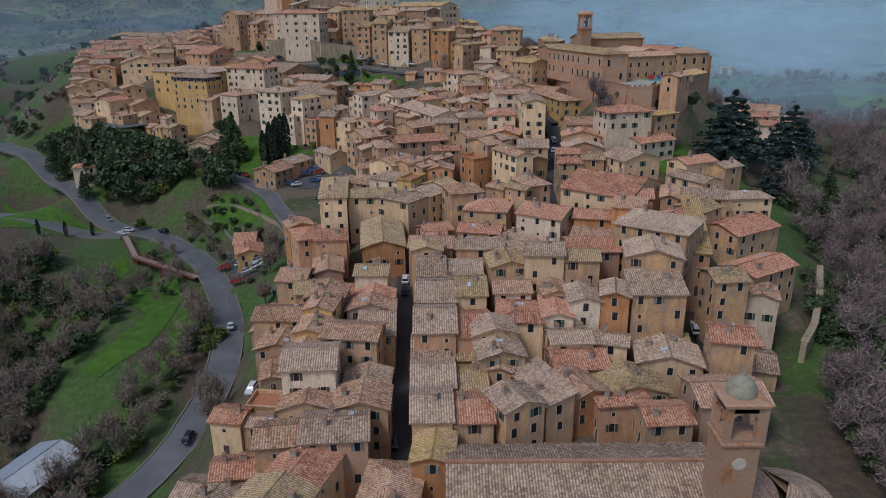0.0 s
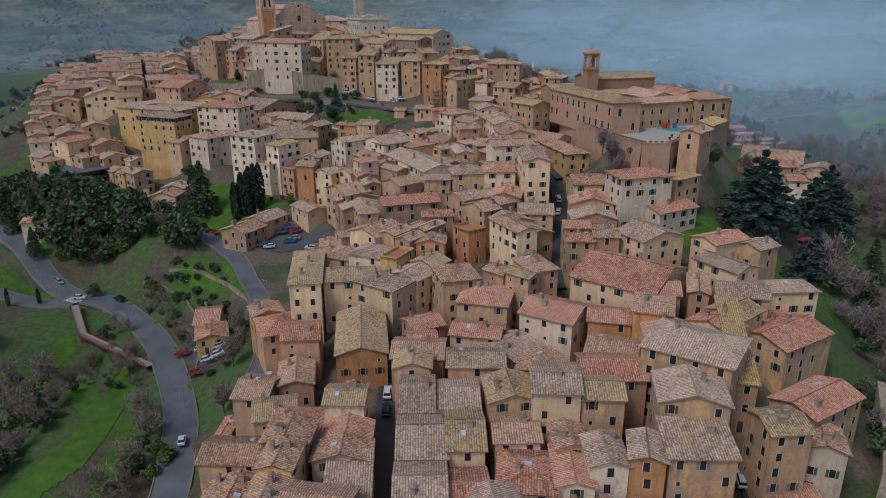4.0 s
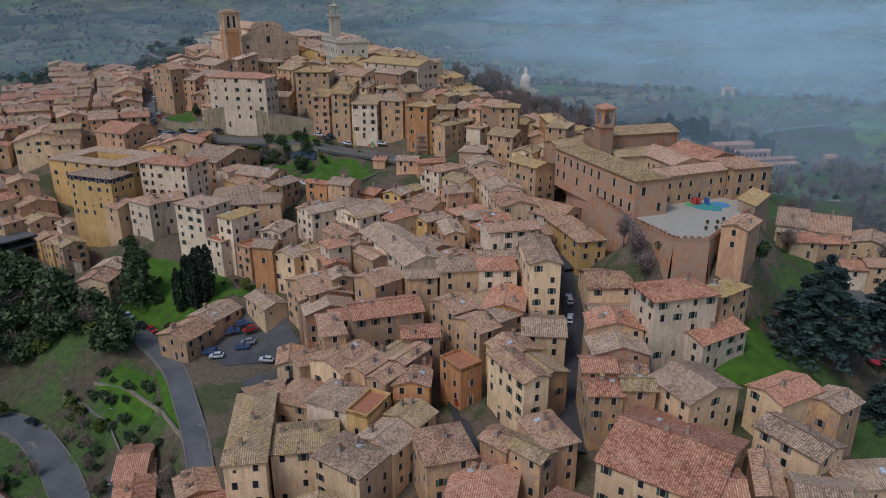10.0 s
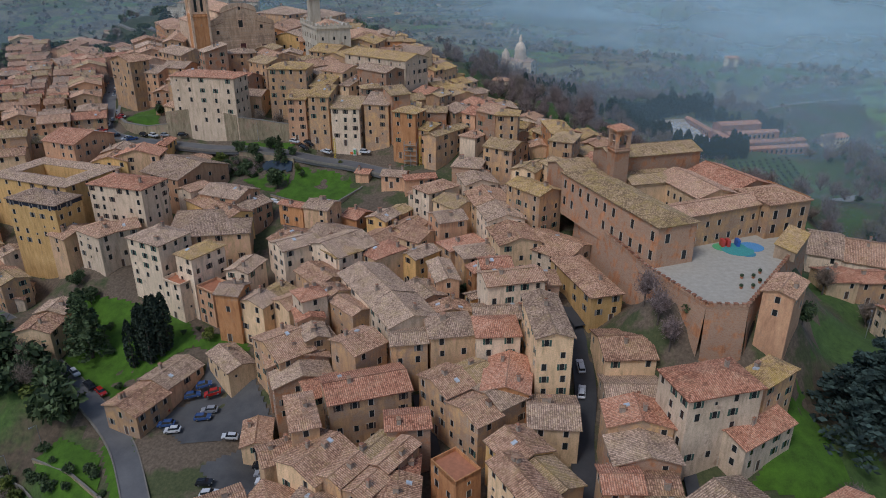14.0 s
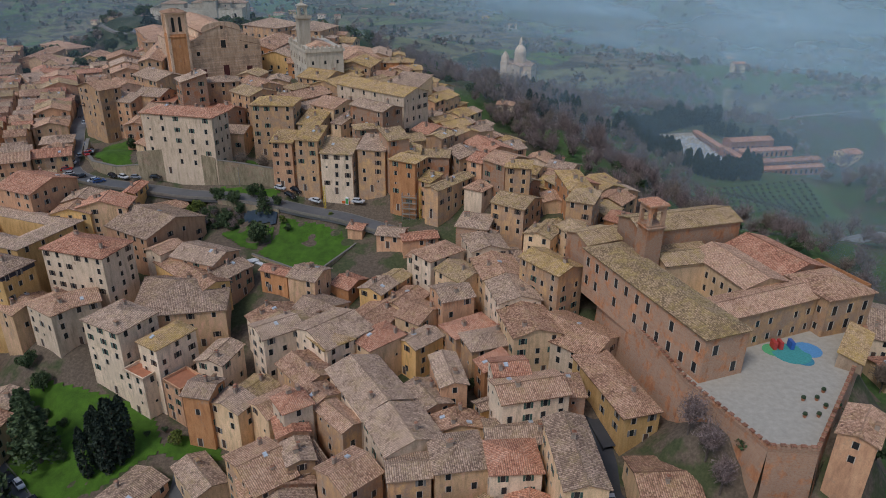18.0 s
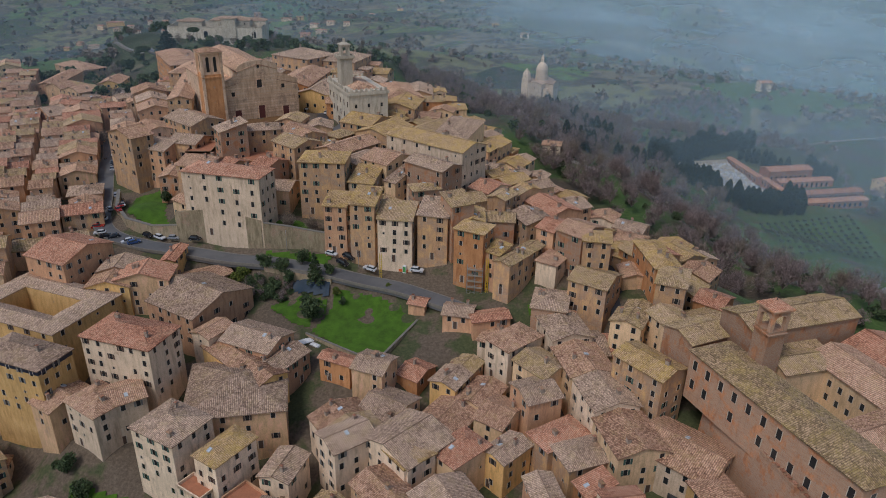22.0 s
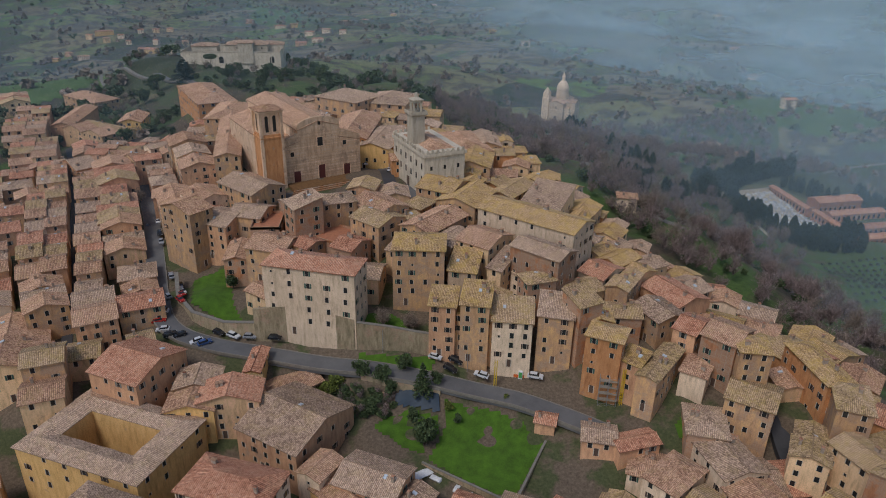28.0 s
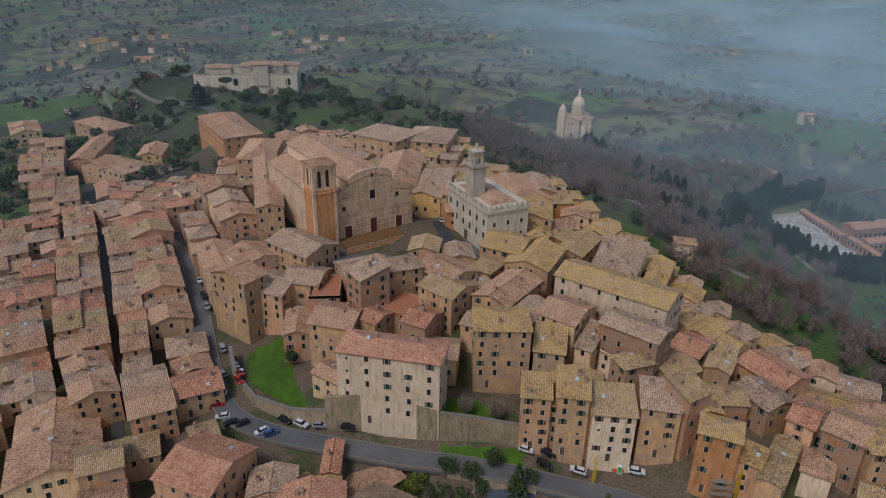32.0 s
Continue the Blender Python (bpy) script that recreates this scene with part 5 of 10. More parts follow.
house(-208.3, 453.8, 44.7, 6, 10.5, 27, "g", "beige", "brown", 1, 1)
house(-100.7, 455.7, 59.7, 9.8, 14.9, -0, "f", "brick", "brown", 0, 1)
house(-203, 456.5, 44.7, 6, 10.5, 27, "g", "beige", "olive", 1, 1)
house(-185, 457.7, 47.7, 7.5, 12.3, 23, "g", "tan", "olive", 1, 1)
house(-197.6, 459.3, 44.7, 6, 10.5, 27, "g", "beige", "grey", 1, 1)
house(-116.8, 459.5, 59.2, 12.7, 15.5, -25, "g", "pink", "grey", 0, 1)
house(-153.6, 460.6, 47.3, 13.6, 10.2, 21, "x", "beige", "brown", 1, 1)
house(-178.1, 460.6, 46.3, 7.5, 12.3, 23, "g", "tan", "olive", 1, 1)
house(-165.4, 460.9, 47, 7.5, 9.6, 19, "g", "cream", "red", 1, 1)
house(-107.1, 461.2, 60.9, 12.1, 13, -16, "g", "tan", "grey", 0, 1)
house(-1.4, 461.7, 62, 14.9, 22, -31, "s", "cream", "grey", 0, 1)
house(-213.1, 463.1, 44, 6, 10.5, 27, "g", "cream", "grey", 1, 1)
house(-89, 463.5, 63, 15.3, 12.1, 23, "g", "brick", "grey", 0, 1)
house(-30, 464.3, 65, 15.2, 19.8, -30, "x", "tan", "yellow", 0, 1)
house(-207.8, 465.8, 44, 6, 10.5, 27, "g", "cream", "red", 1, 1)
house(-169.2, 468.1, 47.8, 8.3, 11.5, 20, "g", "pink", "brown", 1, 1)
house(-202.4, 468.6, 44, 6, 10.5, 27, "g", "cream", "brown", 1, 1)
house(-134.5, 468.6, 56.9, 20.7, 12.4, -68, "g", "tan", "brown", 0, 1)
house(-189.8, 469.1, 47.7, 7.5, 12.3, 23, "g", "beige", "red", 1, 1)
house(-157.2, 470.1, 46.6, 13.6, 10.2, 21, "g", "cream", "grey", 1, 1)
house(-182.8, 471.9, 45.6, 7.5, 12.3, 23, "g", "tan", "red", 1, 1)
house(-37.7, 474, 66, 14.9, 16.4, -32, "g", "tan", "yellow", 0, 1)
house(-173.2, 478.9, 47.3, 8.3, 11.5, 20, "g", "tan", "grey", 1, 1)
house(-110.3, 479, 64.7, 21.1, 15.2, -44, "g", "tan", "grey", 0, 1)
house(-127.9, 479.5, 60.5, 15.1, 13.8, -53, "g", "white", "brown", 0, 1)
house(-160.9, 479.6, 49.2, 13.6, 10.2, 21, "x", "pink", "brown", 1, 1)
house(-10.6, 479.6, 62, 10.3, 20.5, -36, "x", "tan", "olive", 0, 1)
house(-194.6, 483.5, 46.6, 6.8, 9.9, 22, "g", "white", "grey", 1, 1)
house(-188.3, 486.1, 47.3, 6.8, 9.9, 22, "g", "pink", "brown", 1, 1)
house(-164.1, 486.1, 49, 14.7, 11.8, 21, "x", "pink", "olive", 1, 1)
house(-142.2, 487.8, 56.7, 20.7, 12.4, -68, "g", "tan", "brown", 0, 1)
house(-164.6, 489.1, 48.7, 13.6, 10.2, 21, "g", "cream", "olive", 1, 1)
house(-177.2, 489.6, 46.6, 8.3, 11.5, 20, "g", "tan", "brown", 1, 1)
house(-198.4, 492.6, 48.2, 6.8, 9.9, 22, "g", "tan", "brown", 1, 1)
house(-192, 495.2, 47.3, 6.8, 9.9, 22, "g", "white", "grey", 1, 1)
house(-168.3, 497.1, 48.3, 14.7, 11.8, 21, "g", "tan", "red", 1, 1)
house(-180.8, 500.6, 47.6, 9.8, 11.7, 22, "g", "tan", "grey", 1, 1)
house(-202.1, 501.7, 48.6, 6.8, 9.9, 22, "g", "beige", "olive", 1, 1)
house(-239.3, 504.1, 43.3, 7.8, 11.4, 27, "g", "beige", "red", 1, 1)
house(-171.8, 504.3, 50, 9.8, 11.7, 22, "g", "cream", "olive", 1, 1)
house(-195.8, 504.3, 46.6, 6.8, 9.9, 22, "g", "tan", "brown", 1, 1)
house(-23.5, 506.5, 66, 25.1, 16.4, -102, "g", "tan", "yellow", 0, 1)
house(-232.3, 507.6, 44.3, 7.8, 11.4, 27, "g", "tan", "brown", 1, 1)
house(-172.5, 508.1, 47.6, 14.7, 11.8, 21, "x", "tan", "brown", 1, 1)
house(-205.9, 510.8, 48, 6.8, 9.9, 22, "g", "cream", "red", 1, 1)
house(-225.4, 511.2, 42.6, 7.8, 11.4, 27, "g", "tan", "brown", 1, 1)
house(-185.2, 511.4, 49.7, 9.8, 11.7, 22, "g", "tan", "brown", 1, 1)
house(-199.6, 513.5, 48.8, 6.8, 9.9, 22, "g", "beige", "olive", 1, 1)
house(-244.5, 514.2, 42.6, 7.8, 11.4, 27, "g", "cream", "brown", 1, 1)
house(-176.2, 515.1, 49.7, 9.8, 11.7, 22, "g", "pink", "red", 1, 1)
house(-237.6, 517.8, 44, 7.8, 11.4, 27, "g", "beige", "grey", 1, 1)
house(-230.7, 521.3, 45.2, 7.8, 11.4, 27, "g", "tan", "grey", 1, 1)
house(-189.7, 522.2, 49.7, 9.8, 11.7, 22, "g", "beige", "olive", 1, 1)
house(-249.7, 524.4, 45.4, 7.8, 11.4, 27, "g", "pink", "grey", 1, 1)
house(-178.2, 525.6, 50.9, 16, 12.1, 25, "x", "pink", "olive", 1, 1)
house(-180.6, 525.9, 49, 9.8, 11.7, 22, "g", "tan", "brown", 1, 1)
house(-26, 527.8, 66.9, 32.9, 17.4, -78, "h", "tan", "brown", 0, 1)
house(-242.8, 527.9, 43.3, 7.8, 11.4, 27, "g", "cream", "brown", 1, 1)
house(-210.6, 528.9, 49.4, 5.7, 10.3, 24, "g", "cream", "grey", 1, 1)
house(-205.4, 531.2, 49.4, 5.7, 10.3, 24, "g", "cream", "olive", 1, 1)
house(-235.9, 531.5, 44.7, 7.8, 11.4, 27, "g", "beige", "brown", 1, 1)
house(-62.9, 531.5, 67, 15.8, 30, -14, "x", "yellow", "grey", 0, 1)
house(-15.6, 534.2, 66, 12.7, 22, 0, "x", "tan", "grey", 0, 1)
house(-255, 534.5, 44.7, 7.8, 11.4, 27, "g", "tan", "brown", 1, 1)
house(-183.3, 536.6, 51.2, 16, 12.1, 25, "g", "white", "red", 1, 1)
house(-248, 538.1, 42.6, 7.8, 11.4, 27, "g", "pink", "olive", 1, 1)
house(-214.7, 538.3, 48.7, 5.7, 10.3, 24, "g", "pink", "brown", 1, 1)
house(-209.5, 540.6, 48.7, 5.7, 10.3, 24, "g", "pink", "red", 1, 1)
house(-241.1, 541.6, 44, 7.8, 11.4, 27, "g", "cream", "olive", 1, 1)
house(-194, 542.5, 46.6, 19.4, 10.1, -46, "x", "tan", "brown", 1, 1)
house(-260.2, 544.6, 44, 7.8, 11.4, 27, "g", "tan", "olive", 1, 1)
house(-74.7, 546.5, 68.9, 18.2, 41.6, -8, "x", "orange", "brown", 0, 1)
house(-188.4, 547.5, 50.6, 16, 12.1, 25, "x", "tan", "brown", 1, 1)
house(-218.8, 547.7, 48, 5.7, 10.3, 24, "g", "tan", "olive", 1, 1)
house(-253.3, 548.2, 44.3, 7.8, 11.4, 27, "g", "tan", "red", 1, 1)
house(-186.7, 549.4, 49.4, 19.4, 10.1, -46, "g", "tan", "grey", 1, 1)
house(-213.6, 549.9, 48, 5.7, 10.3, 24, "g", "tan", "brown", 1, 1)
house(-133.3, 551.5, 64.9, 10.6, 78.6, 10, "x", "tan", "brown", 0, 1)
house(-246.4, 551.8, 43.2, 7.8, 11.4, 27, "g", "pink", "red", 1, 1)
house(-118.8, 553.2, 67.7, 18.1, 34, 0, "h", "tan", "brown", 0, 1)
house(-207.4, 556.5, 48, 19.4, 10.1, -46, "x", "pink", "grey", 1, 1)
house(-222.9, 557, 47.3, 5.7, 10.3, 24, "g", "tan", "red", 1, 1)
house(-217.8, 559.3, 47.3, 5.7, 10.3, 24, "g", "tan", "grey", 1, 1)
house(-200, 563.5, 47.3, 19.4, 10.1, -46, "g", "tan", "brown", 1, 1)
house(-239.4, 567.8, 45.6, 10.2, 10.9, 22, "g", "pink", "brown", 1, 1)
house(-193.4, 570.5, 48.7, 9.8, 9.4, -7, "g", "tan", "brown", 1, 1)
house(-203.1, 571.7, 49.4, 9.8, 9.4, -7, "g", "cream", "red", 1, 1)
house(-230, 571.7, 48.4, 10.2, 10.9, 22, "g", "cream", "brown", 1, 1)
house(-243.6, 577.9, 48.1, 10.2, 10.9, 22, "g", "tan", "olive", 1, 1)
house(-192.3, 579.8, 48, 9.8, 9.4, -7, "g", "beige", "olive", 1, 1)
house(-202, 581, 48.7, 9.8, 9.4, -7, "g", "pink", "brown", 1, 1)
house(-234.1, 581.8, 47.7, 10.2, 10.9, 22, "g", "pink", "grey", 1, 1)
house(-247.7, 587.9, 47.7, 10.2, 10.9, 22, "g", "beige", "red", 1, 1)
house(-191.2, 589.2, 47.3, 9.8, 9.4, -7, "g", "cream", "red", 1, 1)
house(-200.9, 590.3, 48, 9.8, 9.4, -7, "g", "tan", "grey", 1, 1)
house(-238.3, 591.8, 47, 10.2, 10.9, 22, "g", "pink", "brown", 1, 1)
house(-80, 593.1, 72.9, 27, 23.3, -36, "h", "tan", "grey", 0, 1)
house(-142.7, 593.6, 64.8, 17, 34.8, -1, "h", "tan", "brown", 0, 1)
house(-57.8, 595.9, 70.9, 22.4, 27.3, -17, "h", "tan", "grey", 0, 1)
house(-251.8, 598, 47, 10.2, 10.9, 22, "g", "cream", "brown", 1, 1)
house(-242.4, 601.8, 46.3, 10.2, 10.9, 22, "g", "tan", "olive", 1, 1)
house(-264.4, 611.8, 44.6, 10.3, 11.3, 23, "g", "tan", "grey", 1, 1)
house(-254.9, 615.8, 47.4, 10.3, 11.3, 23, "g", "cream", "brown", 1, 1)
house(-268.8, 622.3, 47.4, 10.3, 11.3, 23, "g", "tan", "brown", 1, 1)
house(-222.5, 622.3, 45.3, 17.6, 10.6, -34, "x", "beige", "brown", 1, 1)
house(-259.3, 626.3, 46.7, 10.3, 11.3, 23, "g", "pink", "grey", 1, 1)
house(-216.5, 631.1, 44.6, 17.6, 10.6, -34, "g", "cream", "olive", 1, 1)
house(-237.1, 632.2, 45.3, 17.6, 10.6, -34, "x", "beige", "brown", 1, 1)
house(-273.2, 632.7, 46.7, 10.3, 11.3, 23, "g", "beige", "olive", 1, 1)
house(-263.6, 636.7, 46, 10.3, 11.3, 23, "g", "tan", "brown", 1, 1)
house(-231.1, 641, 44.6, 17.6, 10.6, -34, "g", "cream", "olive", 1, 1)
house(-277.5, 643.1, 46, 10.3, 11.3, 23, "g", "cream", "red", 1, 1)
house(-268, 647.1, 45.3, 10.3, 11.3, 23, "g", "tan", "olive", 1, 1)
house(-277.6, 648.1, 44, 9.2, 10.5, 20, "g", "pink", "red", 1, 1)
house(-269, 651.3, 43.3, 9.2, 10.5, 20, "g", "beige", "grey", 1, 1)
house(-281.2, 658, 43.3, 9.2, 10.5, 20, "g", "tan", "brown", 1, 1)
house(-272.6, 661.1, 42.6, 9.2, 10.5, 20, "g", "cream", "brown", 1, 1)
house(-173, 666.5, 58, 57, 22.3, -63, "h", "orange", "brown", 0, 1)
house(-284.8, 667.8, 42.6, 9.2, 10.5, 20, "g", "tan", "grey", 1, 1)
house(-219.7, 668.4, 42, 13.7, 23.5, 5, "x", "yellow", "brown", 0, 1)
house(-255.4, 668.9, 43, 47.5, 12.3, -86, "g", "pink", "brown", 1, 1)
house(-276.2, 671, 45.4, 9.2, 10.5, 20, "g", "pink", "olive", 1, 1)
house(-288.4, 677.7, 45.4, 9.2, 10.5, 20, "g", "beige", "brown", 1, 1)
house(-279.8, 680.8, 44.7, 9.2, 10.5, 20, "g", "tan", "red", 1, 1)
house(-308.8, 705.7, 43.4, 16.8, 10.8, 28, "x", "cream", "olive", 1, 1)
house(-313.9, 715.3, 42.7, 16.8, 10.8, 28, "g", "pink", "red", 1, 1)
house(-318.9, 724.8, 42, 16.8, 10.8, 28, "x", "tan", "brown", 1, 1)
house(-324, 734.4, 41.3, 16.8, 10.8, 28, "g", "tan", "grey", 1, 1)
house(-281.2, 758, 35, 41.9, 19.5, -39, "h", "tan", "brown", 0, 1)
house(-31.5, 54.5, -8.7, 8.8, 11.7, 71, "g", "brick", "brown")
house(13.5, 55.5, -0.9, 9.5, 9.5, -3, "g", "beige", "brown")
house(-8.5, 56.5, -0.1, 9.4, 12.7, 71, "h", "cream", "grey")
house(4.5, 56.5, 0.3, 8.2, 11.5, -8, "x", "white", "brown")
house(23.5, 60.5, 0.9, 9.6, 10.9, -6, "g", "tan", "red")
house(-26.5, 61.5, -5.7, 8.7, 11.7, 75, "g", "pink", "brown")
house(33.5, 61.5, 1.1, 8.3, 12, -84, "x", "orange", "red")
house(49.5, 65.5, -0.8, 9, 9.1, -85, "x", "pink", "grey")
house(12.5, 65.5, 0.7, 10.3, 9.3, -2, "x", "beige", "grey")
house(-1.5, 66.5, -0.3, 11.3, 10.2, -4, "h", "beige", "brown")
house(-34.5, 66.5, -8, 7.3, 7.5, 69, "g", "beige", "red")
house(-10.5, 68.5, -0.8, 6.7, 7.7, 70, "h", "beige", "brown")
house(-20.5, 71.5, -1.7, 9.8, 10, 74, "h", "tan", "brown")
house(-30.5, 73.5, -4.2, 8.1, 9.8, 71, "x", "tan", "red")
house(-10.5, 76.5, 0.5, 8.9, 13, 75, "x", "pink", "red")
house(-36.5, 86.5, -1.3, 6.4, 8, -14, "x", "cream", "grey")
house(-8.5, 88.5, 0.6, 8.7, 12, -7, "h", "cream", "brown")
house(-18.5, 100.5, 3.7, 9.3, 10.6, 95, "x", "brick", "grey")
house(-28.5, 100.5, 2.2, 6.7, 7.8, 7, "g", "tan", "brown")
house(36.5, 101.5, 5, 6.8, 7.6, -86, "x", "tan", "red")
house(11.5, 102.5, 7.6, 7.2, 7.4, -65, "g", "tan", "grey")
house(48.5, 106.5, 6.2, 10.1, 11.8, -88, "x", "brick", "brown")
house(23.5, 110.5, 5.5, 9.4, 7.3, -67, "g", "orange", "brown")
house(33.5, 112.5, 4.5, 8.7, 11.9, -86, "g", "tan", "olive")
house(53.5, 118.5, 11.2, 8.4, 7.4, 78, "x", "tan", "red")
house(-18.5, 127.5, 8.1, 8.1, 11.2, -99, "x", "beige", "brown")
house(15.5, 132.5, 9.8, 11.1, 9.4, -97, "h", "cream", "red")
house(68.5, 140.5, 10.3, 7.1, 7.9, -18, "x", "white", "brown")
house(-36.5, 141.5, -1.3, 8.7, 10.5, -95, "g", "brick", "brown")
house(14.5, 142.5, 11.3, 8.1, 7.9, -89, "x", "white", "brown")
house(-26.5, 145.5, 9.1, 7.6, 8.4, -94, "g", "brick", "brown")
house(-38.5, 150.5, 1.6, 8.6, 11.7, -93, "x", "tan", "brown")
house(14.5, 152.5, 13.7, 9.3, 9.1, -85, "g", "beige", "olive")
house(-26.5, 154.5, 5.1, 10.5, 10.4, -1, "h", "tan", "red")
house(34.5, 156.5, 16, 11.6, 10.6, -1, "g", "brick", "red", 1, 1)
house(-17.5, 157.5, 9.6, 7.6, 7.7, 88, "x", "white", "olive", 1, 1)
house(24.5, 159.5, 12.7, 8.5, 9.8, -5, "g", "beige", "brown", 1, 1)
house(-33.5, 163.5, 2.9, 8.4, 9, 10, "g", "beige", "olive", 1, 1)
house(49.5, 166.5, 17.9, 11, 10.4, -9, "x", "beige", "brown", 1, 1)
house(37.5, 166.5, 15.3, 10, 9.1, -22, "g", "cream", "brown", 1, 1)
house(-4.5, 166.5, 12.3, 6.6, 7.5, 89, "g", "beige", "olive", 1, 1)
house(22.5, 168.5, 10.4, 8.3, 9.9, -18, "x", "beige", "brown", 1, 1)
house(-39.5, 172.5, 2.7, 7.6, 10.2, -7, "g", "tan", "brown", 1, 1)
house(-3.5, 175.5, 10.5, 9.8, 11.2, 86, "x", "brick", "brown", 1, 1)
house(16.5, 176.5, 10.3, 11.7, 10.4, -40, "x", "tan", "grey", 1, 1)
house(48.5, 176.5, 20.5, 8, 10.5, -19, "h", "orange", "brown", 1, 1)
house(70.5, 183.5, 20.8, 11, 9, -15, "g", "tan", "grey", 1, 1)
house(-32.5, 190.5, 7.8, 8.7, 10.2, 5, "g", "pink", "red", 1, 1)
house(-40.5, 198.5, 5.8, 11.8, 9.4, -67, "h", "pink", "red", 1, 1)
house(-45.5, 207.5, 6, 7.3, 7.8, -65, "g", "orange", "brown", 1, 1)
house(85.5, 209.5, 22.9, 7, 7.6, -60, "x", "tan", "grey", 1, 1)
house(76.5, 212.5, 23.8, 8.5, 12, -64, "x", "cream", "red", 1, 1)
house(-17.5, 223.5, 16.9, 10.2, 10.4, -26, "h", "white", "grey", 1, 1)
house(45.5, 228.5, 25.5, 8.1, 12.5, -91, "g", "brick", "grey", 1, 1)
house(-26.5, 228.5, 14.5, 9.1, 10.3, -23, "h", "beige", "brown", 1, 1)
house(-35.5, 229.5, 14.3, 6.8, 8.3, -64, "x", "brick", "brown", 1, 1)
house(-17.5, 236.5, 19.2, 11.5, 12, -40, "x", "cream", "brown", 1, 1)
house(46.5, 236.5, 27.7, 8.2, 12.6, 85, "g", "tan", "red", 1, 1)
house(-26.5, 241.5, 16.5, 6.9, 7.7, -66, "x", "beige", "brown", 1, 1)
house(0.5, 244.5, 21.7, 6.7, 9.1, 95, "x", "brick", "red", 1, 1)
house(83.5, 257.5, 45, 6.4, 10.4, -41, "x", "pink", "brown", 1, 1)
house(-19.5, 261.5, 18.8, 7.6, 8.4, -66, "h", "cream", "red", 1, 1)
house(21.5, 267.5, 30.5, 10.1, 9.4, 2, "h", "white", "red", 1, 1)
house(0.5, 268.5, 27.5, 7, 8.5, 97, "x", "tan", "grey", 1, 1)
house(-11.5, 269.5, 26, 9.9, 9.3, -49, "x", "tan", "brown", 1, 1)
house(10.5, 270.5, 29.4, 10.9, 10.5, -82, "h", "beige", "grey", 1, 1)
house(34.5, 286.5, 33.8, 8.4, 9.5, -90, "h", "brick", "brown", 1, 1)
house(-20.5, 293.5, 27.4, 6.7, 8.3, -49, "g", "cream", "brown", 1, 1)
house(-30.5, 294.5, 24.4, 8.4, 9.3, -50, "x", "cream", "brown", 1, 1)
house(20.5, 310.5, 31.2, 8.8, 11.6, -73, "h", "tan", "grey", 1, 1)
house(-7.5, 313.5, 30.5, 8.3, 11.6, -49, "h", "cream", "red", 1, 1)
house(3.5, 327.5, 29.5, 8.1, 11.6, -38, "g", "cream", "brown", 1, 1)
house(12.5, 329.5, 34.7, 9.8, 9.3, -70, "x", "pink", "grey", 1, 1)
house(-108.5, 337.5, 28.2, 8.3, 12.1, -34, "g", "beige", "brown", 1, 1)
house(57.5, 337.5, 43.2, 7.4, 9.4, -73, "g", "orange", "red", 1, 1)
house(15.5, 339.5, 35.9, 11.3, 9.8, -53, "g", "cream", "olive", 1, 1)
house(-155.5, 341.5, 20.7, 8.7, 7.8, -31, "x", "tan", "brown", 1, 1)
house(73.5, 341.5, 41.5, 6.9, 8.3, -71, "g", "beige", "red", 1, 1)
house(-170.5, 341.5, 19.1, 7.1, 7.7, -29, "h", "beige", "brown", 1, 1)
house(-28.5, 342.5, 34.4, 8.9, 9.2, -24, "g", "beige", "grey", 1, 1)
house(-134.5, 345.5, 18.2, 6.5, 7.9, -47, "g", "white", "grey", 1, 1)
house(-145.5, 346.5, 19.7, 8.5, 11.2, -45, "g", "beige", "olive", 1, 1)
house(60.5, 348.5, 43.3, 11.1, 10.1, -74, "x", "beige", "olive", 1, 1)
house(-175.5, 348.5, 20, 8.7, 11.3, -26, "g", "beige", "grey", 1, 1)
house(-163.5, 349.5, 26.6, 10.4, 12.8, -27, "x", "cream", "red", 1, 1)
house(71.5, 349.5, 42.9, 9.6, 9.8, -71, "g", "tan", "brown", 1, 1)
house(-150.5, 353.5, 24.1, 8.1, 13, -48, "g", "pink", "brown", 1, 1)
house(-180.5, 356.5, 24.9, 11.2, 9.7, 25, "g", "white", "brown", 1, 1)
house(-74.5, 357.5, 36, 6.8, 9.1, -34, "x", "white", "brown", 1, 1)
house(67.5, 358.5, 44.4, 8, 9.6, -44, "g", "orange", "red", 1, 1)
house(-157.5, 360.5, 31.4, 10.5, 10.1, 29, "x", "tan", "brown", 1, 1)
house(21.5, 362.5, 42.2, 9.8, 12.2, -16, "h", "brick", "grey", 1, 1)
house(-186.5, 363.5, 26.7, 8.2, 9.8, 31, "x", "tan", "olive", 1, 1)
house(-188.5, 372.5, 26.3, 9.2, 10, 27, "h", "tan", "olive", 1, 1)
house(48.5, 374.5, 45.2, 8.5, 7.5, 87, "g", "beige", "brown", 1, 1)
house(24.5, 377.5, 48.6, 6.7, 10.2, -36, "h", "white", "brown", 1, 1)
house(-197.5, 380.5, 29.5, 7.1, 7.8, 27, "x", "beige", "brown", 1, 1)
house(-189.5, 384.5, 31.9, 10.7, 11.3, 31, "x", "beige", "brown", 1, 1)
house(68.5, 388.5, 44.5, 10, 10.9, -65, "g", "tan", "yellow", 1, 1)
house(-198.5, 388.5, 33.1, 7.8, 7.6, 31, "h", "cream", "grey", 1, 1)
house(77.5, 393.5, 40.9, 6.6, 8.4, -69, "g", "pink", "grey", 1, 1)
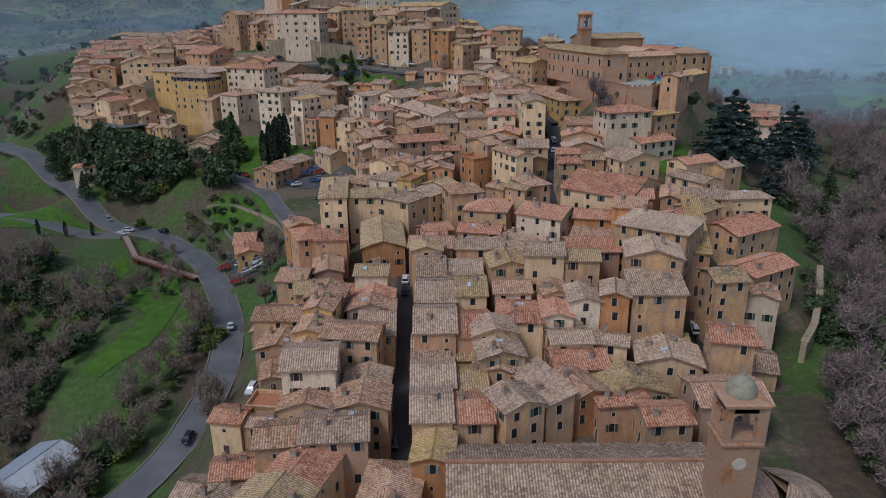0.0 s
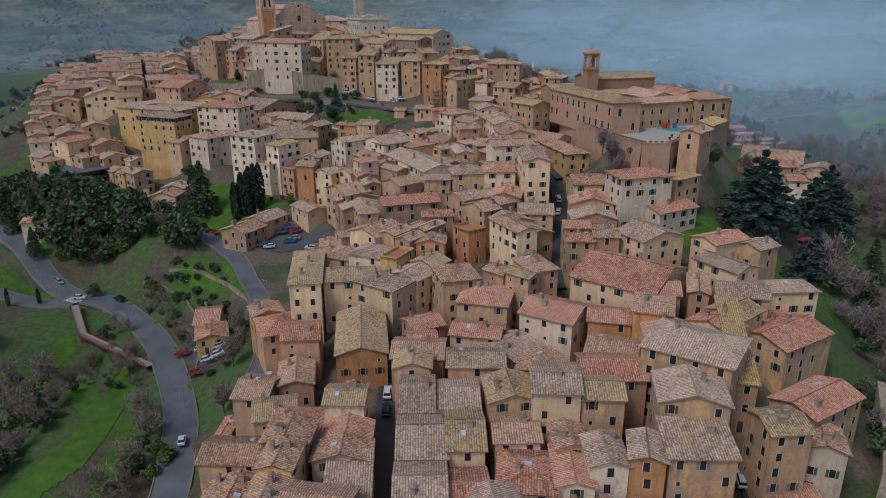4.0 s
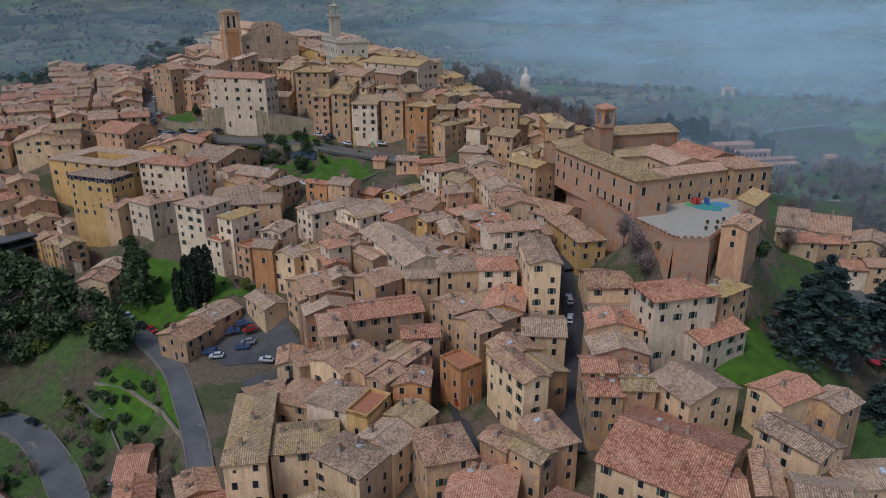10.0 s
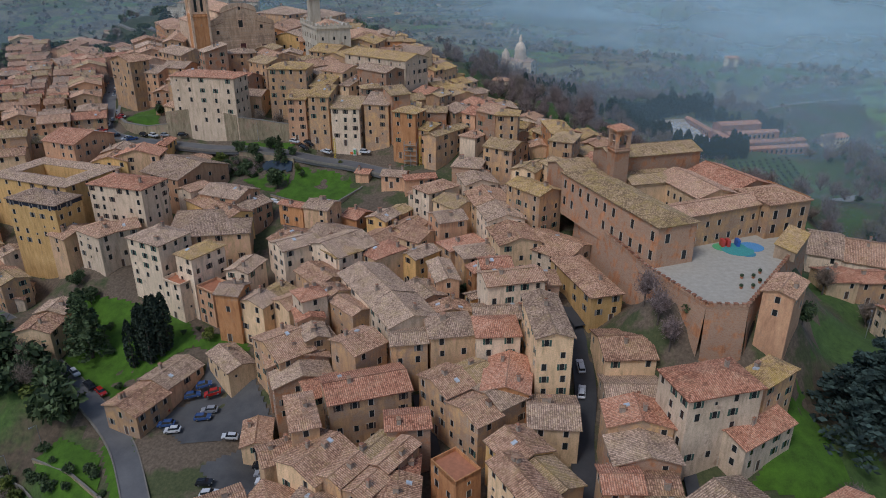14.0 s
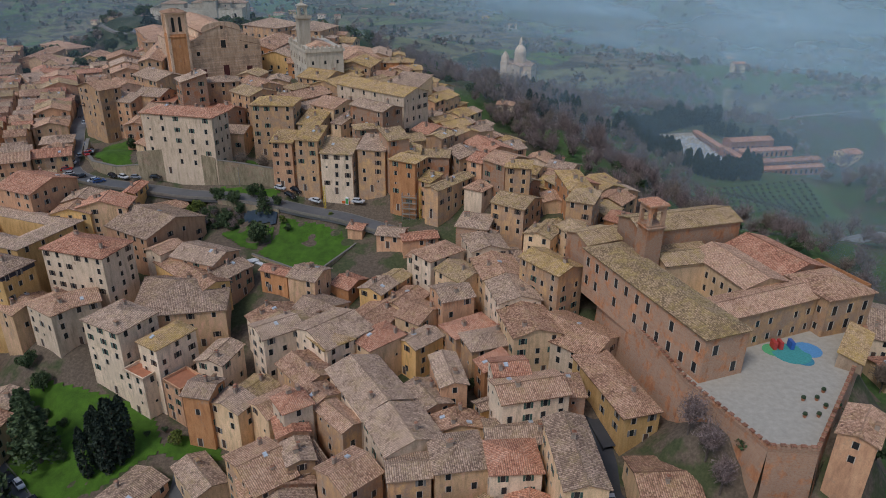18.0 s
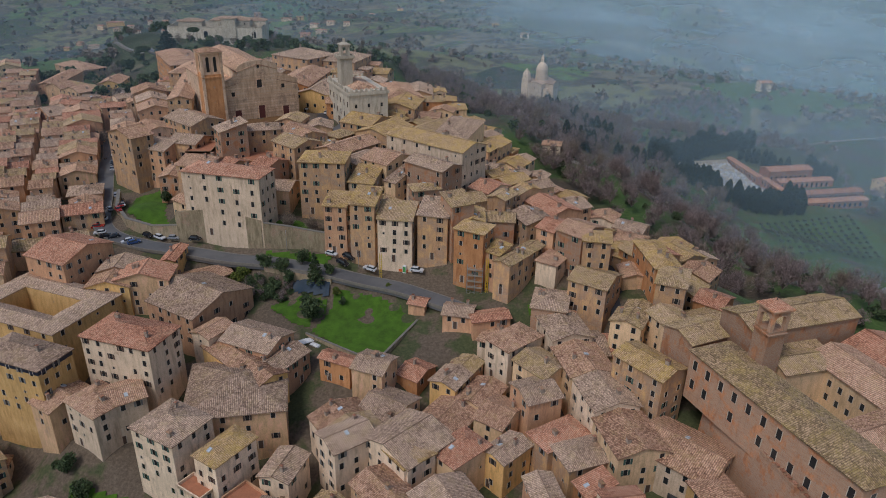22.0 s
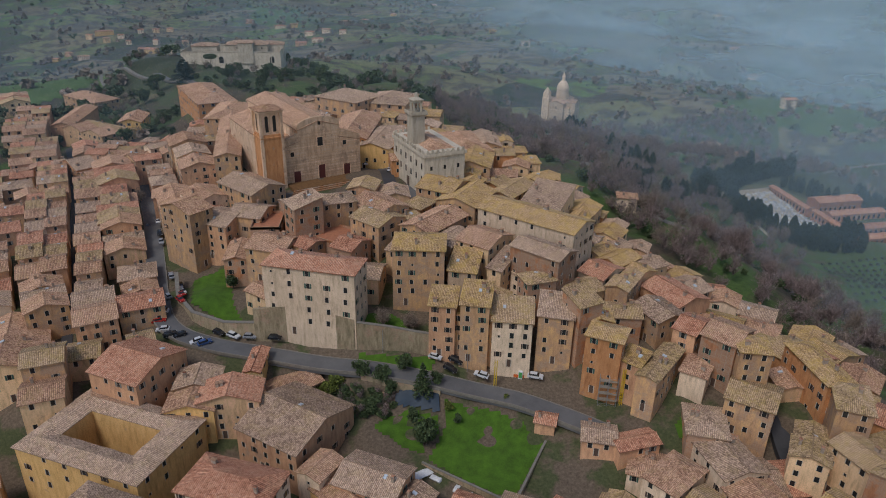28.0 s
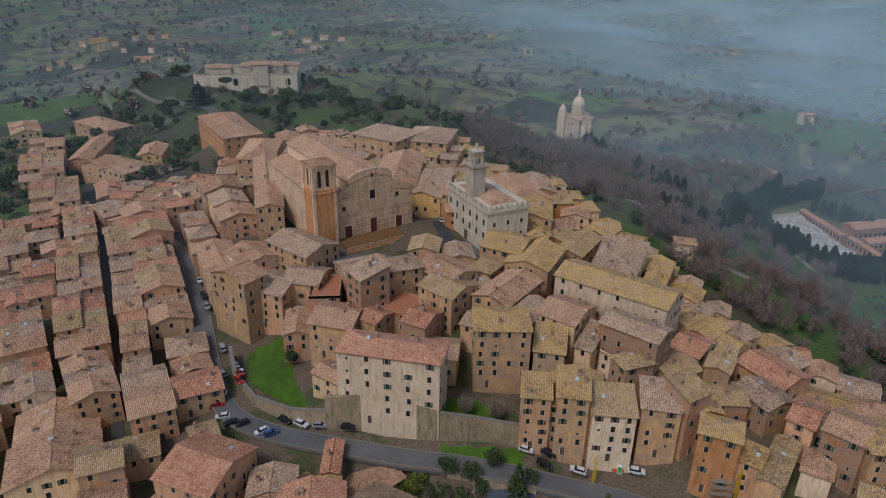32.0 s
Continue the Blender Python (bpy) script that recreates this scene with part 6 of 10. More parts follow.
house(-186.5, 395.5, 38, 10.2, 9.4, 20, "x", "beige", "red", 1, 1)
house(-200.5, 397.5, 36.3, 8.9, 9.7, 19, "g", "beige", "brown", 1, 1)
house(69.5, 399.5, 42.2, 10.9, 10.1, -40, "x", "tan", "yellow", 1, 1)
house(10.5, 400.5, 52.6, 9.4, 9.1, -7, "g", "brick", "olive", 1, 1)
house(-145.5, 401.5, 41.8, 8.4, 9.7, 17, "g", "beige", "olive", 1, 1)
house(36.5, 401.5, 47.1, 7.5, 8.1, -63, "x", "white", "brown", 1, 1)
house(-129.5, 402.5, 44.5, 6.8, 8.4, 25, "g", "pink", "olive", 1, 1)
house(55.5, 404.5, 43.2, 11.6, 10.4, -35, "h", "beige", "brown", 1, 1)
house(-192.5, 404.5, 40.2, 9.7, 12, 18, "g", "tan", "grey", 1, 1)
house(-203.5, 405.5, 37.9, 7.9, 7.3, 29, "h", "brick", "grey", 1, 1)
house(-0.5, 410.5, 55.3, 9.7, 11.7, -67, "x", "beige", "olive", 1, 1)
house(-205.5, 413.5, 40.1, 11.9, 9.2, 28, "x", "pink", "brown", 1, 1)
house(59.5, 413.5, 43.7, 10.6, 9.3, -35, "g", "pink", "grey", 1, 1)
house(-193.5, 414.5, 42.4, 11.2, 9.1, 30, "g", "tan", "red", 1, 1)
house(51.5, 420.5, 44.7, 8.9, 9.3, -31, "x", "white", "brown", 1, 1)
house(38.5, 421.5, 49.1, 11.7, 10.4, -64, "x", "pink", "grey", 1, 1)
house(-199.5, 421.5, 43.1, 6.6, 8, 28, "g", "beige", "grey", 1, 1)
house(-211.5, 422.5, 40.7, 8.1, 9, 28, "h", "tan", "olive", 1, 1)
house(22.5, 422.5, 54.8, 6.6, 7.4, -65, "g", "beige", "yellow", 1, 1)
house(-65.5, 423.5, 55.2, 10.6, 11.1, -12, "g", "beige", "grey", 1, 1)
house(-82.5, 425.5, 55.4, 9.1, 9.7, -42, "g", "pink", "brown", 1, 1)
house(-191.5, 425.5, 41.9, 8.8, 9.1, 27, "g", "beige", "grey", 1, 1)
house(-182.5, 426.5, 44.4, 8.8, 10.8, 28, "x", "white", "grey", 1, 1)
house(-203.5, 429.5, 43.2, 8.6, 10.9, 28, "x", "pink", "brown", 1, 1)
house(17.5, 429.5, 55.7, 8.7, 11.7, -53, "x", "orange", "yellow", 1, 1)
house(27.5, 429.5, 53.8, 8.7, 9.1, -64, "x", "beige", "grey", 1, 1)
house(-52.5, 431.5, 59.5, 9.5, 9.9, -32, "g", "beige", "grey", 1, 1)
house(41.5, 431.5, 48.2, 7.1, 9.1, -64, "g", "beige", "yellow", 1, 1)
house(-214.5, 431.5, 41.5, 9.4, 8.2, 28, "x", "beige", "brown", 1, 1)
house(-70.5, 432.5, 60.7, 8.1, 10.8, -33, "g", "brick", "red", 1, 1)
house(-140.5, 435.5, 43.8, 8.8, 10.6, -67, "g", "pink", "brown", 1, 1)
house(-84.5, 435.5, 59.7, 7, 8.5, -40, "g", "tan", "red", 1, 1)
house(12.5, 435.5, 56.2, 7.1, 9, -55, "x", "tan", "yellow", 1, 1)
house(34.5, 438.5, 48, 10.5, 10.5, -64, "g", "orange", "brown", 1, 1)
house(-216.5, 441.5, 43.6, 9.1, 11, 29, "g", "pink", "red", 1, 1)
house(-0.5, 442.5, 61, 6.8, 7.8, -33, "g", "white", "brown", 1, 1)
house(9.5, 444.5, 55.6, 10.9, 11.3, -28, "g", "cream", "grey", 1, 1)
house(-144.5, 445.5, 45, 11.6, 11.8, -71, "h", "beige", "grey", 1, 1)
house(21.5, 445.5, 51.8, 9.3, 12.1, -27, "x", "orange", "grey", 1, 1)
house(-6.5, 446.5, 59.9, 6.8, 7.9, -34, "g", "beige", "olive", 1, 1)
house(-52.5, 448.5, 63.2, 6.7, 8.7, -42, "x", "tan", "olive", 1, 1)
house(31.5, 450.5, 49.9, 7.4, 8.3, -28, "x", "beige", "grey", 1, 1)
house(-221.5, 455.5, 43.2, 8.2, 11.6, 24, "g", "tan", "brown", 1, 1)
house(21.5, 456.5, 53.2, 11.4, 10.8, -35, "x", "cream", "yellow", 1, 1)
house(10.5, 456.5, 59.3, 7, 8.8, -31, "x", "pink", "yellow", 1, 1)
house(-16.5, 458.5, 60.8, 10.5, 10.5, -30, "g", "beige", "grey", 1, 1)
house(-47.5, 459.5, 64.1, 8.5, 10.3, -38, "h", "orange", "olive", 1, 1)
house(26.5, 465.5, 51.9, 8.9, 9.4, -33, "x", "beige", "grey", 1, 1)
house(-224.5, 466.5, 41.9, 9.4, 11, 27, "g", "brick", "olive", 1, 1)
house(14.5, 467.5, 58.3, 10.9, 12.9, -32, "x", "beige", "yellow", 1, 1)
house(-56.5, 467.5, 65.4, 11.3, 10.3, -86, "g", "beige", "grey", 1, 1)
house(-67.5, 469.5, 67.5, 9.9, 11, -11, "x", "pink", "olive", 1, 1)
house(-122.5, 469.5, 57.2, 6.4, 9, -55, "g", "cream", "red", 1, 1)
house(-234.5, 473.5, 40, 8.2, 11.8, 29, "g", "tan", "red", 1, 1)
house(-217.5, 473.5, 43, 8.6, 10.7, 28, "x", "orange", "red", 1, 1)
house(21.5, 474.5, 53.6, 8.1, 7.5, -30, "h", "orange", "yellow", 1, 1)
house(-210.5, 477.5, 45.1, 6.5, 7.5, 24, "x", "beige", "red", 1, 1)
house(13.5, 480.5, 57.5, 10.9, 9.8, -28, "x", "pink", "grey", 1, 1)
house(-26.5, 481.5, 64.4, 8.4, 9.2, -32, "x", "tan", "yellow", 1, 1)
house(-224.5, 482.5, 43.3, 12, 9.7, 27, "h", "tan", "grey", 1, 1)
house(-236.5, 482.5, 38.4, 7.8, 7.9, 28, "x", "pink", "red", 1, 1)
house(-205.5, 483.5, 45.8, 8.3, 11.5, 26, "g", "pink", "red", 1, 1)
house(3.5, 483.5, 60, 10.6, 9.4, -33, "x", "tan", "grey", 1, 1)
house(-215.5, 484.5, 43.9, 6.9, 8, 24, "g", "cream", "red", 1, 1)
house(-120.5, 488.5, 58.7, 7.2, 8.7, -52, "g", "cream", "brown", 1, 1)
house(-15.5, 489.5, 61.3, 8.3, 10.8, -36, "x", "orange", "olive", 1, 1)
house(-241.5, 490.5, 38.2, 9.2, 9.9, 28, "g", "beige", "brown", 1, 1)
house(-26.5, 490.5, 64.8, 7, 8.6, -102, "g", "beige", "yellow", 1, 1)
house(-231.5, 492.5, 41.5, 9.8, 12.4, 29, "g", "orange", "red", 1, 1)
house(14.5, 493.5, 56.8, 9.2, 11.9, -38, "g", "white", "yellow", 1, 1)
house(-221.5, 493.5, 43.9, 9.2, 10.5, 29, "h", "white", "grey", 1, 1)
house(2.5, 497.5, 59.4, 12, 10.2, -39, "x", "cream", "yellow", 1, 1)
house(-211.5, 497.5, 47, 10.6, 9.4, 20, "g", "tan", "red", 1, 1)
house(-11.5, 498.5, 62.1, 9.6, 10.9, -100, "x", "brick", "brown", 1, 1)
house(-245.5, 499.5, 41.6, 7.2, 7.3, 24, "h", "tan", "red", 1, 1)
house(-151.5, 505.5, 51.6, 10.1, 9.9, -73, "h", "pink", "brown", 1, 1)
house(-213.5, 506.5, 44.8, 9.7, 9.5, 19, "g", "cream", "brown", 1, 1)
house(-53.5, 506.5, 66.6, 9.6, 9.6, -81, "x", "orange", "brown", 1, 1)
house(-4.5, 508.5, 62.2, 8.3, 10.8, -105, "g", "cream", "brown", 1, 1)
house(9.5, 508.5, 56.8, 8.9, 9.8, -102, "g", "tan", "yellow", 1, 1)
house(-38.5, 510.5, 66.4, 8.1, 11, -105, "g", "pink", "yellow", 1, 1)
house(-54.5, 514.5, 66.1, 6.5, 7.9, -86, "x", "orange", "yellow", 1, 1)
house(-155.5, 516.5, 53.4, 11.8, 9.9, -67, "h", "pink", "grey", 1, 1)
house(2.5, 518.5, 61.5, 8.2, 11.4, 2, "h", "cream", "yellow", 1, 1)
house(-9.5, 518.5, 64.8, 9.2, 10, 2, "g", "orange", "olive", 1, 1)
house(-42.5, 520.5, 64.5, 9.4, 10.6, -81, "x", "tan", "olive", 1, 1)
house(-214.5, 520.5, 45.7, 10.6, 9.3, 27, "x", "tan", "brown", 1, 1)
house(-203.5, 521.5, 46.5, 7.4, 9, -65, "g", "tan", "brown", 1, 1)
house(-51.5, 524.5, 66.5, 9.2, 9.9, -11, "g", "beige", "brown", 1, 1)
house(-3.5, 527.5, 63.3, 11.9, 9.6, -2, "h", "tan", "yellow", 1, 1)
house(-159.5, 527.5, 53.4, 7.6, 8.5, -71, "x", "brick", "brown", 1, 1)
house(-41.5, 529.5, 64, 9.3, 8.9, -78, "x", "beige", "grey", 1, 1)
house(-194.5, 530.5, 49.2, 7, 8.2, -71, "x", "white", "brown", 1, 1)
house(-225.5, 532.5, 45.9, 11.9, 11.5, 28, "h", "tan", "grey", 1, 1)
house(-163.5, 535.5, 52.3, 11.3, 9.2, -67, "x", "brick", "grey", 1, 1)
house(-46.5, 539.5, 63.4, 8.2, 12.2, -18, "h", "beige", "yellow", 1, 1)
house(-5.5, 539.5, 64.6, 6.5, 9.4, 3, "x", "white", "yellow", 1, 1)
house(-230.5, 548.5, 45.3, 9, 9.5, 21, "g", "beige", "red", 1, 1)
house(-24.5, 549.5, 63, 9.2, 9.2, 3, "h", "beige", "olive", 1, 1)
house(-12.5, 549.5, 62.6, 8, 9.9, -1, "g", "tan", "grey", 1, 1)
house(-172.5, 549.5, 53.3, 8.8, 11.2, -66, "x", "pink", "red", 1, 1)
house(-57.5, 550.5, 66.4, 10.5, 11.4, -81, "x", "tan", "grey", 1, 1)
house(-46.5, 551.5, 62.9, 8.2, 9.7, -10, "x", "pink", "yellow", 1, 1)
house(-37.5, 551.5, 62.3, 9.1, 12, -75, "x", "beige", "brown", 1, 1)
house(-237.5, 556.5, 44, 10.7, 9.1, 25, "g", "tan", "brown", 1, 1)
house(-144.5, 557.5, 60.1, 6.7, 8.6, 10, "h", "brick", "olive", 1, 1)
house(-163.5, 558.5, 54, 10.1, 9.7, -66, "g", "white", "brown", 1, 1)
house(-179.5, 558.5, 51.1, 10, 9.1, -50, "x", "cream", "brown", 1, 1)
house(-18.5, 559.5, 59.9, 11.7, 9.3, 3, "h", "white", "yellow", 1, 1)
house(-229.5, 561.5, 44.9, 6.7, 7.7, 21, "x", "brick", "brown", 1, 1)
house(-35.5, 562.5, 60.7, 10.6, 11.5, 4, "x", "tan", "yellow", 1, 1)
house(-59.5, 562.5, 64.1, 8, 12.5, -6, "g", "cream", "olive", 1, 1)
house(-47.5, 564.5, 61.7, 10.8, 11.4, -8, "g", "orange", "grey", 1, 1)
house(-172.5, 564.5, 54.5, 8.1, 9.5, -50, "x", "white", "grey", 1, 1)
house(-148.5, 566.5, 56.5, 8.1, 10, 11, "g", "white", "olive", 1, 1)
house(-184.5, 567.5, 49.7, 8.3, 11.2, -5, "h", "tan", "brown", 1, 1)
house(-22.5, 567.5, 58.9, 6.9, 7.5, 1, "h", "white", "yellow", 1, 1)
house(-160.5, 569.5, 52.7, 10, 11, -4, "h", "white", "brown", 1, 1)
house(-85.5, 570.5, 64.2, 10.1, 12.7, -35, "x", "white", "olive", 1, 1)
house(-39.5, 574.5, 62.2, 11.7, 11.1, -14, "x", "tan", "grey", 1, 1)
house(-69.5, 574.5, 67.1, 9.9, 10.5, -39, "x", "orange", "brown", 1, 1)
house(-175.5, 575.5, 49.7, 9.5, 12.2, -3, "g", "cream", "grey", 1, 1)
house(-49.5, 575.5, 65.7, 8.2, 9.5, -17, "g", "tan", "grey", 1, 1)
house(-26.5, 576.5, 59.6, 11.4, 9.9, -19, "g", "pink", "olive", 1, 1)
house(-59.5, 576.5, 67.1, 9.5, 11.1, -17, "h", "cream", "yellow", 1, 1)
house(-103.5, 577.5, 62, 10.1, 9.1, -37, "h", "beige", "brown", 1, 1)
house(-156.5, 577.5, 54.6, 8.8, 7.7, -2, "g", "brick", "grey", 1, 1)
house(-183.5, 577.5, 49.1, 6.8, 8.5, -4, "g", "tan", "olive", 1, 1)
house(-90.5, 577.5, 66.1, 6.7, 7.7, -39, "g", "tan", "grey", 1, 1)
house(-114.5, 578.5, 61, 11.1, 10, -3, "h", "beige", "red", 1, 1)
house(-164.5, 578.5, 52.2, 6.7, 7.5, -3, "x", "beige", "red", 1, 1)
house(-126.5, 579.5, 60.9, 9.1, 10.1, 3, "g", "tan", "brown", 1, 1)
house(-214.5, 580.5, 46.5, 11.2, 10, -69, "g", "tan", "brown", 1, 1)
house(-95.5, 583.5, 65.6, 8.3, 9.9, -32, "g", "orange", "grey", 1, 1)
house(-45.5, 584.5, 67.1, 6.5, 7.4, -21, "h", "pink", "grey", 1, 1)
house(-158.5, 587.5, 55.8, 8.4, 10.8, 2, "g", "tan", "grey", 1, 1)
house(-169.5, 587.5, 49.6, 9.9, 11, -3, "g", "cream", "brown", 1, 1)
house(-181.5, 587.5, 47.5, 10.6, 10.3, -8, "x", "beige", "brown", 1, 1)
house(-102.5, 587.5, 62.7, 8, 9.4, -38, "g", "brick", "brown", 1, 1)
house(-112.5, 588.5, 60.6, 10.5, 10.9, -2, "g", "beige", "grey", 1, 1)
house(-127.5, 589.5, 61.4, 10.2, 10.2, -5, "g", "beige", "red", 1, 1)
house(-36.5, 591.5, 64, 10.5, 12.9, -14, "g", "beige", "yellow", 1, 1)
house(-218.5, 592.5, 46.3, 11, 11.8, -62, "g", "cream", "red", 1, 1)
house(-174.5, 595.5, 49.3, 8.3, 10, -6, "h", "pink", "red", 1, 1)
house(-209.5, 595.5, 45.5, 6.4, 8.3, -7, "g", "beige", "grey", 1, 1)
house(-159.5, 596.5, 56.6, 8.2, 9.6, 105, "g", "cream", "red", 1, 1)
house(-186.5, 596.5, 48.3, 6.5, 7.4, -9, "h", "beige", "grey", 1, 1)
house(-99.5, 599.5, 65.4, 9.4, 9.1, -32, "g", "pink", "brown", 1, 1)
house(-40.5, 601.5, 66.5, 6.7, 8.2, -15, "g", "cream", "brown", 1, 1)
house(-109.5, 601.5, 63, 6.9, 7.8, -38, "x", "cream", "brown", 1, 1)
house(-129.5, 602.5, 60.9, 9.2, 11.7, 2, "x", "white", "grey", 1, 1)
house(-117.5, 603.5, 61, 9, 12.3, -2, "h", "cream", "red", 1, 1)
house(-93.5, 609.5, 64.3, 11.4, 10.3, -38, "g", "brick", "olive", 1, 1)
house(-105.5, 611.5, 63.4, 8.3, 12.6, -37, "h", "beige", "olive", 1, 1)
house(-74.5, 613.5, 66.5, 10.8, 12.5, -36, "x", "cream", "brown", 1, 1)
house(-122.5, 614.5, 64.4, 9.7, 9.3, -0, "g", "white", "brown", 1, 1)
house(-139.5, 616.5, 59.6, 8.5, 10, 107, "g", "cream", "grey", 1, 1)
house(-85.5, 617.5, 63.9, 8.4, 9.9, -36, "x", "tan", "brown", 1, 1)
house(-130.5, 617.5, 63.7, 6.6, 9.7, -1, "g", "pink", "brown", 1, 1)
house(-111.5, 619.5, 63.7, 8.2, 10.1, -1, "h", "pink", "brown", 1, 1)
house(-97.5, 620.5, 62.8, 10.6, 10.4, -36, "x", "tan", "grey", 1, 1)
house(-121.5, 622.5, 63.4, 6.7, 7.2, 2, "h", "orange", "brown", 1, 1)
house(-133.5, 626.5, 62.2, 9.7, 11.8, 109, "g", "cream", "brown", 1, 1)
house(-106.5, 627.5, 63.4, 9, 8.1, -39, "x", "beige", "grey", 1, 1)
house(-114.5, 630.5, 62.7, 7.4, 7.6, -3, "h", "beige", "red", 1, 1)
house(-123.5, 631.5, 64.1, 9.2, 10.1, 109, "g", "orange", "brown", 1, 1)


# ---- landmarks ----
STONE = plaster("travertine_blocks", ((0.5, 0.325, 0.2), (0.7, 0.475, 0.31), (0.8, 0.6, 0.43)), 0.3)
PALE = plaster("pale_travertine", ((0.38, 0.32, 0.24), (0.5, 0.43, 0.33), (0.6, 0.53, 0.42)), 0.05)
GRASS = plain("lawn_grass", (0.055, 0.125, 0.008), 1.0, 0, 0.45, 0.35, 0.06)
GRAVEL = plain("pale_gravel", (0.42, 0.38, 0.31), 1.0, 0, 0.18, 0.8, 0.02)


def thing(name, label, category, m, group=""):
    ob = new(name)
    ob.matrix_world = m
    return tagged(ob, label, category, group)


def part(name, shape, mats, parent, label="", m=None):
    return child(name, shape.mesh(name, mats), parent, m, label)


def boxes(*bs):
    s = Shape()
    for b in bs:
        s.box(*b)
    return s


def arch_face(x, z, w, h, y=-0.06, mat=0, n=8, depth=0.25):
    """A round-headed opening, as a flat panel coloured dark for the shade within, with a rim, on the plane y = 0."""
    s = Shape()
    r = w / 2
    pts = [(x - r, y, z), (x + r, y, z)] + [(x + r * math.cos(math.pi * k / n), y, z + h - r + r * math.sin(math.pi * k / n)) for k in range(n + 1)]
    s.poly(pts, mat)
    rim = [(p[0] + (p[0] - x) * 0.14, p[2] + (0.1 * w if p[2] > z + h - r else 0)) for p in pts]
    for k in range(1, len(pts) - 1):
        a, b = pts[k], pts[k + 1]
        s.poly([(a[0], y - 0.06, a[2]), (b[0], y - 0.06, b[2]), (rim[k + 1][0], y - 0.06, rim[k + 1][1]), (rim[k][0], y - 0.06, rim[k][1])], 1)
    return s


def facade_windows(parent, m, length, zs, gap, me, skip=0.0):
    n = max(1, int(length / gap))
    for z in zs:
        for k in range(n):
            if rng.random() >= skip:
                child("window", me, parent, m @ pose((k + 0.5) / n * length - length / 2, 0, z))


def block(parent, w, d, z0, z, roof, wall, tile, m, over=0.5):
    """A wing of a larger building: its walls and its roof."""
    part("wall", wall_shape(w, d, z0, z, roof), [wall], parent, "", m)
    s, _ = roof_shape(w, d, z, roof, over)
    part("roof", s, [tile], parent, "", m)


def between(a, b, z=0.0):
    """The pose at the middle of a to b, x along it; and its length."""
    (x1, y1), (x2, y2) = a, b
    return pose((x1 + x2) / 2, (y1 + y2) / 2, z, 0, 0, math.degrees(math.atan2(y2 - y1, x2 - x1))), math.hypot(x2 - x1, y2 - y1)


BIGWIN = window_mesh(1.3, 2.4, 0).mesh("window", [FRAME, GLASS, SHUTTERS[0]])
OLDWIN = window_mesh(1.0, 1.6, 0).mesh("window", [FRAME, GLASS, SHUTTERS[0]])


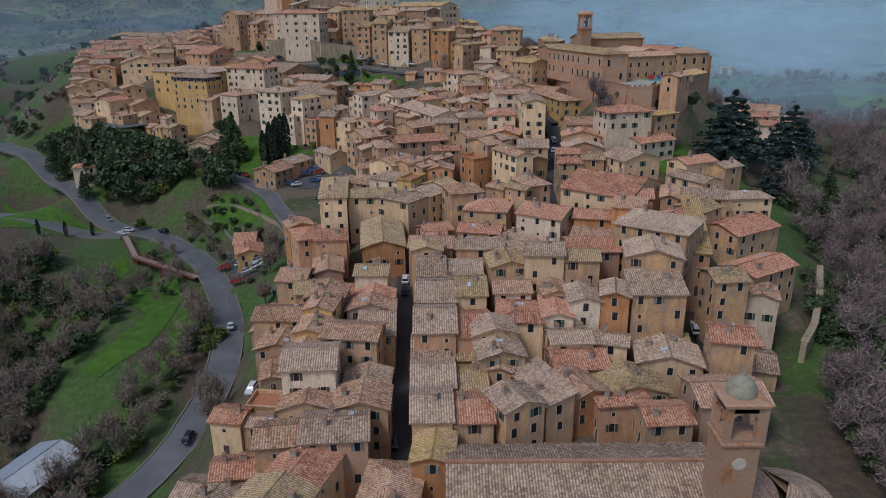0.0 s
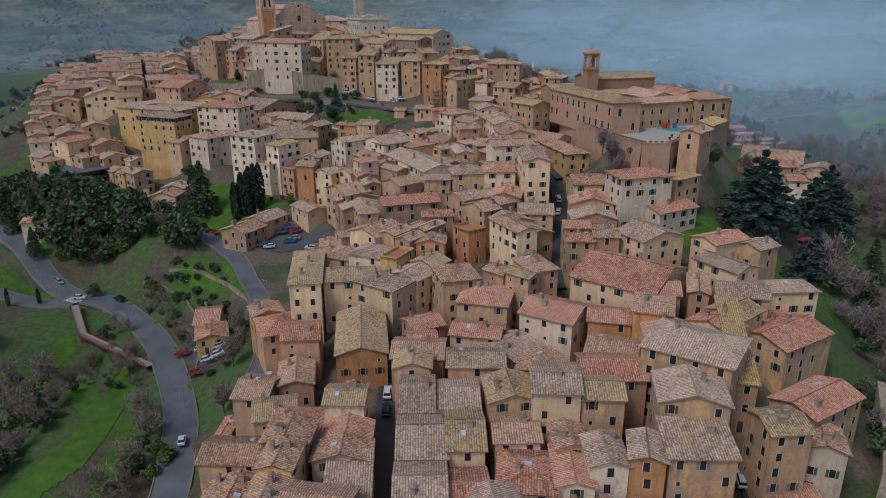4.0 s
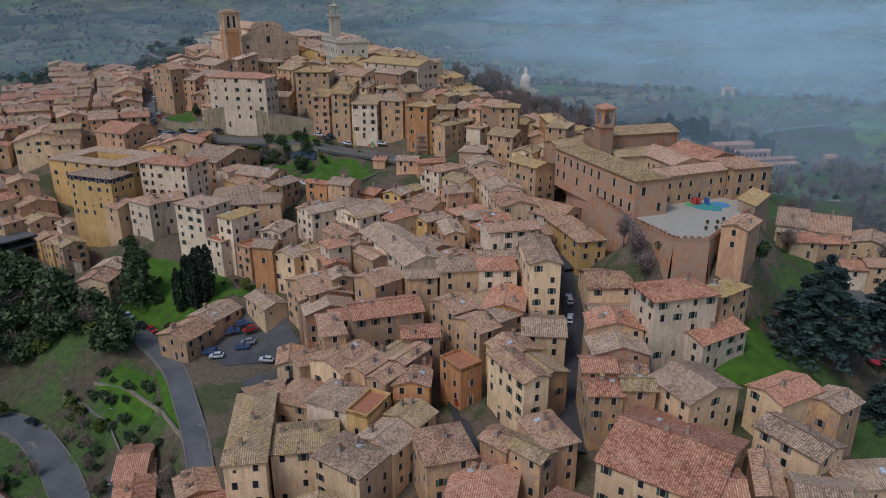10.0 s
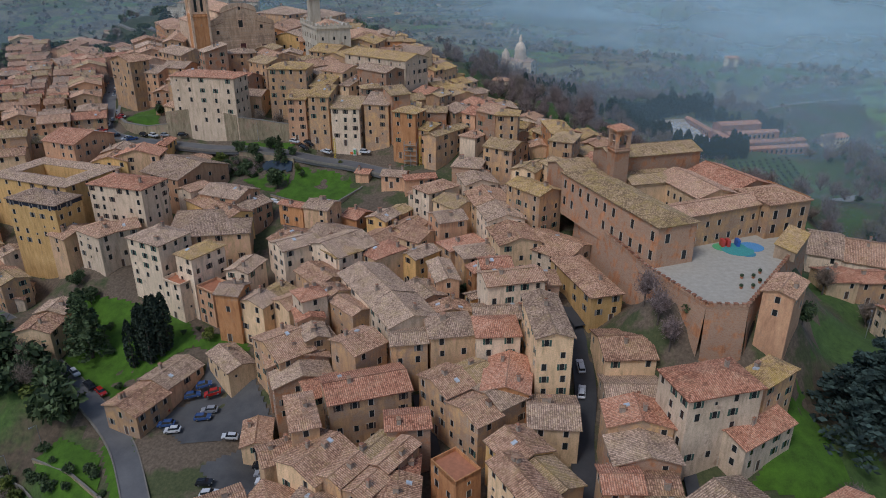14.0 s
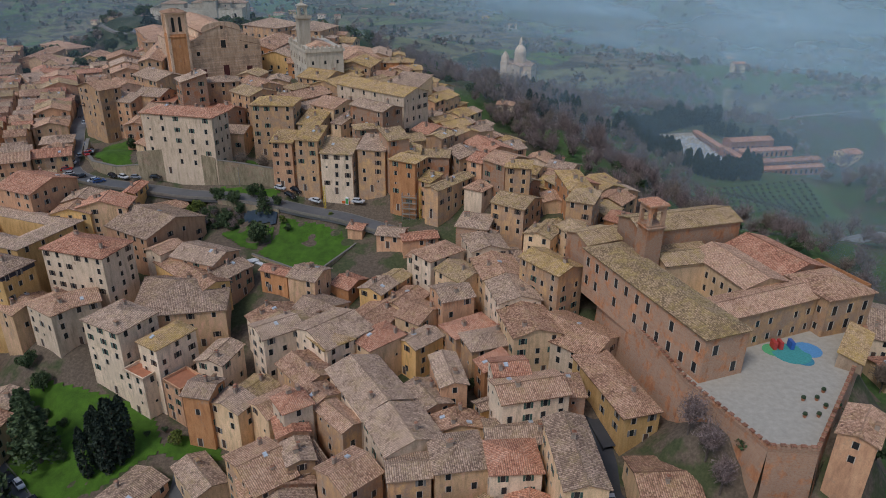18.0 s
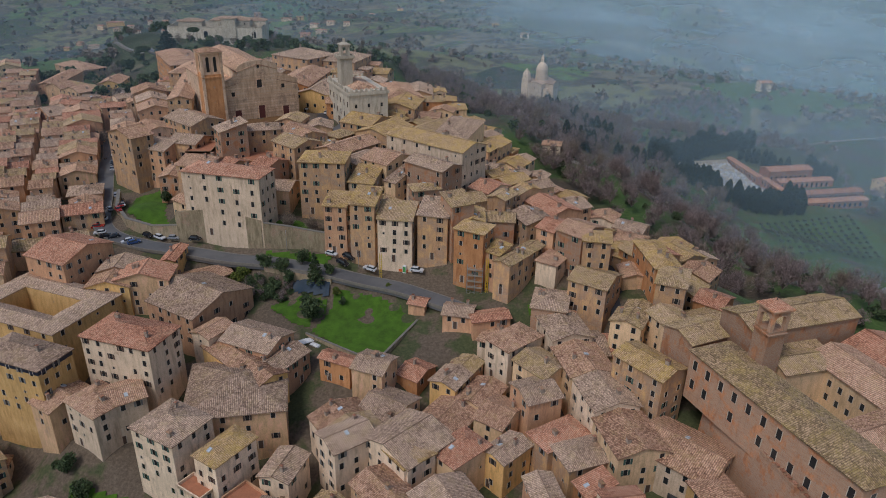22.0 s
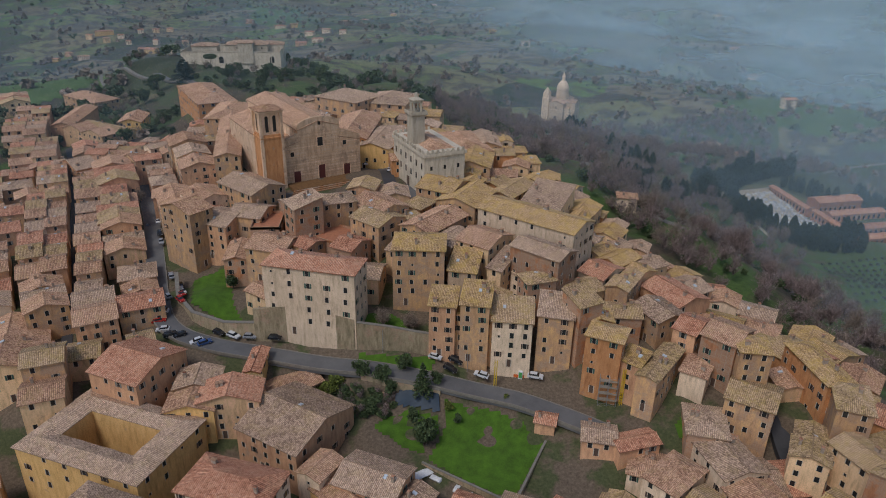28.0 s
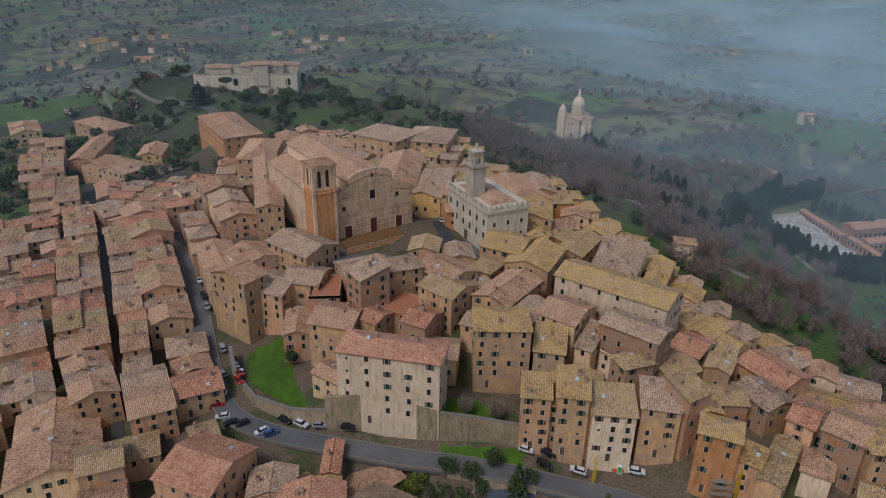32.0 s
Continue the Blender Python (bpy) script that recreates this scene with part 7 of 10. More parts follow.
def bell_tower(parent, m, half, z0, z1, wall, tile, dome=False):
    """A square brick bell tower with an open belfry, cornices and a small roof or dome."""
    b = half
    part("tower_shaft", stacked([(b, b, z0, 0), (b, b, z1 - 7.2, 0), (b + 0.35, b + 0.35, z1 - 7.1, 0), (b + 0.35, b + 0.35, z1 - 6.8, 0), (b, b, z1 - 6.7, 0), (b, b, z1 - 6.2, 0)]), [wall], parent, "", m)
    for x in (-1, 1):
        for y in (-1, 1):
            part("belfry_pier", boxes((x * b - (0.9 if x > 0 else 0), x * b + (0.9 if x < 0 else 0), y * b - (0.9 if y > 0 else 0), y * b + (0.9 if y < 0 else 0), z1 - 6.2, z1 - 2.2)), [wall], parent, "", m)
    for rot in (0, 90, 180, 270):
        s = Shape()
        r, n, zc = b - 0.9, 8, z1 - 3.2
        for k in range(n):
            a0, a1 = math.pi * k / n, math.pi * (k + 1) / n
            p, q = (r * math.cos(a0), zc + r * 0.6 * math.sin(a0)), (r * math.cos(a1), zc + r * 0.6 * math.sin(a1))
            s.poly([(p[0], -b, p[1]), (p[0], -b, z1 - 1.6), (q[0], -b, z1 - 1.6), (q[0], -b, q[1])])
            s.poly([(p[0], -b, p[1]), (q[0], -b, q[1]), (q[0], -b + 0.6, q[1]), (p[0], -b + 0.6, p[1])])
        part("belfry_arch", s, [wall], parent, "", m @ pose(0, 0, 0, 0, 0, rot))
    part("bell", lathe([(0.05, 1.0), (0.3, 0.95), (0.4, 0.5), (0.55, 0.1), (0.62, 0.0)], 12), [plain("bronze_bell", (0.1, 0.11, 0.09), 0.5, 0.8)], parent, "bronze bell", m @ pose(0, 0, z1 - 4.6))
    part("cornice", stacked([(b, b, z1 - 2.2, 0), (b, b, z1 - 1.4, 0), (b + 0.5, b + 0.5, z1 - 1.2, 0), (b + 0.55, b + 0.55, z1 - 0.8, 0), (b + 0.1, b + 0.1, z1 - 0.6, 0)]), [wall], parent, "", m)
    if dome:
        part("dome", lathe([(b * 0.78, z1 - 0.7), (b * 0.78, z1 - 0.2), (b * 0.74, z1 + 0.5), (b * 0.6, z1 + 1.2), (b * 0.35, z1 + 1.75), (0.2, z1 + 2.0), (0.2, z1 + 2.6), (0.02, z1 + 3.1)], 20), [plain("lichened_dome", (0.3, 0.28, 0.2), 0.9, 0, 0.3, 1)], parent, "weathered grey dome", m)
    else:
        s = Shape()
        for k in range(4):
            c = [(-b - 0.4, -b - 0.4), (b + 0.4, -b - 0.4), (b + 0.4, b + 0.4), (-b - 0.4, b + 0.4)]
            s.slab([(*c[k], z1 - 0.7), (*c[(k + 1) % 4], z1 - 0.7), (0, 0, z1 + 0.6)], 0.15)
        part("tower_roof", s, [tile], parent, "", m)
        part("cross", boxes((-0.06, 0.06, -0.06, 0.06, z1 + 0.5, z1 + 2.6), (-0.5, 0.5, -0.06, 0.06, z1 + 1.9, z1 + 2.02)), [plain("iron", (0.03, 0.03, 0.03), 0.6, 0.5)], parent, "thin iron cross", m)


def lathe(prof, n, arc=360.0, start=0.0):
    """One connected turned shape from (radius, z) points."""
    s = Shape()
    k = len(prof)
    full = arc >= 359.9
    cols = n if full else n + 1
    for i in range(cols):
        a = radians(start + arc * i / n)
        s.v += [(r * math.cos(a), r * math.sin(a), z) for r, z in prof]
    for i in range(n):
        j = (i + 1) % cols
        for q in range(k - 1):
            s.f.append((i * k + q, j * k + q, j * k + q + 1, i * k + q + 1))
            s.i.append(0)
            s.uv.append([(prof[q][0] * i * 6.28 / n, prof[q][1]), (prof[q][0] * (i + 1) * 6.28 / n, prof[q][1]), (prof[q + 1][0] * (i + 1) * 6.28 / n, prof[q + 1][1]), (prof[q + 1][0] * i * 6.28 / n, prof[q + 1][1])])
    return s


def near_church():
    top = thing("church", "brick church with a long tiled roof and bell tower", "church", pose(20.5, 87.5, 0))
    block(top, 40, 15, -14, 3.2, "g", WALLS["brick"], TILES["grey"], pose(0, 0, 0), 0.7)
    part("ridge_cap", boxes((-20.6, 20.6, -0.35, 0.35, 5.5, 5.85)), [TILES["red"]], top, "dark red ridge tiles")
    m = pose(18.6, -6.5, 0)
    bell_tower(top, m, 2.5, -14, 21.5, WALLS["brick"], TILES["red"], True)
    part("clock_face", lathe([(0.01, 0.06), (0.9, 0.06), (0.95, 0.0)], 20), [plain("pale_dial", (0.5, 0.45, 0.36))], top, "round pale dial", m @ pose(0, -2.52, 11.5, 90))
    part("apse", lathe([(7.5, -14), (7.5, 1.6), (0.1, 1.6)], 18, 180, -90), [WALLS["brick"]], top, "", pose(20.5, 0, 0))
    part("apse_roof", lathe([(8.2, 1.4), (0.1, 4.6)], 22, 180, -90), [TILES["brown"]], top, "", pose(20.5, 0, 0))
    part("side_chapel", lathe([(6, -14), (6, -0.6), (0.1, -0.6)], 18, 220, -120), [WALLS["tan"]], top, "", pose(31, 0, 0))
    part("side_chapel_roof", lathe([(6.7, -0.8), (0.1, 1.5)], 22, 220, -120), [TILES["grey"]], top, "", pose(31, 0, 0))


near_church()


def convent():
    """The walled convent on its bastion, with a cloister, a church and a bell tower."""
    top = thing("convent", "large brick convent with a cloister court and tiled roofs", "convent", pose(0, 0, 0))

    def wing(a, b, depth, z, roof, wall, tile, base=38.0, over=0.5):
        m, length = between(a, b)
        m = m @ pose(0, depth / 2, 0)
        block(top, length, abs(depth), base, z, roof, WALLS[wall], TILES[tile], m, over)
        return m, length, depth

    m, length, depth = wing((61.3, 277.5), (46.5, 322.0), -11.2, 51.0, "h", "brick", "olive")
    side = m @ pose(0, 5.6, 0)
    facade_windows(top, side @ pose(0, 0, 0, 0, 0, 180), length, (41.5, 46.6), 4.2, BIGWIN, 0.1)
    front = m @ pose(-length / 2, 0, 0, 0, 0, -90)
    facade_windows(top, front, 11.2, (41.2, 46.3), 4.6, BIGWIN, 0.1)
    wing((65.5, 314.0), (77.0, 316.5), 9.0, 49.5, "g", "cream", "olive")
    m, length, depth = wing((80.0, 301.5), (74.5, 322.0), -13, 49.6, "g", "cream", "brown")
    facade_windows(top, m @ pose(0, 6.5, 0, 0, 0, 180), length, (42, 45.6), 3.0, OLDWIN)
    m, length, depth = wing((70.0, 288.0), (95.5, 297.5), 9.2, 49.2, "g", "tan", "brown")
    facade_windows(top, m @ pose(0, -4.6, 0), length, (41, 45), 3.6, OLDWIN, 0.15)
    facade_windows(top, m @ pose(0, 4.6, 0, 0, 0, 180), length, (42, 45.6), 3.0, OLDWIN, 0.1)
    m, length, depth = wing((62, 318), (80.5, 324.5), 4.0, 49.0, "s", "cream", "olive")
    m, length, depth = wing((96.7, 294.7), (93.0, 307.5), -13.5, 50, "h", "tan", "brown", 30)
    facade_windows(top, m @ pose(-length / 2, 0, 0, 0, 0, -90), 13.5, (41.5, 45.5), 4.2, BIGWIN)
    facade_windows(top, m @ pose(0, 6.75, 0, 0, 0, 180), length, (41.2, 45.6), 3.6, OLDWIN)
    wing((93, 308), (86, 327), -14, 49.5, "g", "brick", "red", 30)
    wing((106, 303), (101, 318), -8, 48, "f", "orange", "red", 28)
    m, length, depth = wing((61.5, 323.5), (91, 331), 12, 54.6, "g", "brick", "olive", 36)
    wing((48, 325), (58, 329), 10, 50.5, "g", "brick", "olive", 36)
    m2 = pose(61.3, 317.6, 0, 0, 0, 15)
    bell_tower(top, m2, 2.3, 38, 66, WALLS["brick"], TILES["red"])
    # bastion
    top = thing("bastion", "high brick bastion with arches and a battlemented parapet", "wall", pose(0, 0, 0))
    ring = [(50.5, 318), (54, 300), (58.6, 276), (66, 256.2), (75, 255.2), (91.5, 274.5), (108.6, 294.5), (112.5, 306), (108, 322), (98, 340)]
    s = Shape()
    inner = [(x + (80 - x) * 0.03, y + (300 - y) * 0.03) for x, y in ring]
    for k in range(len(ring) - 1):
        (x1, y1), (x2, y2) = ring[k], ring[k + 1]
        low1, low2 = float(ground(x1, y1)) - 12, float(ground(x2, y2)) - 12
        out = Vector((y2 - y1, x1 - x2, 0)).normalized() * 1.6
        s.poly([(x1 + out.x, y1 + out.y, low1), (x2 + out.x, y2 + out.y, low2), (x2, y2, 40.2), (x1, y1, 40.2)])
    part("bastion_wall", s, [WALLS["brick"]], top)
    s = Shape()
    for k in range(len(ring) - 1):
        (x1, y1), (x2, y2), (x3, y3), (x4, y4) = ring[k], ring[k + 1], inner[k + 1], inner[k]
        for f in ([(x1, y1, 40), (x2, y2, 40), (x2, y2, 41.0), (x1, y1, 41.0)], [(x1, y1, 41.0), (x2, y2, 41.0), (x3, y3, 41.0), (x4, y4, 41.0)], [(x4, y4, 41.0), (x3, y3, 41.0), (x3, y3, 39.6), (x4, y4, 39.6)]):
            s.poly(f)
    part("parapet", s, [WALLS["brick"]], top)
    merlon = stacked([(0.42, 0.32, 0, 0), (0.42, 0.32, 0.55, 0), (0.5, 0.4, 0.57, 1), (0.5, 0.4, 0.7, 1)]).mesh("merlon", [WALLS["brick"], TILES["red"]])
    for a, b in zip(ring[1:6], ring[2:7]):
        m, length = between(a, b, 41.0)
        n = int(length / 1.7)
        for k in range(n):
            child("merlon", merlon, top, m @ pose((k + 0.5) / n * length - length / 2, 0.35, 0))
    court = Shape()
    court.poly([(x, y, 40.0) for x, y in inner])
    part("court_floor", court, [GRAVEL], top, "pale dusty gravel court")
    # No recess is cut: near-black brick colour paints the shade inside each arch.
    for a, b, places in ((ring[4], ring[6], ((0.06, 4.2, 9), (0.22, 4.2, 12), (0.36, 5, 14))), (ring[2], ring[3], ((0.55, 5, 9),))):
        m, length = between(a, b)
        for f, w, h in places:
            part("blind_arch", arch_face((f - 0.5) * length, 36.5 - h, w, h, -0.75), [plain("arch_shadowed_brick", (0.05, 0.04, 0.035)), WALLS["brick"]], top, "flat arch panel painted with the shade of a recess", m)
    # lean-to by the parapet
    hut = thing("lean_to_shed", "low shed with an orange tiled lean-to roof by the parapet", "shed", pose(100.5, 287.5, 40, 0, 0, 51))
    part("wall", wall_shape(16, 5, 0, 2.6, "s"), [WALLS["grey"]], hut)
    s, _ = roof_shape(16, 5, 2.6, "s", 0.3)
    part("roof", s, [TILES["yellow"]], hut)
    play = thing("playground", "blue and green rubber playground floor with slides", "playground", pose(86.5, 288, 40.0))
    for x, y, r, c in ((0, 0, 4.2, (0.06, 0.3, 0.28)), (4.4, 1.5, 3.2, (0.1, 0.28, 0.5)), (-3.2, 1.6, 2.6, (0.1, 0.38, 0.16)), (1.5, -2.6, 2.2, (0.05, 0.22, 0.3))):
        part("rubber_floor", lathe([(0.01, 0.06), (r, 0.05), (r, 0)], 18), [plain("rubber_%d" % (r * 10), c, 0.9)], play, "", pose(x, y, 0.004 * r))
    for x, c in ((-3, (0.5, 0.06, 0.05)), (-1.6, (0.5, 0.35, 0.03)), (1, (0.04, 0.12, 0.4))):
        part("slide", boxes((x - 0.4, x + 0.4, 1.5, 3.5, 0.1, 1.9)), [plain("toy_%d" % (c[0] * 100), c, 0.5)], play)
    for k in range(7):
        pot = thing("bush_in_pot", "small dark potted shrub on the gravel court", "shrub", pose(78 + 2.2 * (k % 4) + 0.6 * k, 266 + 2.6 * (k // 2), 40.0), "potted shrubs")
        part("pot", lathe([(0.3, 0), (0.4, 0.5), (0.32, 0.5)], 10), [TERRACE], pot)
        part("foliage", lathe([(0.05, 0.4), (0.5, 0.7), (0.4, 1.1), (0.03, 1.3)], 9), [plain("dark_leaves", (0.03, 0.05, 0.02), 0.8, 0, 0.5, 4)], pot)


convent()


def duomo():
    """The great brick cathedral with its unfinished front and bell tower."""
    m, wide = between((-101.5, 488.5), (-70.5, 505.5))
    base = 60.5
    top = thing("cathedral", "great unfinished brick cathedral front with a square bell tower", "cathedral", m @ pose(0, 0, base))
    deep = 60
    for x, w, z, roof in ((0, 17, 21, "x"), (-wide / 2 + 4.5, 9, 14, "s"), (wide / 2 - 4.5, 9, 14, "s")):
        if roof == "x":
            block(top, w, deep, -6, z, "x", STONE, TILES["brown"], pose(x, deep / 2 + 0.4, 0), 0.6)
        else:
            q = pose(x, deep / 2 + 0.4, 0, 0, 0, 90 if x > 0 else -90)
            block(top, deep, w, -6, z, "s", STONE, TILES["brown"], q, 0.5)
    s = Shape()
    n = 14
    pts = [(-wide / 2, 0, -6), (wide / 2, 0, -6), (wide / 2, 0, 16), (8.8, 0, 19.5), (8.8, 0, 22.0)]
    pts += [(8.8 * math.cos(math.pi * k / n), 0, 22 + 3.2 * math.sin(math.pi * k / n)) for k in range(1, n)]
    pts += [(-8.8, 0, 22.0), (-8.8, 0, 19.5), (-wide / 2, 0, 16)]
    back = [(x, 0.9, z) for x, y, z in pts]
    s.poly(pts)
    s.poly(back[::-1])
    for k in range(len(pts)):
        j = (k + 1) % len(pts)
        s.poly([pts[j], pts[k], back[k], back[j]])
    part("front", s, [STONE], top, "rough brick front with rows of putlog stones")
    for k in range(26):
        z = 0.4 + k * 0.74
        x = wide / 2 - 0.3
        part("stone_course", boxes((-x, x, -0.06, 0.0, z, z + 0.12)), [WALLS["tan"] if k % 3 else STONE], top)
    for x in (-10, 0.5, 11.5):
        big = x == 0.5
        part("portal", profile([(-1.65, 0.1), (-1.65, -0.3), (-1.4, -0.3), (-1.4, -0.1), (1.4, -0.1), (1.4, -0.3), (1.65, -0.3), (1.65, 0.1)], [0, 0, 0, 1, 0, 0, 0], 5.6 if big else 4.4), [STONE, plain("dark_red_door", (0.1, 0.024, 0.02), 0.6)], top, "tall dark red door in a stone frame", pose(x, -0.02, 0))
    for x, z, w, h in ((0.3, 15.2, 1.15, 1.75), (10.8, 13.4, 0.75, 0.9), (-11.5, 11.5, 0.75, 0.9), (0.3, 22.6, 0.6, 0.7)):
        part("window", boxes((-w - 0.2, -w, -0.12, 0.1, -h - 0.2, h + 0.2), (w, w + 0.2, -0.12, 0.1, -h - 0.2, h + 0.2), (-w, w, -0.12, 0.1, h, h + 0.2), (-w, w, -0.14, 0.1, -h - 0.2, -h)), [STONE], top, "stone surround of a dark window", pose(x, 0, z))
        part("pane", boxes((-w, w, -0.07, 0.1, -h, h)), [GLASS], top, "dark leaded glass", pose(x, 0, z))
    q = pose(-wide / 2 - 2.0, 2.0, 0)
    part("tower_shaft", stacked([(4.3, 4.3, -10, 0), (4.3, 4.3, 19.5, 0), (4.55, 4.55, 19.6, 0), (4.55, 4.55, 20.1, 0), (4.2, 4.2, 20.2, 0), (4.2, 4.2, 21, 0)]), [WALLS["orange"]], top, "square orange brick bell tower", q)
    for x in (-1, 1):
        for y in (-1, 1):
            part("tower_corner", boxes((x * 4.0 - 0.55, x * 4.0 + 0.55, y * 4.0 - 0.55, y * 4.0 + 0.55, -10, 30)), [STONE], top, "pale stone corner strip", q)
    part("belfry", stacked([(3.6, 3.6, 20.8, 0), (3.6, 3.6, 29.4, 0), (4.9, 4.9, 29.6, 0), (4.9, 4.9, 30.2, 0)]), [STONE], top, "", q)
    for rot in (0, 90, 180, 270):
        for x in (-1.5, 1.5):
            # Dark panel on the solid belfry, standing for the shade of an open arch.
            part("belfry_opening", arch_face(x, 22, 1.25, 6.2, -3.66), [GLASS, STONE], top, "", q @ pose(0, 0, 0, 0, 0, rot))
    s = Shape()
    c = [(-5, -5), (5, -5), (5, 5), (-5, 5)]
    for k in range(4):
        s.slab([(*c[k], 30.2), (*c[(k + 1) % 4], 30.2), (0, 0, 31.8)], 0.15)
    part("tower_roof", s, [TILES["brown"]], top, "", q)
    for x, z in ((-wide / 2 - 2, -4.4),):
        child("window", BIGWIN, top, q @ pose(0, -4.36, 0))
    MOSSY = plain("mossy_brick_paving", (0.17, 0.085, 0.03), 0.95, 0, 0.4, 0.8)
    steps = thing("stairs", "wide brick steps before the cathedral front", "stairs", m @ pose(1, 0, base))
    for k in range(7):
        part("step", boxes((-wide / 2 + 2 - 0.4 * k, wide / 2 - 1 + 0.4 * k, -8.5 - 0.5 * k, -0.2 if k == 0 else -8.0 - 0.5 * k, -2.5, 0.0 - 0.18 * k)), [WALLS["brick"] if k % 2 else MOSSY], steps)
    sq = Shape()
    sq.poly([tuple(m @ pose(0, 0, base - 1.4) @ Vector(v)) for v in ((-wide / 2 - 6, -38, 0), (wide / 2 + 14, -38, 0), (wide / 2 + 14, 2, 0), (-wide / 2 - 6, 2, 0))])
    tagged(new("piazza", sq.mesh("piazza", [ROAD["road"]])), "grey paved cathedral square", "square", kind="structure")
    sq = Shape()
    sq.poly([tuple(m @ pose(0, 0, base - 1.39) @ Vector(v)) for v in ((6, -36, 0), (18, -36, 0), (22, -10, 0), (12, -10, 0))])
    tagged(new("brick_paving", sq.mesh("brick_paving", [plain("pink_paving", (0.34, 0.15, 0.12), 0.9, 0, 0.2, 1)])), "pink brick paving across the square", "paving", kind="structure")


duomo()


def town_hall():
    m, wide = between((-56.5, 506), (-45.0, 477.5))
    base = 59.0
    top = thing("town_hall", "pale stone town hall with battlements and a slender clock tower", "town hall", m @ pose(0, 0, base))
    d, h = 17, 17.5
    part("wall", boxes((-wide / 2, wide / 2, 0, d, -8, h)), [PALE], top)
    part("cornice", boxes((-wide / 2 - 0.6, wide / 2 + 0.6, -0.6, d + 0.6, h - 1.6, h - 0.4)), [PALE], top, "corbelled stone cornice")
    s, _ = roof_shape(wide - 2, d - 2, h - 0.6, "h", 0)
    part("roof", s, [TILES["brown"]], top, "", pose(0, d / 2, 0))
    mer = boxes((-0.5, 0.5, -0.2, 0.2, 0, 1.5)).mesh("merlon", [PALE])
    for k in range(13):
        child("merlon", mer, top, pose(-wide / 2 + (k + 0.5) * wide / 13, -0.4, h - 0.4))
    for k in range(8):
        child("merlon", mer, top, pose(wide / 2 + 0.4, (k + 0.5) * d / 8, h - 0.4, 0, 0, 90))
        child("merlon", mer, top, pose(-wide / 2 - 0.4, (k + 0.5) * d / 8, h - 0.4, 0, 0, 90))
    facade_windows(top, pose(0, -0.02, 0), wide, (5.5, 10.5), 4.4, BIGWIN)
    facade_windows(top, pose(wide / 2 + 0.02, d / 2, 0, 0, 0, 90), d, (5.5, 10.5), 4.6, OLDWIN, 0.3)
    part("portal", profile([(-1.6, 0.1), (-1.6, -0.3), (-1.1, -0.3), (-1.1, -0.1), (1.1, -0.1), (1.1, -0.3), (1.6, -0.3), (1.6, 0.1)], [0, 0, 0, 1, 0, 0, 0], 4.0), [PALE, SHUTTERS[0]], top, "dark wooden town hall door")
    q = pose(0, 3.2, 0)
    part("clock_tower", stacked([(2.6, 2.6, h - 2, 0), (2.6, 2.6, 28.2, 0), (3.4, 3.4, 29.0, 0), (3.4, 3.4, 30.2, 0), (3.1, 3.1, 30.2, 0), (3.1, 3.1, 29.6, 0)]), [PALE], top, "slender pale stone tower", q)
    for x in (-1, 1):
        for y in (-1, 1):
            part("belfry_pier", boxes((x * 1.5 - 0.35, x * 1.5 + 0.35, y * 1.5 - 0.35, y * 1.5 + 0.35, 29.6, 33.6)), [PALE], top, "", q)
    part("belfry_top", stacked([(2.0, 2.0, 33.4, 0), (2.0, 2.0, 34.1, 0), (2.3, 2.3, 34.2, 0), (2.3, 2.3, 34.6, 0), (0.5, 0.5, 35.4, 0), (0.4, 0.4, 37, 0)]), [PALE], top, "", q)


town_hall()


def domed_church():
    """The distant travertine church on a Greek-cross plan, in the mist below the town."""
    top = thing("domed_church", "distant pale stone church with a high dome and a belfry", "church", pose(127, 985, -37, 0, 0, -32))
    for w, d in ((36, 16), (16, 36)):
        part("arm", wall_shape(w, d, -4, 19, "g" if w > d else "x"), [WALLS["white"]], top)
        s, _ = roof_shape(w, d, 19, "g" if w > d else "x", 0.5)
        part("roof", s, [TILES["grey"]], top)
    part("corner_block", boxes((-13, 13, -13, 13, -4, 13.4)), [WALLS["white"]], top)
    part("cornice", boxes((-18.3, 18.3, -8.3, 8.3, 11, 11.8)), [WALLS["white"]], top)
    part("cornice", boxes((-8.3, 8.3, -18.3, 18.3, 11.02, 11.82)), [WALLS["white"]], top)
    part("drum", lathe([(7.0, 18), (7.0, 24), (7.4, 24.2), (7.4, 25), (6.6, 25.1), (6.6, 31), (7.1, 31.2), (7.1, 32)], 24), [WALLS["white"]], top)
    part("dome", lathe([(6.5, 32), (6.3, 34), (5.4, 36.6), (3.8, 38.8), (1.8, 40.3), (1.7, 44), (2.0, 44.2), (1.2, 46), (0.1, 49.5)], 24), [WALLS["white"]], top, "pale ribbed dome with a lantern")
    part("belfry", stacked([(4, 4, -4, 0), (4, 4, 22, 0), (4.4, 4.4, 22.2, 0), (3.4, 3.4, 23, 0), (3.4, 3.4, 28, 0), (0.3, 0.3, 34, 0)]), [WALLS["white"]], top, "", pose(-13, -13, 0))
    for rot in range(4):
        q = pose(0, 0, 0, 0, 0, 90 * rot) @ pose(0, -18.02, 0)
        child("window", BIGWIN, top, q @ pose(0, 0, 13))
        child("door", DOOR, top, q @ Matrix.Diagonal((2, 1, 2, 1)))


domed_church()



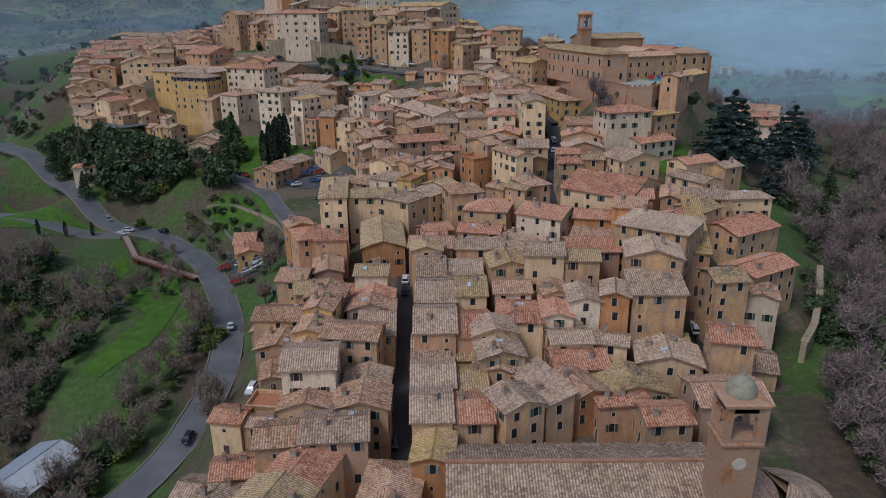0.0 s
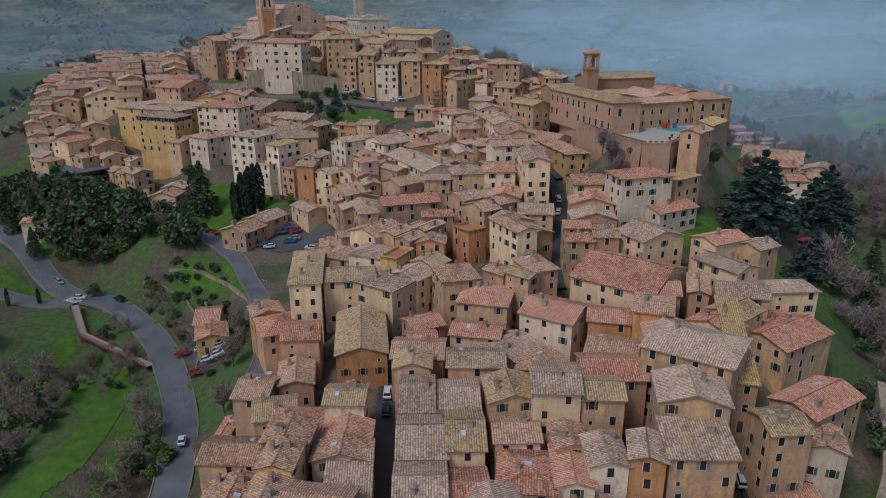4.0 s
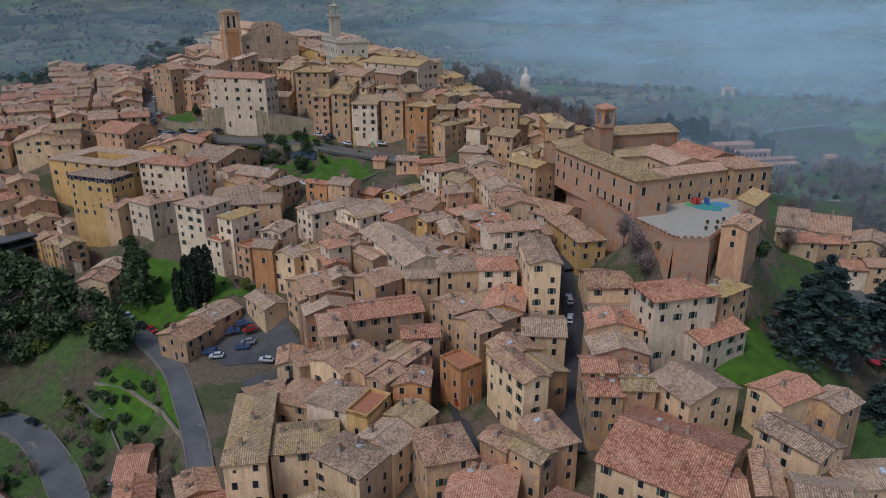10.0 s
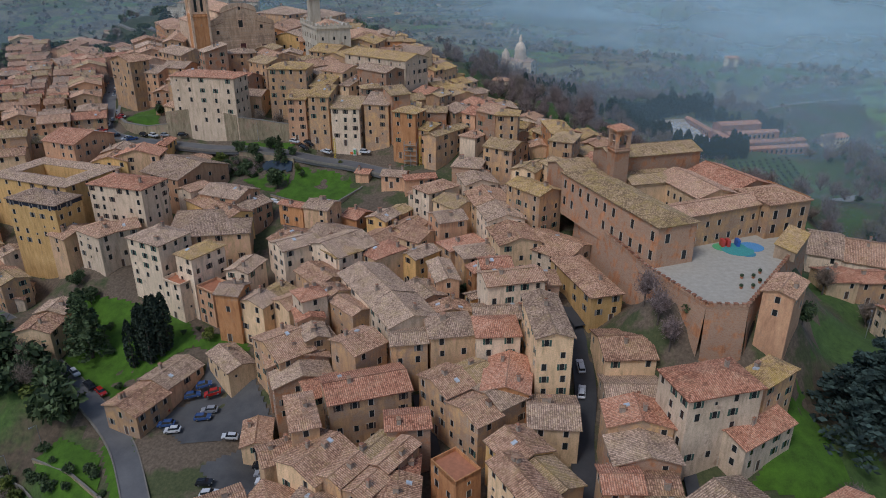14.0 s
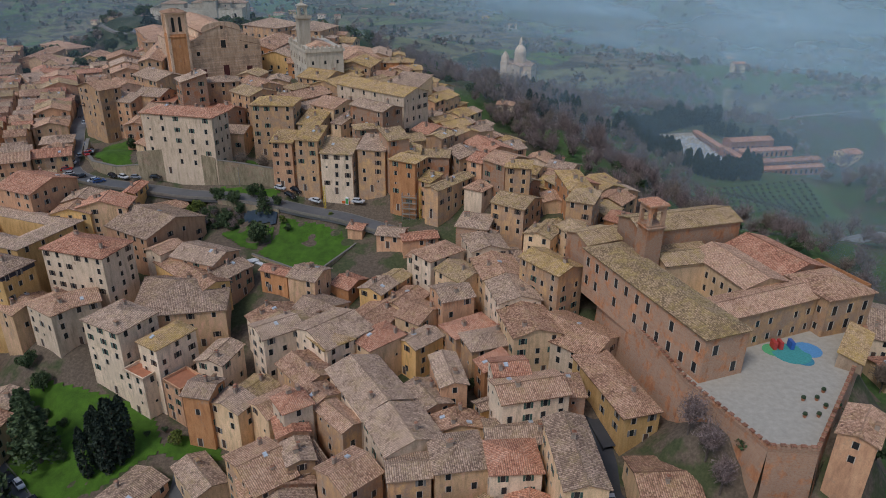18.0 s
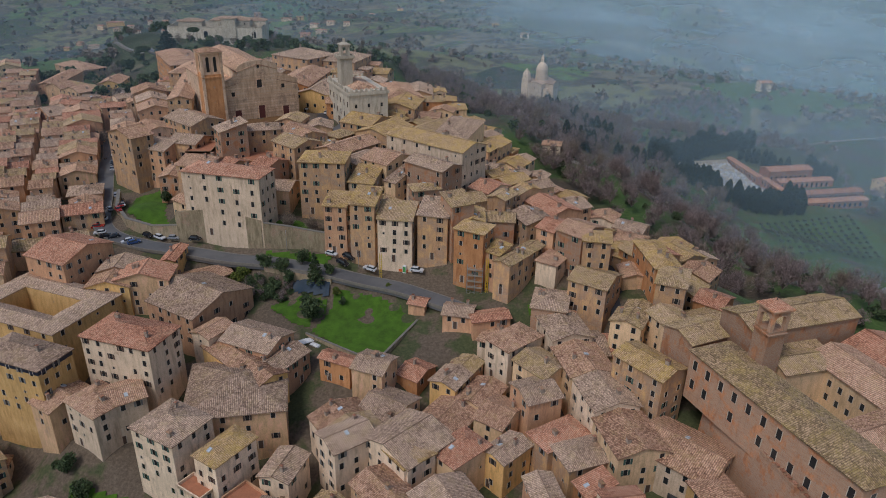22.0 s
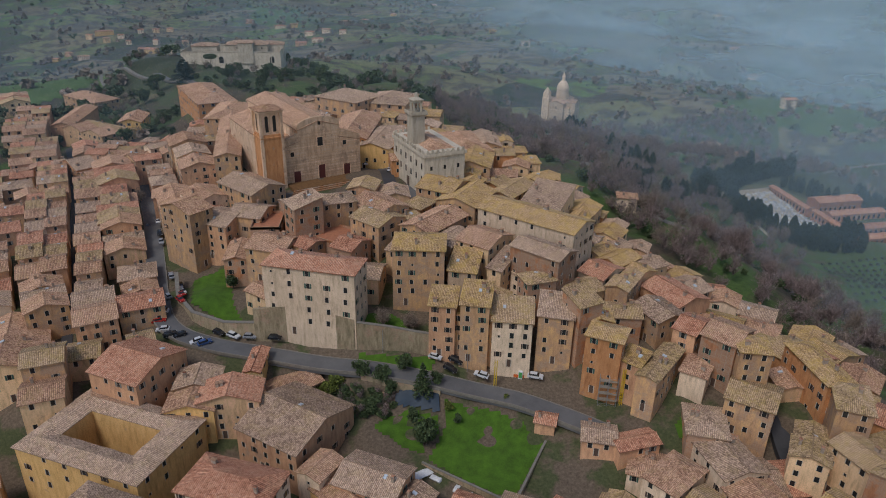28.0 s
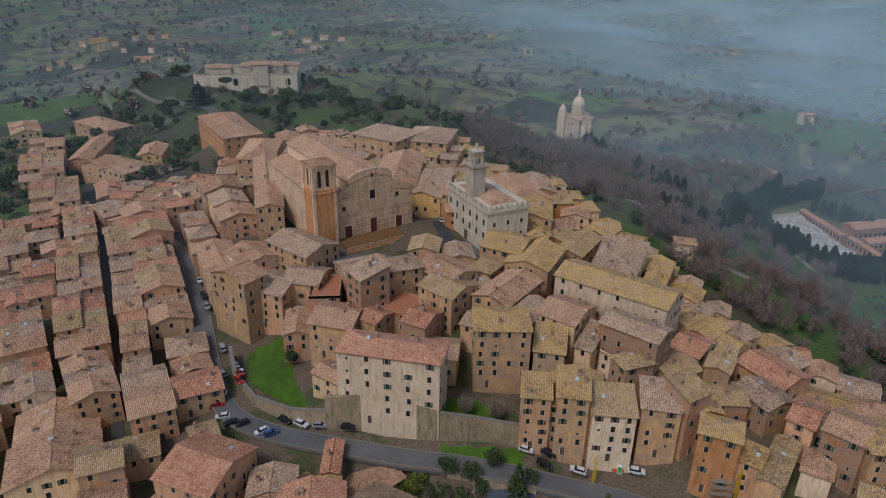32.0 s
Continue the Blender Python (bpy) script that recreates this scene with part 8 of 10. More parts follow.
# ---- plants ----
def leaf_material(name, dark, light, rough=0.8):
    m, nodes, links, bsdf = nodes_of(name)
    geo = nodes.new("ShaderNodeNewGeometry")
    info = nodes.new("ShaderNodeObjectInfo")
    add = nodes.new("ShaderNodeMath")
    links.new(noise_tex(nodes, links, geo.outputs["Position"], 0.4, 4, 0.7), add.inputs[0])
    mul = nodes.new("ShaderNodeMath")
    mul.operation = "MULTIPLY_ADD"
    links.new(geo.outputs["Random Per Island"], mul.inputs[0])
    mul.inputs[1].default_value, mul.inputs[2].default_value = 0.5, -0.25
    links.new(mul.outputs[0], add.inputs[1])
    links.new(ramp(nodes, links, add.outputs[0], ((0.25, dark), (0.75, light))), bsdf.inputs["Base Color"])
    bsdf.inputs["Roughness"].default_value = rough
    return m


BARK = plain("bark", (0.1, 0.08, 0.065), 0.95, 0, 0.4, 3, 0.03)
TWIGS = leaf_material("bare_twigs", (0.1, 0.076, 0.056), (0.33, 0.25, 0.19))
RUSSET = leaf_material("russet_twigs", (0.1, 0.072, 0.064), (0.34, 0.25, 0.225))
EVERGREEN = leaf_material("evergreen_leaves", (0.022, 0.04, 0.014), (0.085, 0.125, 0.045))
CEDAR = leaf_material("cedar_needles", (0.014, 0.028, 0.024), (0.05, 0.085, 0.07))
CYPRESS = leaf_material("cypress_leaves", (0.01, 0.02, 0.012), (0.03, 0.048, 0.026))
OLIVE = leaf_material("olive_leaves", (0.05, 0.06, 0.04), (0.14, 0.155, 0.115))
BRIGHT = leaf_material("yellow_green_leaves", (0.05, 0.07, 0.012), (0.16, 0.19, 0.03))
nrng = np.random.default_rng(11)


def quads_at(centres, size, flat=0.0, keen=1.0):
    """Small leaf quads at the given places, turned at random (flat: how level they lie)."""
    n = len(centres)
    a = nrng.normal(size=(n, 3))
    a[:, 2] *= 1 - flat
    a /= np.linalg.norm(a, axis=1)[:, None]
    b = np.cross(a, nrng.normal(size=(n, 3)))
    b /= np.linalg.norm(b, axis=1)[:, None] + 1e-9
    s = size * nrng.uniform(0.6, 1.4, (n, 1))
    c = np.asarray(centres)
    v = np.stack([c - a * s, c + b * s * 0.55 * keen, c + a * s, c - b * s * 0.55 * keen], 1).reshape(-1, 3)
    return v, np.arange(4 * n).reshape(n, 4)


def ball_points(n, rx, ry, rz, shell=0.5):
    d = nrng.normal(size=(n, 3))
    d /= np.linalg.norm(d, axis=1)[:, None]
    return d * (shell + (1 - shell) * nrng.random((n, 1)) ** 0.5) * np.array([rx, ry, rz])


def spikes(p0, p1, width):
    """Thin branches as slim three-cornered blades from p0 to p1."""
    d = p1 - p0
    side = np.cross(d, nrng.normal(size=d.shape))
    side /= np.linalg.norm(side, axis=1)[:, None] + 1e-9
    v = np.stack([p0 - side * width, p0 + side * width, p1], 1).reshape(-1, 3)
    return v, np.arange(3 * len(p0)).reshape(-1, 3)


def crown_broad(h, r, n=500, leaf=0.35, low=0.35):
    pts = []
    for _ in range(14):
        c = ball_points(1, r * 0.62, r * 0.62, h * (1 - low) * 0.36, 0.2)[0] + (0, 0, h * (low + 1) / 2)
        k = r * nrng.uniform(0.28, 0.5)
        pts.append(ball_points(n // 14, k, k, k * 0.8, 0.6) + c)
    return quads_at(np.concatenate(pts), leaf)


def crown_cypress(h, r, n=420, leaf=0.3):
    z = nrng.random(n) ** 0.8
    rad = r * np.clip(np.sin(np.pi * (0.12 + 0.88 * z)) ** 0.6, 0.05, 1) * nrng.uniform(0.75, 1.08, n)
    a = nrng.uniform(0, 2 * np.pi, n)
    return quads_at(np.stack([rad * np.cos(a), rad * np.sin(a), 0.03 * h + z * h * 0.97], 1), leaf, -0.5)


def crown_conifer(h, r, n=900, leaf=0.42, tiers=12, flat=0.75):
    pts = []
    for k in range(tiers):
        f = k / (tiers - 1)
        rad = r * (1 - f) ** 0.75 + 0.3
        arms = max(4, int(9 * (1 - f * 0.6)))
        for j in range(arms):
            a = 2 * np.pi * (j + nrng.random()) / arms
            m = max(4, n // (tiers * arms))
            q = nrng.random(m) ** 0.6
            w = 0.28 * rad * (1 - 0.5 * q)
            x, y = q * rad, nrng.normal(size=m) * w * 0.5
            pts.append(np.stack([x * np.cos(a) - y * np.sin(a), x * np.sin(a) + y * np.cos(a), np.full(m, h * (0.14 + 0.84 * f)) + nrng.normal(size=m) * 0.2 - q * rad * 0.12], 1))
    return quads_at(np.concatenate(pts), leaf, flat)


def crown_umbrella(h, r, n=700, leaf=0.4):
    p = ball_points(n, r, r, h * 0.16, 0.55)
    p[:, 2] += h * 0.84
    return quads_at(p, leaf, 0.4)


def crown_bare(h, r, n=260):
    """Limbs and twigs of a leafless tree."""
    k = max(12, n // 6)
    tips = ball_points(k, r * 0.75, r * 0.75, h * 0.3, 0.6) + (0, 0, h * 0.64)
    root = np.zeros((k, 3))
    root[:, 2] = nrng.uniform(0.25, 0.6, k) * h
    a, fa = spikes(root, tips, 0.1 * h / 8)
    i = nrng.integers(0, k, n)
    s = root[i] + (tips[i] - root[i]) * nrng.uniform(0.4, 1.0, (n, 1))
    e = s + ball_points(n, r * 0.45, r * 0.45, h * 0.2, 0.5) + (0, 0, h * 0.08)
    b, fb = spikes(s, e, 0.075 * h / 8)
    c, fc = spikes(e, e + ball_points(n, r * 0.3, r * 0.3, h * 0.12, 0.6) + (0, 0, h * 0.04), 0.06 * h / 8)
    return np.concatenate([a, b, c]), np.concatenate([fa, fb + len(a), fc + len(a) + len(b)])


def cloud_mesh(name, vf, mat):
    v, f = vf
    me = bpy.data.meshes.new(name)
    me.from_pydata(v.tolist(), [], f.tolist())
    me.materials.append(mat)
    me.update()
    return me


def trunk_mesh(h, r):
    s = Shape()
    s.tube(0, 0, -0.8, h * 0.35, r, r * 0.72, 8)
    s.tube(0, 0, h * 0.35, h * 0.8, r * 0.72, r * 0.2, 8)
    return s.mesh("trunk", [BARK])


TREES = {}
for kind, h, maker, mat, label, cat in (
        ("cypress", 11.0, lambda: crown_cypress(11, 1.15, 900, 0.34), CYPRESS, "slender dark green cypress tree", "cypress"),
        ("broad_cypress", 13.0, lambda: crown_cypress(13, 2.1, 1100, 0.55), CYPRESS, "broad dark green cypress by the cemetery", "cypress"),
        ("conifer", 17.0, lambda: crown_conifer(17, 4.6, 2600, 0.45, 15), EVERGREEN, "tall dark green pointed conifer", "conifer"),
        ("cedar", 17.0, lambda: crown_conifer(17, 10.0, 7000, 0.55, 10, 0.85), CEDAR, "broad blue-green cedar with layered boughs", "cedar"),
        ("umbrella_pine", 12.0, lambda: crown_umbrella(12, 5.2, 1700, 0.45), EVERGREEN, "umbrella pine with a flat dark crown", "pine"),
        ("holm_oak", 9.0, lambda: crown_broad(9, 4.6, 1800, 0.42, 0.2), EVERGREEN, "round dark green evergreen oak tree", "tree"),
        ("laurel", 5.0, lambda: crown_broad(5, 3.0, 1100, 0.34, 0.1), BRIGHT, "dense bush with yellow-green leaves", "bush"),
        ("olive_tree", 4.5, lambda: crown_broad(4.5, 2.4, 800, 0.28, 0.25), OLIVE, "small olive tree with grey-green leaves", "olive tree"),
        ("bare_tree", 10.0, lambda: crown_bare(10, 4.2, 700), TWIGS, "leafless grey-brown tree in winter", "tree"),
        ("russet_tree", 8.0, lambda: crown_bare(8, 3.4, 600), RUSSET, "leafless tree with reddish winter twigs", "tree")):
    TREES[kind] = [(trunk_mesh(h, h * 0.022 + 0.05), cloud_mesh("crown", maker(), mat)) for _ in range(2)] + [label, cat, h]


def tree(kind, x, y, height, z=None):
    a, b, label, cat, h = TREES[kind]
    t, c = (a, b)[rng.randrange(2)]
    g = float(ground(x, y)) if z is None else z
    top = thing(kind, label, cat, pose(x, y, g, 0, 0, rng.uniform(0, 360)), cat + "s")
    k = Matrix.Scale(height / h, 4)
    child("trunk", t, top, k)
    child("crown", c, top, k)


TAKEN = set()
for px, py, reach in [(p, q, w / 2 + 2) for p, q, w in ROAD_PTS] + [(p, q, r * 0.85 + 1.5) for p, q, r in HOUSE_PTS]:
    n = int(reach / 2) + 1
    for cx in range(int(px / 2) - n, int(px / 2) + n + 1):
        for cy in range(int(py / 2) - n, int(py / 2) + n + 1):
            if math.hypot(cx * 2 + 1 - px, cy * 2 + 1 - py) < reach:
                TAKEN.add((cx, cy))


def wood(name, label, kinds, n, area, sizes, seed, thin=0.0, mat=None):
    """One object of many trees: templates scattered over an area (x0, x1, y0, y1, test)."""
    r = random.Random(seed)
    x0, x1, y0, y1, test = area
    spots, tries = [], 0
    while len(spots) < n and tries < n * 40:
        tries += 1
        x, y = r.uniform(x0, x1), r.uniform(y0, y1)
        if noise.noise(Vector((x * 0.02, y * 0.02, seed))) < thin or (int(x // 2), int(y // 2)) in TAKEN or not test(x, y):
            continue
        spots.append((x, y, r.randrange(len(kinds)), r.uniform(*sizes), r.uniform(0, 6.28), r.uniform(0.8, 1.2)))
    Z = ground(np.array([s[0] for s in spots]), np.array([s[1] for s in spots]))
    V, F, off = [], [], 0
    for (x, y, i, s, a, t), z in zip(spots, Z):
        v, f = kinds[i]
        c, d = math.cos(a) * s, math.sin(a) * s
        V.append(np.stack([v[:, 0] * c - v[:, 1] * d + x, v[:, 0] * d + v[:, 1] * c + y, v[:, 2] * s * t + z - 0.3], 1))
        F.extend((f + off).tolist())
        off += len(v)
    me = bpy.data.meshes.new(name)
    me.from_pydata(np.concatenate(V).tolist(), [], F)
    me.materials.append(mat)
    me.update()
    tagged(new(name, me), label, "woodland", kind="stuff")


B1, B2, B3 = crown_bare(8, 3.4, 200), crown_bare(7, 3.6, 200), crown_bare(9, 3.2, 200)
S1, S2 = crown_broad(4, 2.4, 240, 0.42, 0.05), crown_broad(5.5, 2.8, 280, 0.48, 0.08)
BLOB = [crown_broad(7, 4.5, 42, 1.7, 0.05), crown_broad(6, 5, 42, 1.9, 0.0)]
CYP = [crown_cypress(11, 1.3, 110, 0.6), crown_cypress(9, 1.1, 90, 0.55)]
gully = (-215, -68, 85, 262, lambda x, y: y < 262 and x < -58 - (y - 120) * 0.12 and not (-108 < x < -72 and 120 < y < 185 and abs(x + 90 - (y - 150) * 0.2) < 13) and not (-100 < x < -60 and 205 < y < 262) and not (-200 < x < -75 and y > 229) and not (-132 < x and y > 206) and not (-98 < x < -77 and 150 < y < 230))
wood("winter_wood", "leafless trees and scrub on the gully slope", [B1, B2, B3], 780, gully, (0.8, 1.5), 1, -0.6, TWIGS)
wood("scrub", "dark evergreen scrub on the gully slope", [S1, S2], 560, gully, (0.7, 1.5), 2, -0.3, EVERGREEN)
wood("scrub", "fresh green undergrowth on the gully slope", [S1, S2], 260, gully, (0.5, 1.1), 17, -0.05, BRIGHT)
bank = (-108, -50, 205, 268, lambda x, y: not town_inside(np.array(x), np.array(y)))
wood("scrub", "green and brown scrub on the road bank", [S1, S2], 55, bank, (0.4, 0.9), 3, -0.1, EVERGREEN)
wood("winter_wood", "leafless trees on the road bank", [B1, B2, B3], 60, bank, (0.4, 0.9), 31, -0.3, TWIGS)
slope = (66, 260, 55, 300, lambda x, y: x > (99 + (y - 150) * 0.12 if y > 172 else max(68, 66 + (y - 100) * 0.56)) and not town_inside(np.array(x), np.array(y)) and not (104 < x < 180 and 225 < y < 335 and x < 150))
wood("winter_wood", "dense leafless wood on the steep slope", [B1, B2, B3], 1000, slope, (1.0, 1.7), 4, -0.9, RUSSET)
wall_foot = (64, 104, 96, 172, lambda x, y: 66 + (y - 100) * 0.4 < x and not town_inside(np.array(x), np.array(y)))
wood("scrub", "dark evergreen scrub below the town wall", [S1, S2], 130, wall_foot, (0.7, 1.3), 51, -0.7, EVERGREEN)
wood("winter_wood", "leafless trees below the town wall", [B1, B2, B3], 60, wall_foot, (0.6, 1.1), 52, -0.6, RUSSET)
wood("scrub", "dark evergreen scrub on the steep slope", [S1, S2], 260, slope, (0.8, 1.6), 5, -0.15, EVERGREEN)
east = (-30, 330, 395, 960, lambda x, y: x > 78 - (y - 395) * 0.33 and x > -30 and not town_inside(np.array(x), np.array(y)) and not (165 < x < 315 and 618 < y < 770) and not (160 < x < 290 and 440 < y < 640 and x > 160 + (y - 440) * 0.15) and not (95 < x < 170 and 945 < y < 1020))
wood("winter_wood", "dense leafless reddish wood below the town", [B1, B2, B3], 1450, east, (1.0, 1.7), 6, -0.9, RUSSET)
wood("winter_wood", "grey leafless wood below the town", [B1, B2, B3], 650, east, (1.0, 1.6), 7, -0.3, TWIGS)
wood("scrub", "evergreen scrub below the town", [S1, S2], 380, east, (0.7, 1.5), 8, -0.1, EVERGREEN)
terrace = (-90, -57, 377, 391, lambda x, y: y < 391.5 - (x + 75) * 0.22 and y > 380 - (x + 75) * 0.1)
wood("scrub", "dark tangled shrubs below the street", [S1, S2], 60, terrace, (0.35, 0.8), 61, -0.9, EVERGREEN)
wood("scrub", "bare brown brambles below the street", [B1, B2, B3], 24, terrace, (0.3, 0.5), 62, -0.9, RUSSET)
west = (-190, -84, 268, 335, lambda x, y: not town_inside(np.array(x), np.array(y)) and 283 + max(0, -140 - x) * 0.8 - max(0, x + 110) * 0.5 < y < 299 + (-109 - x) * 0.85)
wood("evergreen_wood", "dark evergreen trees by the road", [S1, S2], 190, west, (1.0, 2.4), 9, -0.8, EVERGREEN)
wood("scrub", "yellow-green bushes beside the road", [S1, S2], 45, west, (0.8, 1.5), 92, -0.5, BRIGHT)
wood("winter_wood", "leafless trees between the roads", [B1, B2, B3], 60, west, (0.7, 1.3), 91, -0.5, TWIGS)
north = (-330, 40, 590, 900, lambda x, y: not town_inside(np.array(x), np.array(y)) and not (-275 < x < -165 and 795 < y < 870))
wood("evergreen_wood", "dark evergreen park trees on the hilltop", [S1, S2], 430, north, (0.9, 2.3), 10, -0.25, EVERGREEN)
wood("winter_wood", "leafless trees on the hilltop", [B1, B2, B3], 260, north, (0.7, 1.2), 12, -0.2, TWIGS)
far_west = (-560, -190, 150, 640, lambda x, y: not town_inside(np.array(x), np.array(y)) and x < -200 + max(0, 330 - y) * 0.15)
wood("valley_wood", "misty mixed woods west of the town", BLOB, 420, far_west, (0.5, 1.0), 18, -0.15, TWIGS)
wood("valley_wood", "dark evergreen trees west of the town", [S1, S2], 420, far_west, (0.9, 1.9), 19, -0.1, EVERGREEN)
valley = (-1700, 1900, 700, 3600, lambda x, y: math.hypot(x + 20, y - 400) > 620)
wood("valley_wood", "far woods in the misty valley", BLOB, 4200, valley, (0.9, 1.9), 13, 0.05, TWIGS)
wood("valley_wood", "far evergreen woods and hedges in the valley", BLOB, 1900, valley, (0.6, 1.4), 14, 0.18, EVERGREEN)
near_valley = (-1300, 1300, 250, 1300, lambda x, y: math.hypot(x + 20, y - 450) > 440)
wood("valley_wood", "misty woods below the hill", BLOB, 1300, near_valley, (0.6, 1.2), 15, 0.08, TWIGS)
wood("olive_grove", "rows of olive trees in the valley", BLOB, 900, near_valley, (0.25, 0.45), 16, 0.05, OLIVE)


def line_of(kind, x1, y1, x2, y2, n, h0, h1):
    for k in range(n):
        f = (k + rng.uniform(0.2, 0.8)) / n
        tree(kind, x1 + (x2 - x1) * f + rng.uniform(-1, 1), y1 + (y2 - y1) * f + rng.uniform(-1, 1), rng.uniform(h0, h1))


# cypresses round the cemetery and along the avenues
for k in range(4):
    line_of("broad_cypress", 150 + 10 * k, 664 + 22 * k, 206 + 14 * k, 742 + 13 * k, 15, 13, 19)
line_of("broad_cypress", 204, 645, 240, 634, 13, 13, 18)
line_of("broad_cypress", 243, 640, 252, 632, 6, 14, 19)
line_of("broad_cypress", 292, 706, 306, 684, 6, 12, 17)
line_of("broad_cypress", 78, 622, 98, 626, 9, 11, 16)
line_of("broad_cypress", 170, 719, 196, 736, 14, 12, 17)
line_of("broad_cypress", 196, 738, 281, 771, 24, 13, 18)
line_of("broad_cypress", 254, 742, 276, 700, 9, 12, 16)
line_of("broad_cypress", 126, 672, 160, 659, 9, 10, 15)
line_of("broad_cypress", 160, 659, 196, 638, 12, 11, 16)
line_of("broad_cypress", 196, 638, 250, 620, 14, 11, 16)
line_of("broad_cypress", 200, 655, 201, 726, 14, 10, 14)
line_of("broad_cypress", 118, 785, 136, 715, 14, 11, 16)
line_of("broad_cypress", 123, 940, 136, 849, 16, 11, 17)
line_of("broad_cypress", 105, 700, 130, 690, 5, 9, 13)
line_of("cypress", 20, 600, 60, 640, 6, 8, 12)
for x, y, h in ((-76, 291, 15), (-73.5, 292.5, 17), (-71, 291, 18), (-68.6, 292.6, 19), (-67, 294, 18), (-71, 295, 17), (-74, 295.5, 15), (-118, 292, 11), (-112, 300, 9)):
    tree("cypress", x, y, h)
for x, y, h in ((-90, 297, 22), (-94, 301, 19), (-140, 300, 16), (-155, 296, 17), (-168, 302, 15), (-132, 285, 13), (-150, 283, 12), (-176, 310, 16), (-49, 383, 11)):
    tree("conifer", x, y, h)
tree("cedar", 100, 243, 25)
tree("cedar", 126, 252, 21)
tree("cedar", 108, 222, 14)
tree("cedar", -215, 770, 18)
tree("conifer", 128, 226, 16)
for x, y, h in ((-60, 388, 6), (-54, 391, 6), (-66, 390, 6), (-110, 435, 6), (-106, 440, 5), (92, 262, 6), (90, 268, 6), (12, 300, 4), (16, 303, 4), (22, 340, 6), (-2, 326, 5), (-98, 318, 6), (-104, 324, 6), (-56, 436, 7), (-34, 505, 10), (-240, 750, 12), (-180, 760, 13), (-150, 770, 13), (66, 262, 6)):
    tree("holm_oak", x, y, h)
for x, y, h in ((-236, 772, 14), (-200, 792, 12), (-120, 800, 12), (-60, 760, 12)):
    tree("umbrella_pine", x, y, h)
tree("holm_oak", -48.5, 370.0, 9)
for x, y, h in ((-78, 391, 5), (-83, 390, 5), (-74, 390.5, 6), (-26, 381, 2), (-42, 379, 3)):
    tree("laurel", x, y, h)
for x, y, h in ((-84, 296, 2.5), (-80, 301, 2), (-88, 306, 3), (-70, 302, 2.5), (-64, 299, 2), (-95, 311, 3.5), (-78, 284, 2.5), (-60, 300, 2), (-40, 375, 3), (-52, 378, 4), (-58, 386, 5), (-45, 386, 4.5)):
    tree("holm_oak", x, y, h)
for x, y, h in ((-64, 168, 5), (-62, 172, 5), (-66, 176, 4.5), (-100, 262, 5), (-96, 258, 5), (-86, 250, 4), (-150, 150, 5), (-140, 162, 6), (-120, 262, 5), (-56, 296, 4), (-52, 300, 4)):
    tree("laurel", x, y, h)
for k in range(26):
    x, y = -98 + rng.uniform(-6, 6) + k * 0.3, 118 + k * 2.9
    tree("olive_tree", x - 12, y, rng.uniform(3, 4.6))
OL = [crown_broad(3.2, 1.6, 120, 0.4, 0.15)]
V, F, off = [], [], 0
for j in range(10):
    for k in range(13):
        x, y = 212 + k * 5.0 - j * 1.2 + rng.uniform(-0.4, 0.4), 606 - j * 6.0 + k * 0.3 + rng.uniform(-0.4, 0.4)
        V.append(OL[0][0] + (x, y, float(ground(x, y))))
        F.extend((OL[0][1] + off).tolist())
        off += len(OL[0][0])
tagged(new("olive_grove", mesh_of("olive_grove", np.concatenate(V).tolist(), F, [OLIVE])), "rows of small olive trees on a green plot", "olive grove", kind="stuff")
for x, y, h in ((-54, 140, 11), (-52, 134, 9), (-52, 185, 8), (-55, 205, 9), (-50, 215, 8), (-58, 222, 8), (-70, 407, 7), (-60, 404, 7), (-52, 402, 7), (-80, 409, 7), (-44, 399, 6), (120, 300, 9), (128, 290, 8), (-160, 470, 8), (-168, 520, 8)):
    tree("bare_tree", x, y, h)
for x, y, h in ((58, 262, 9), (56.5, 268, 9), (60, 258, 8), (86, 224, 6), (92, 216, 6), (84, 216, 6), (-150, 505, 7), (-152, 512, 7)):
    tree("russet_tree", x, y, h)



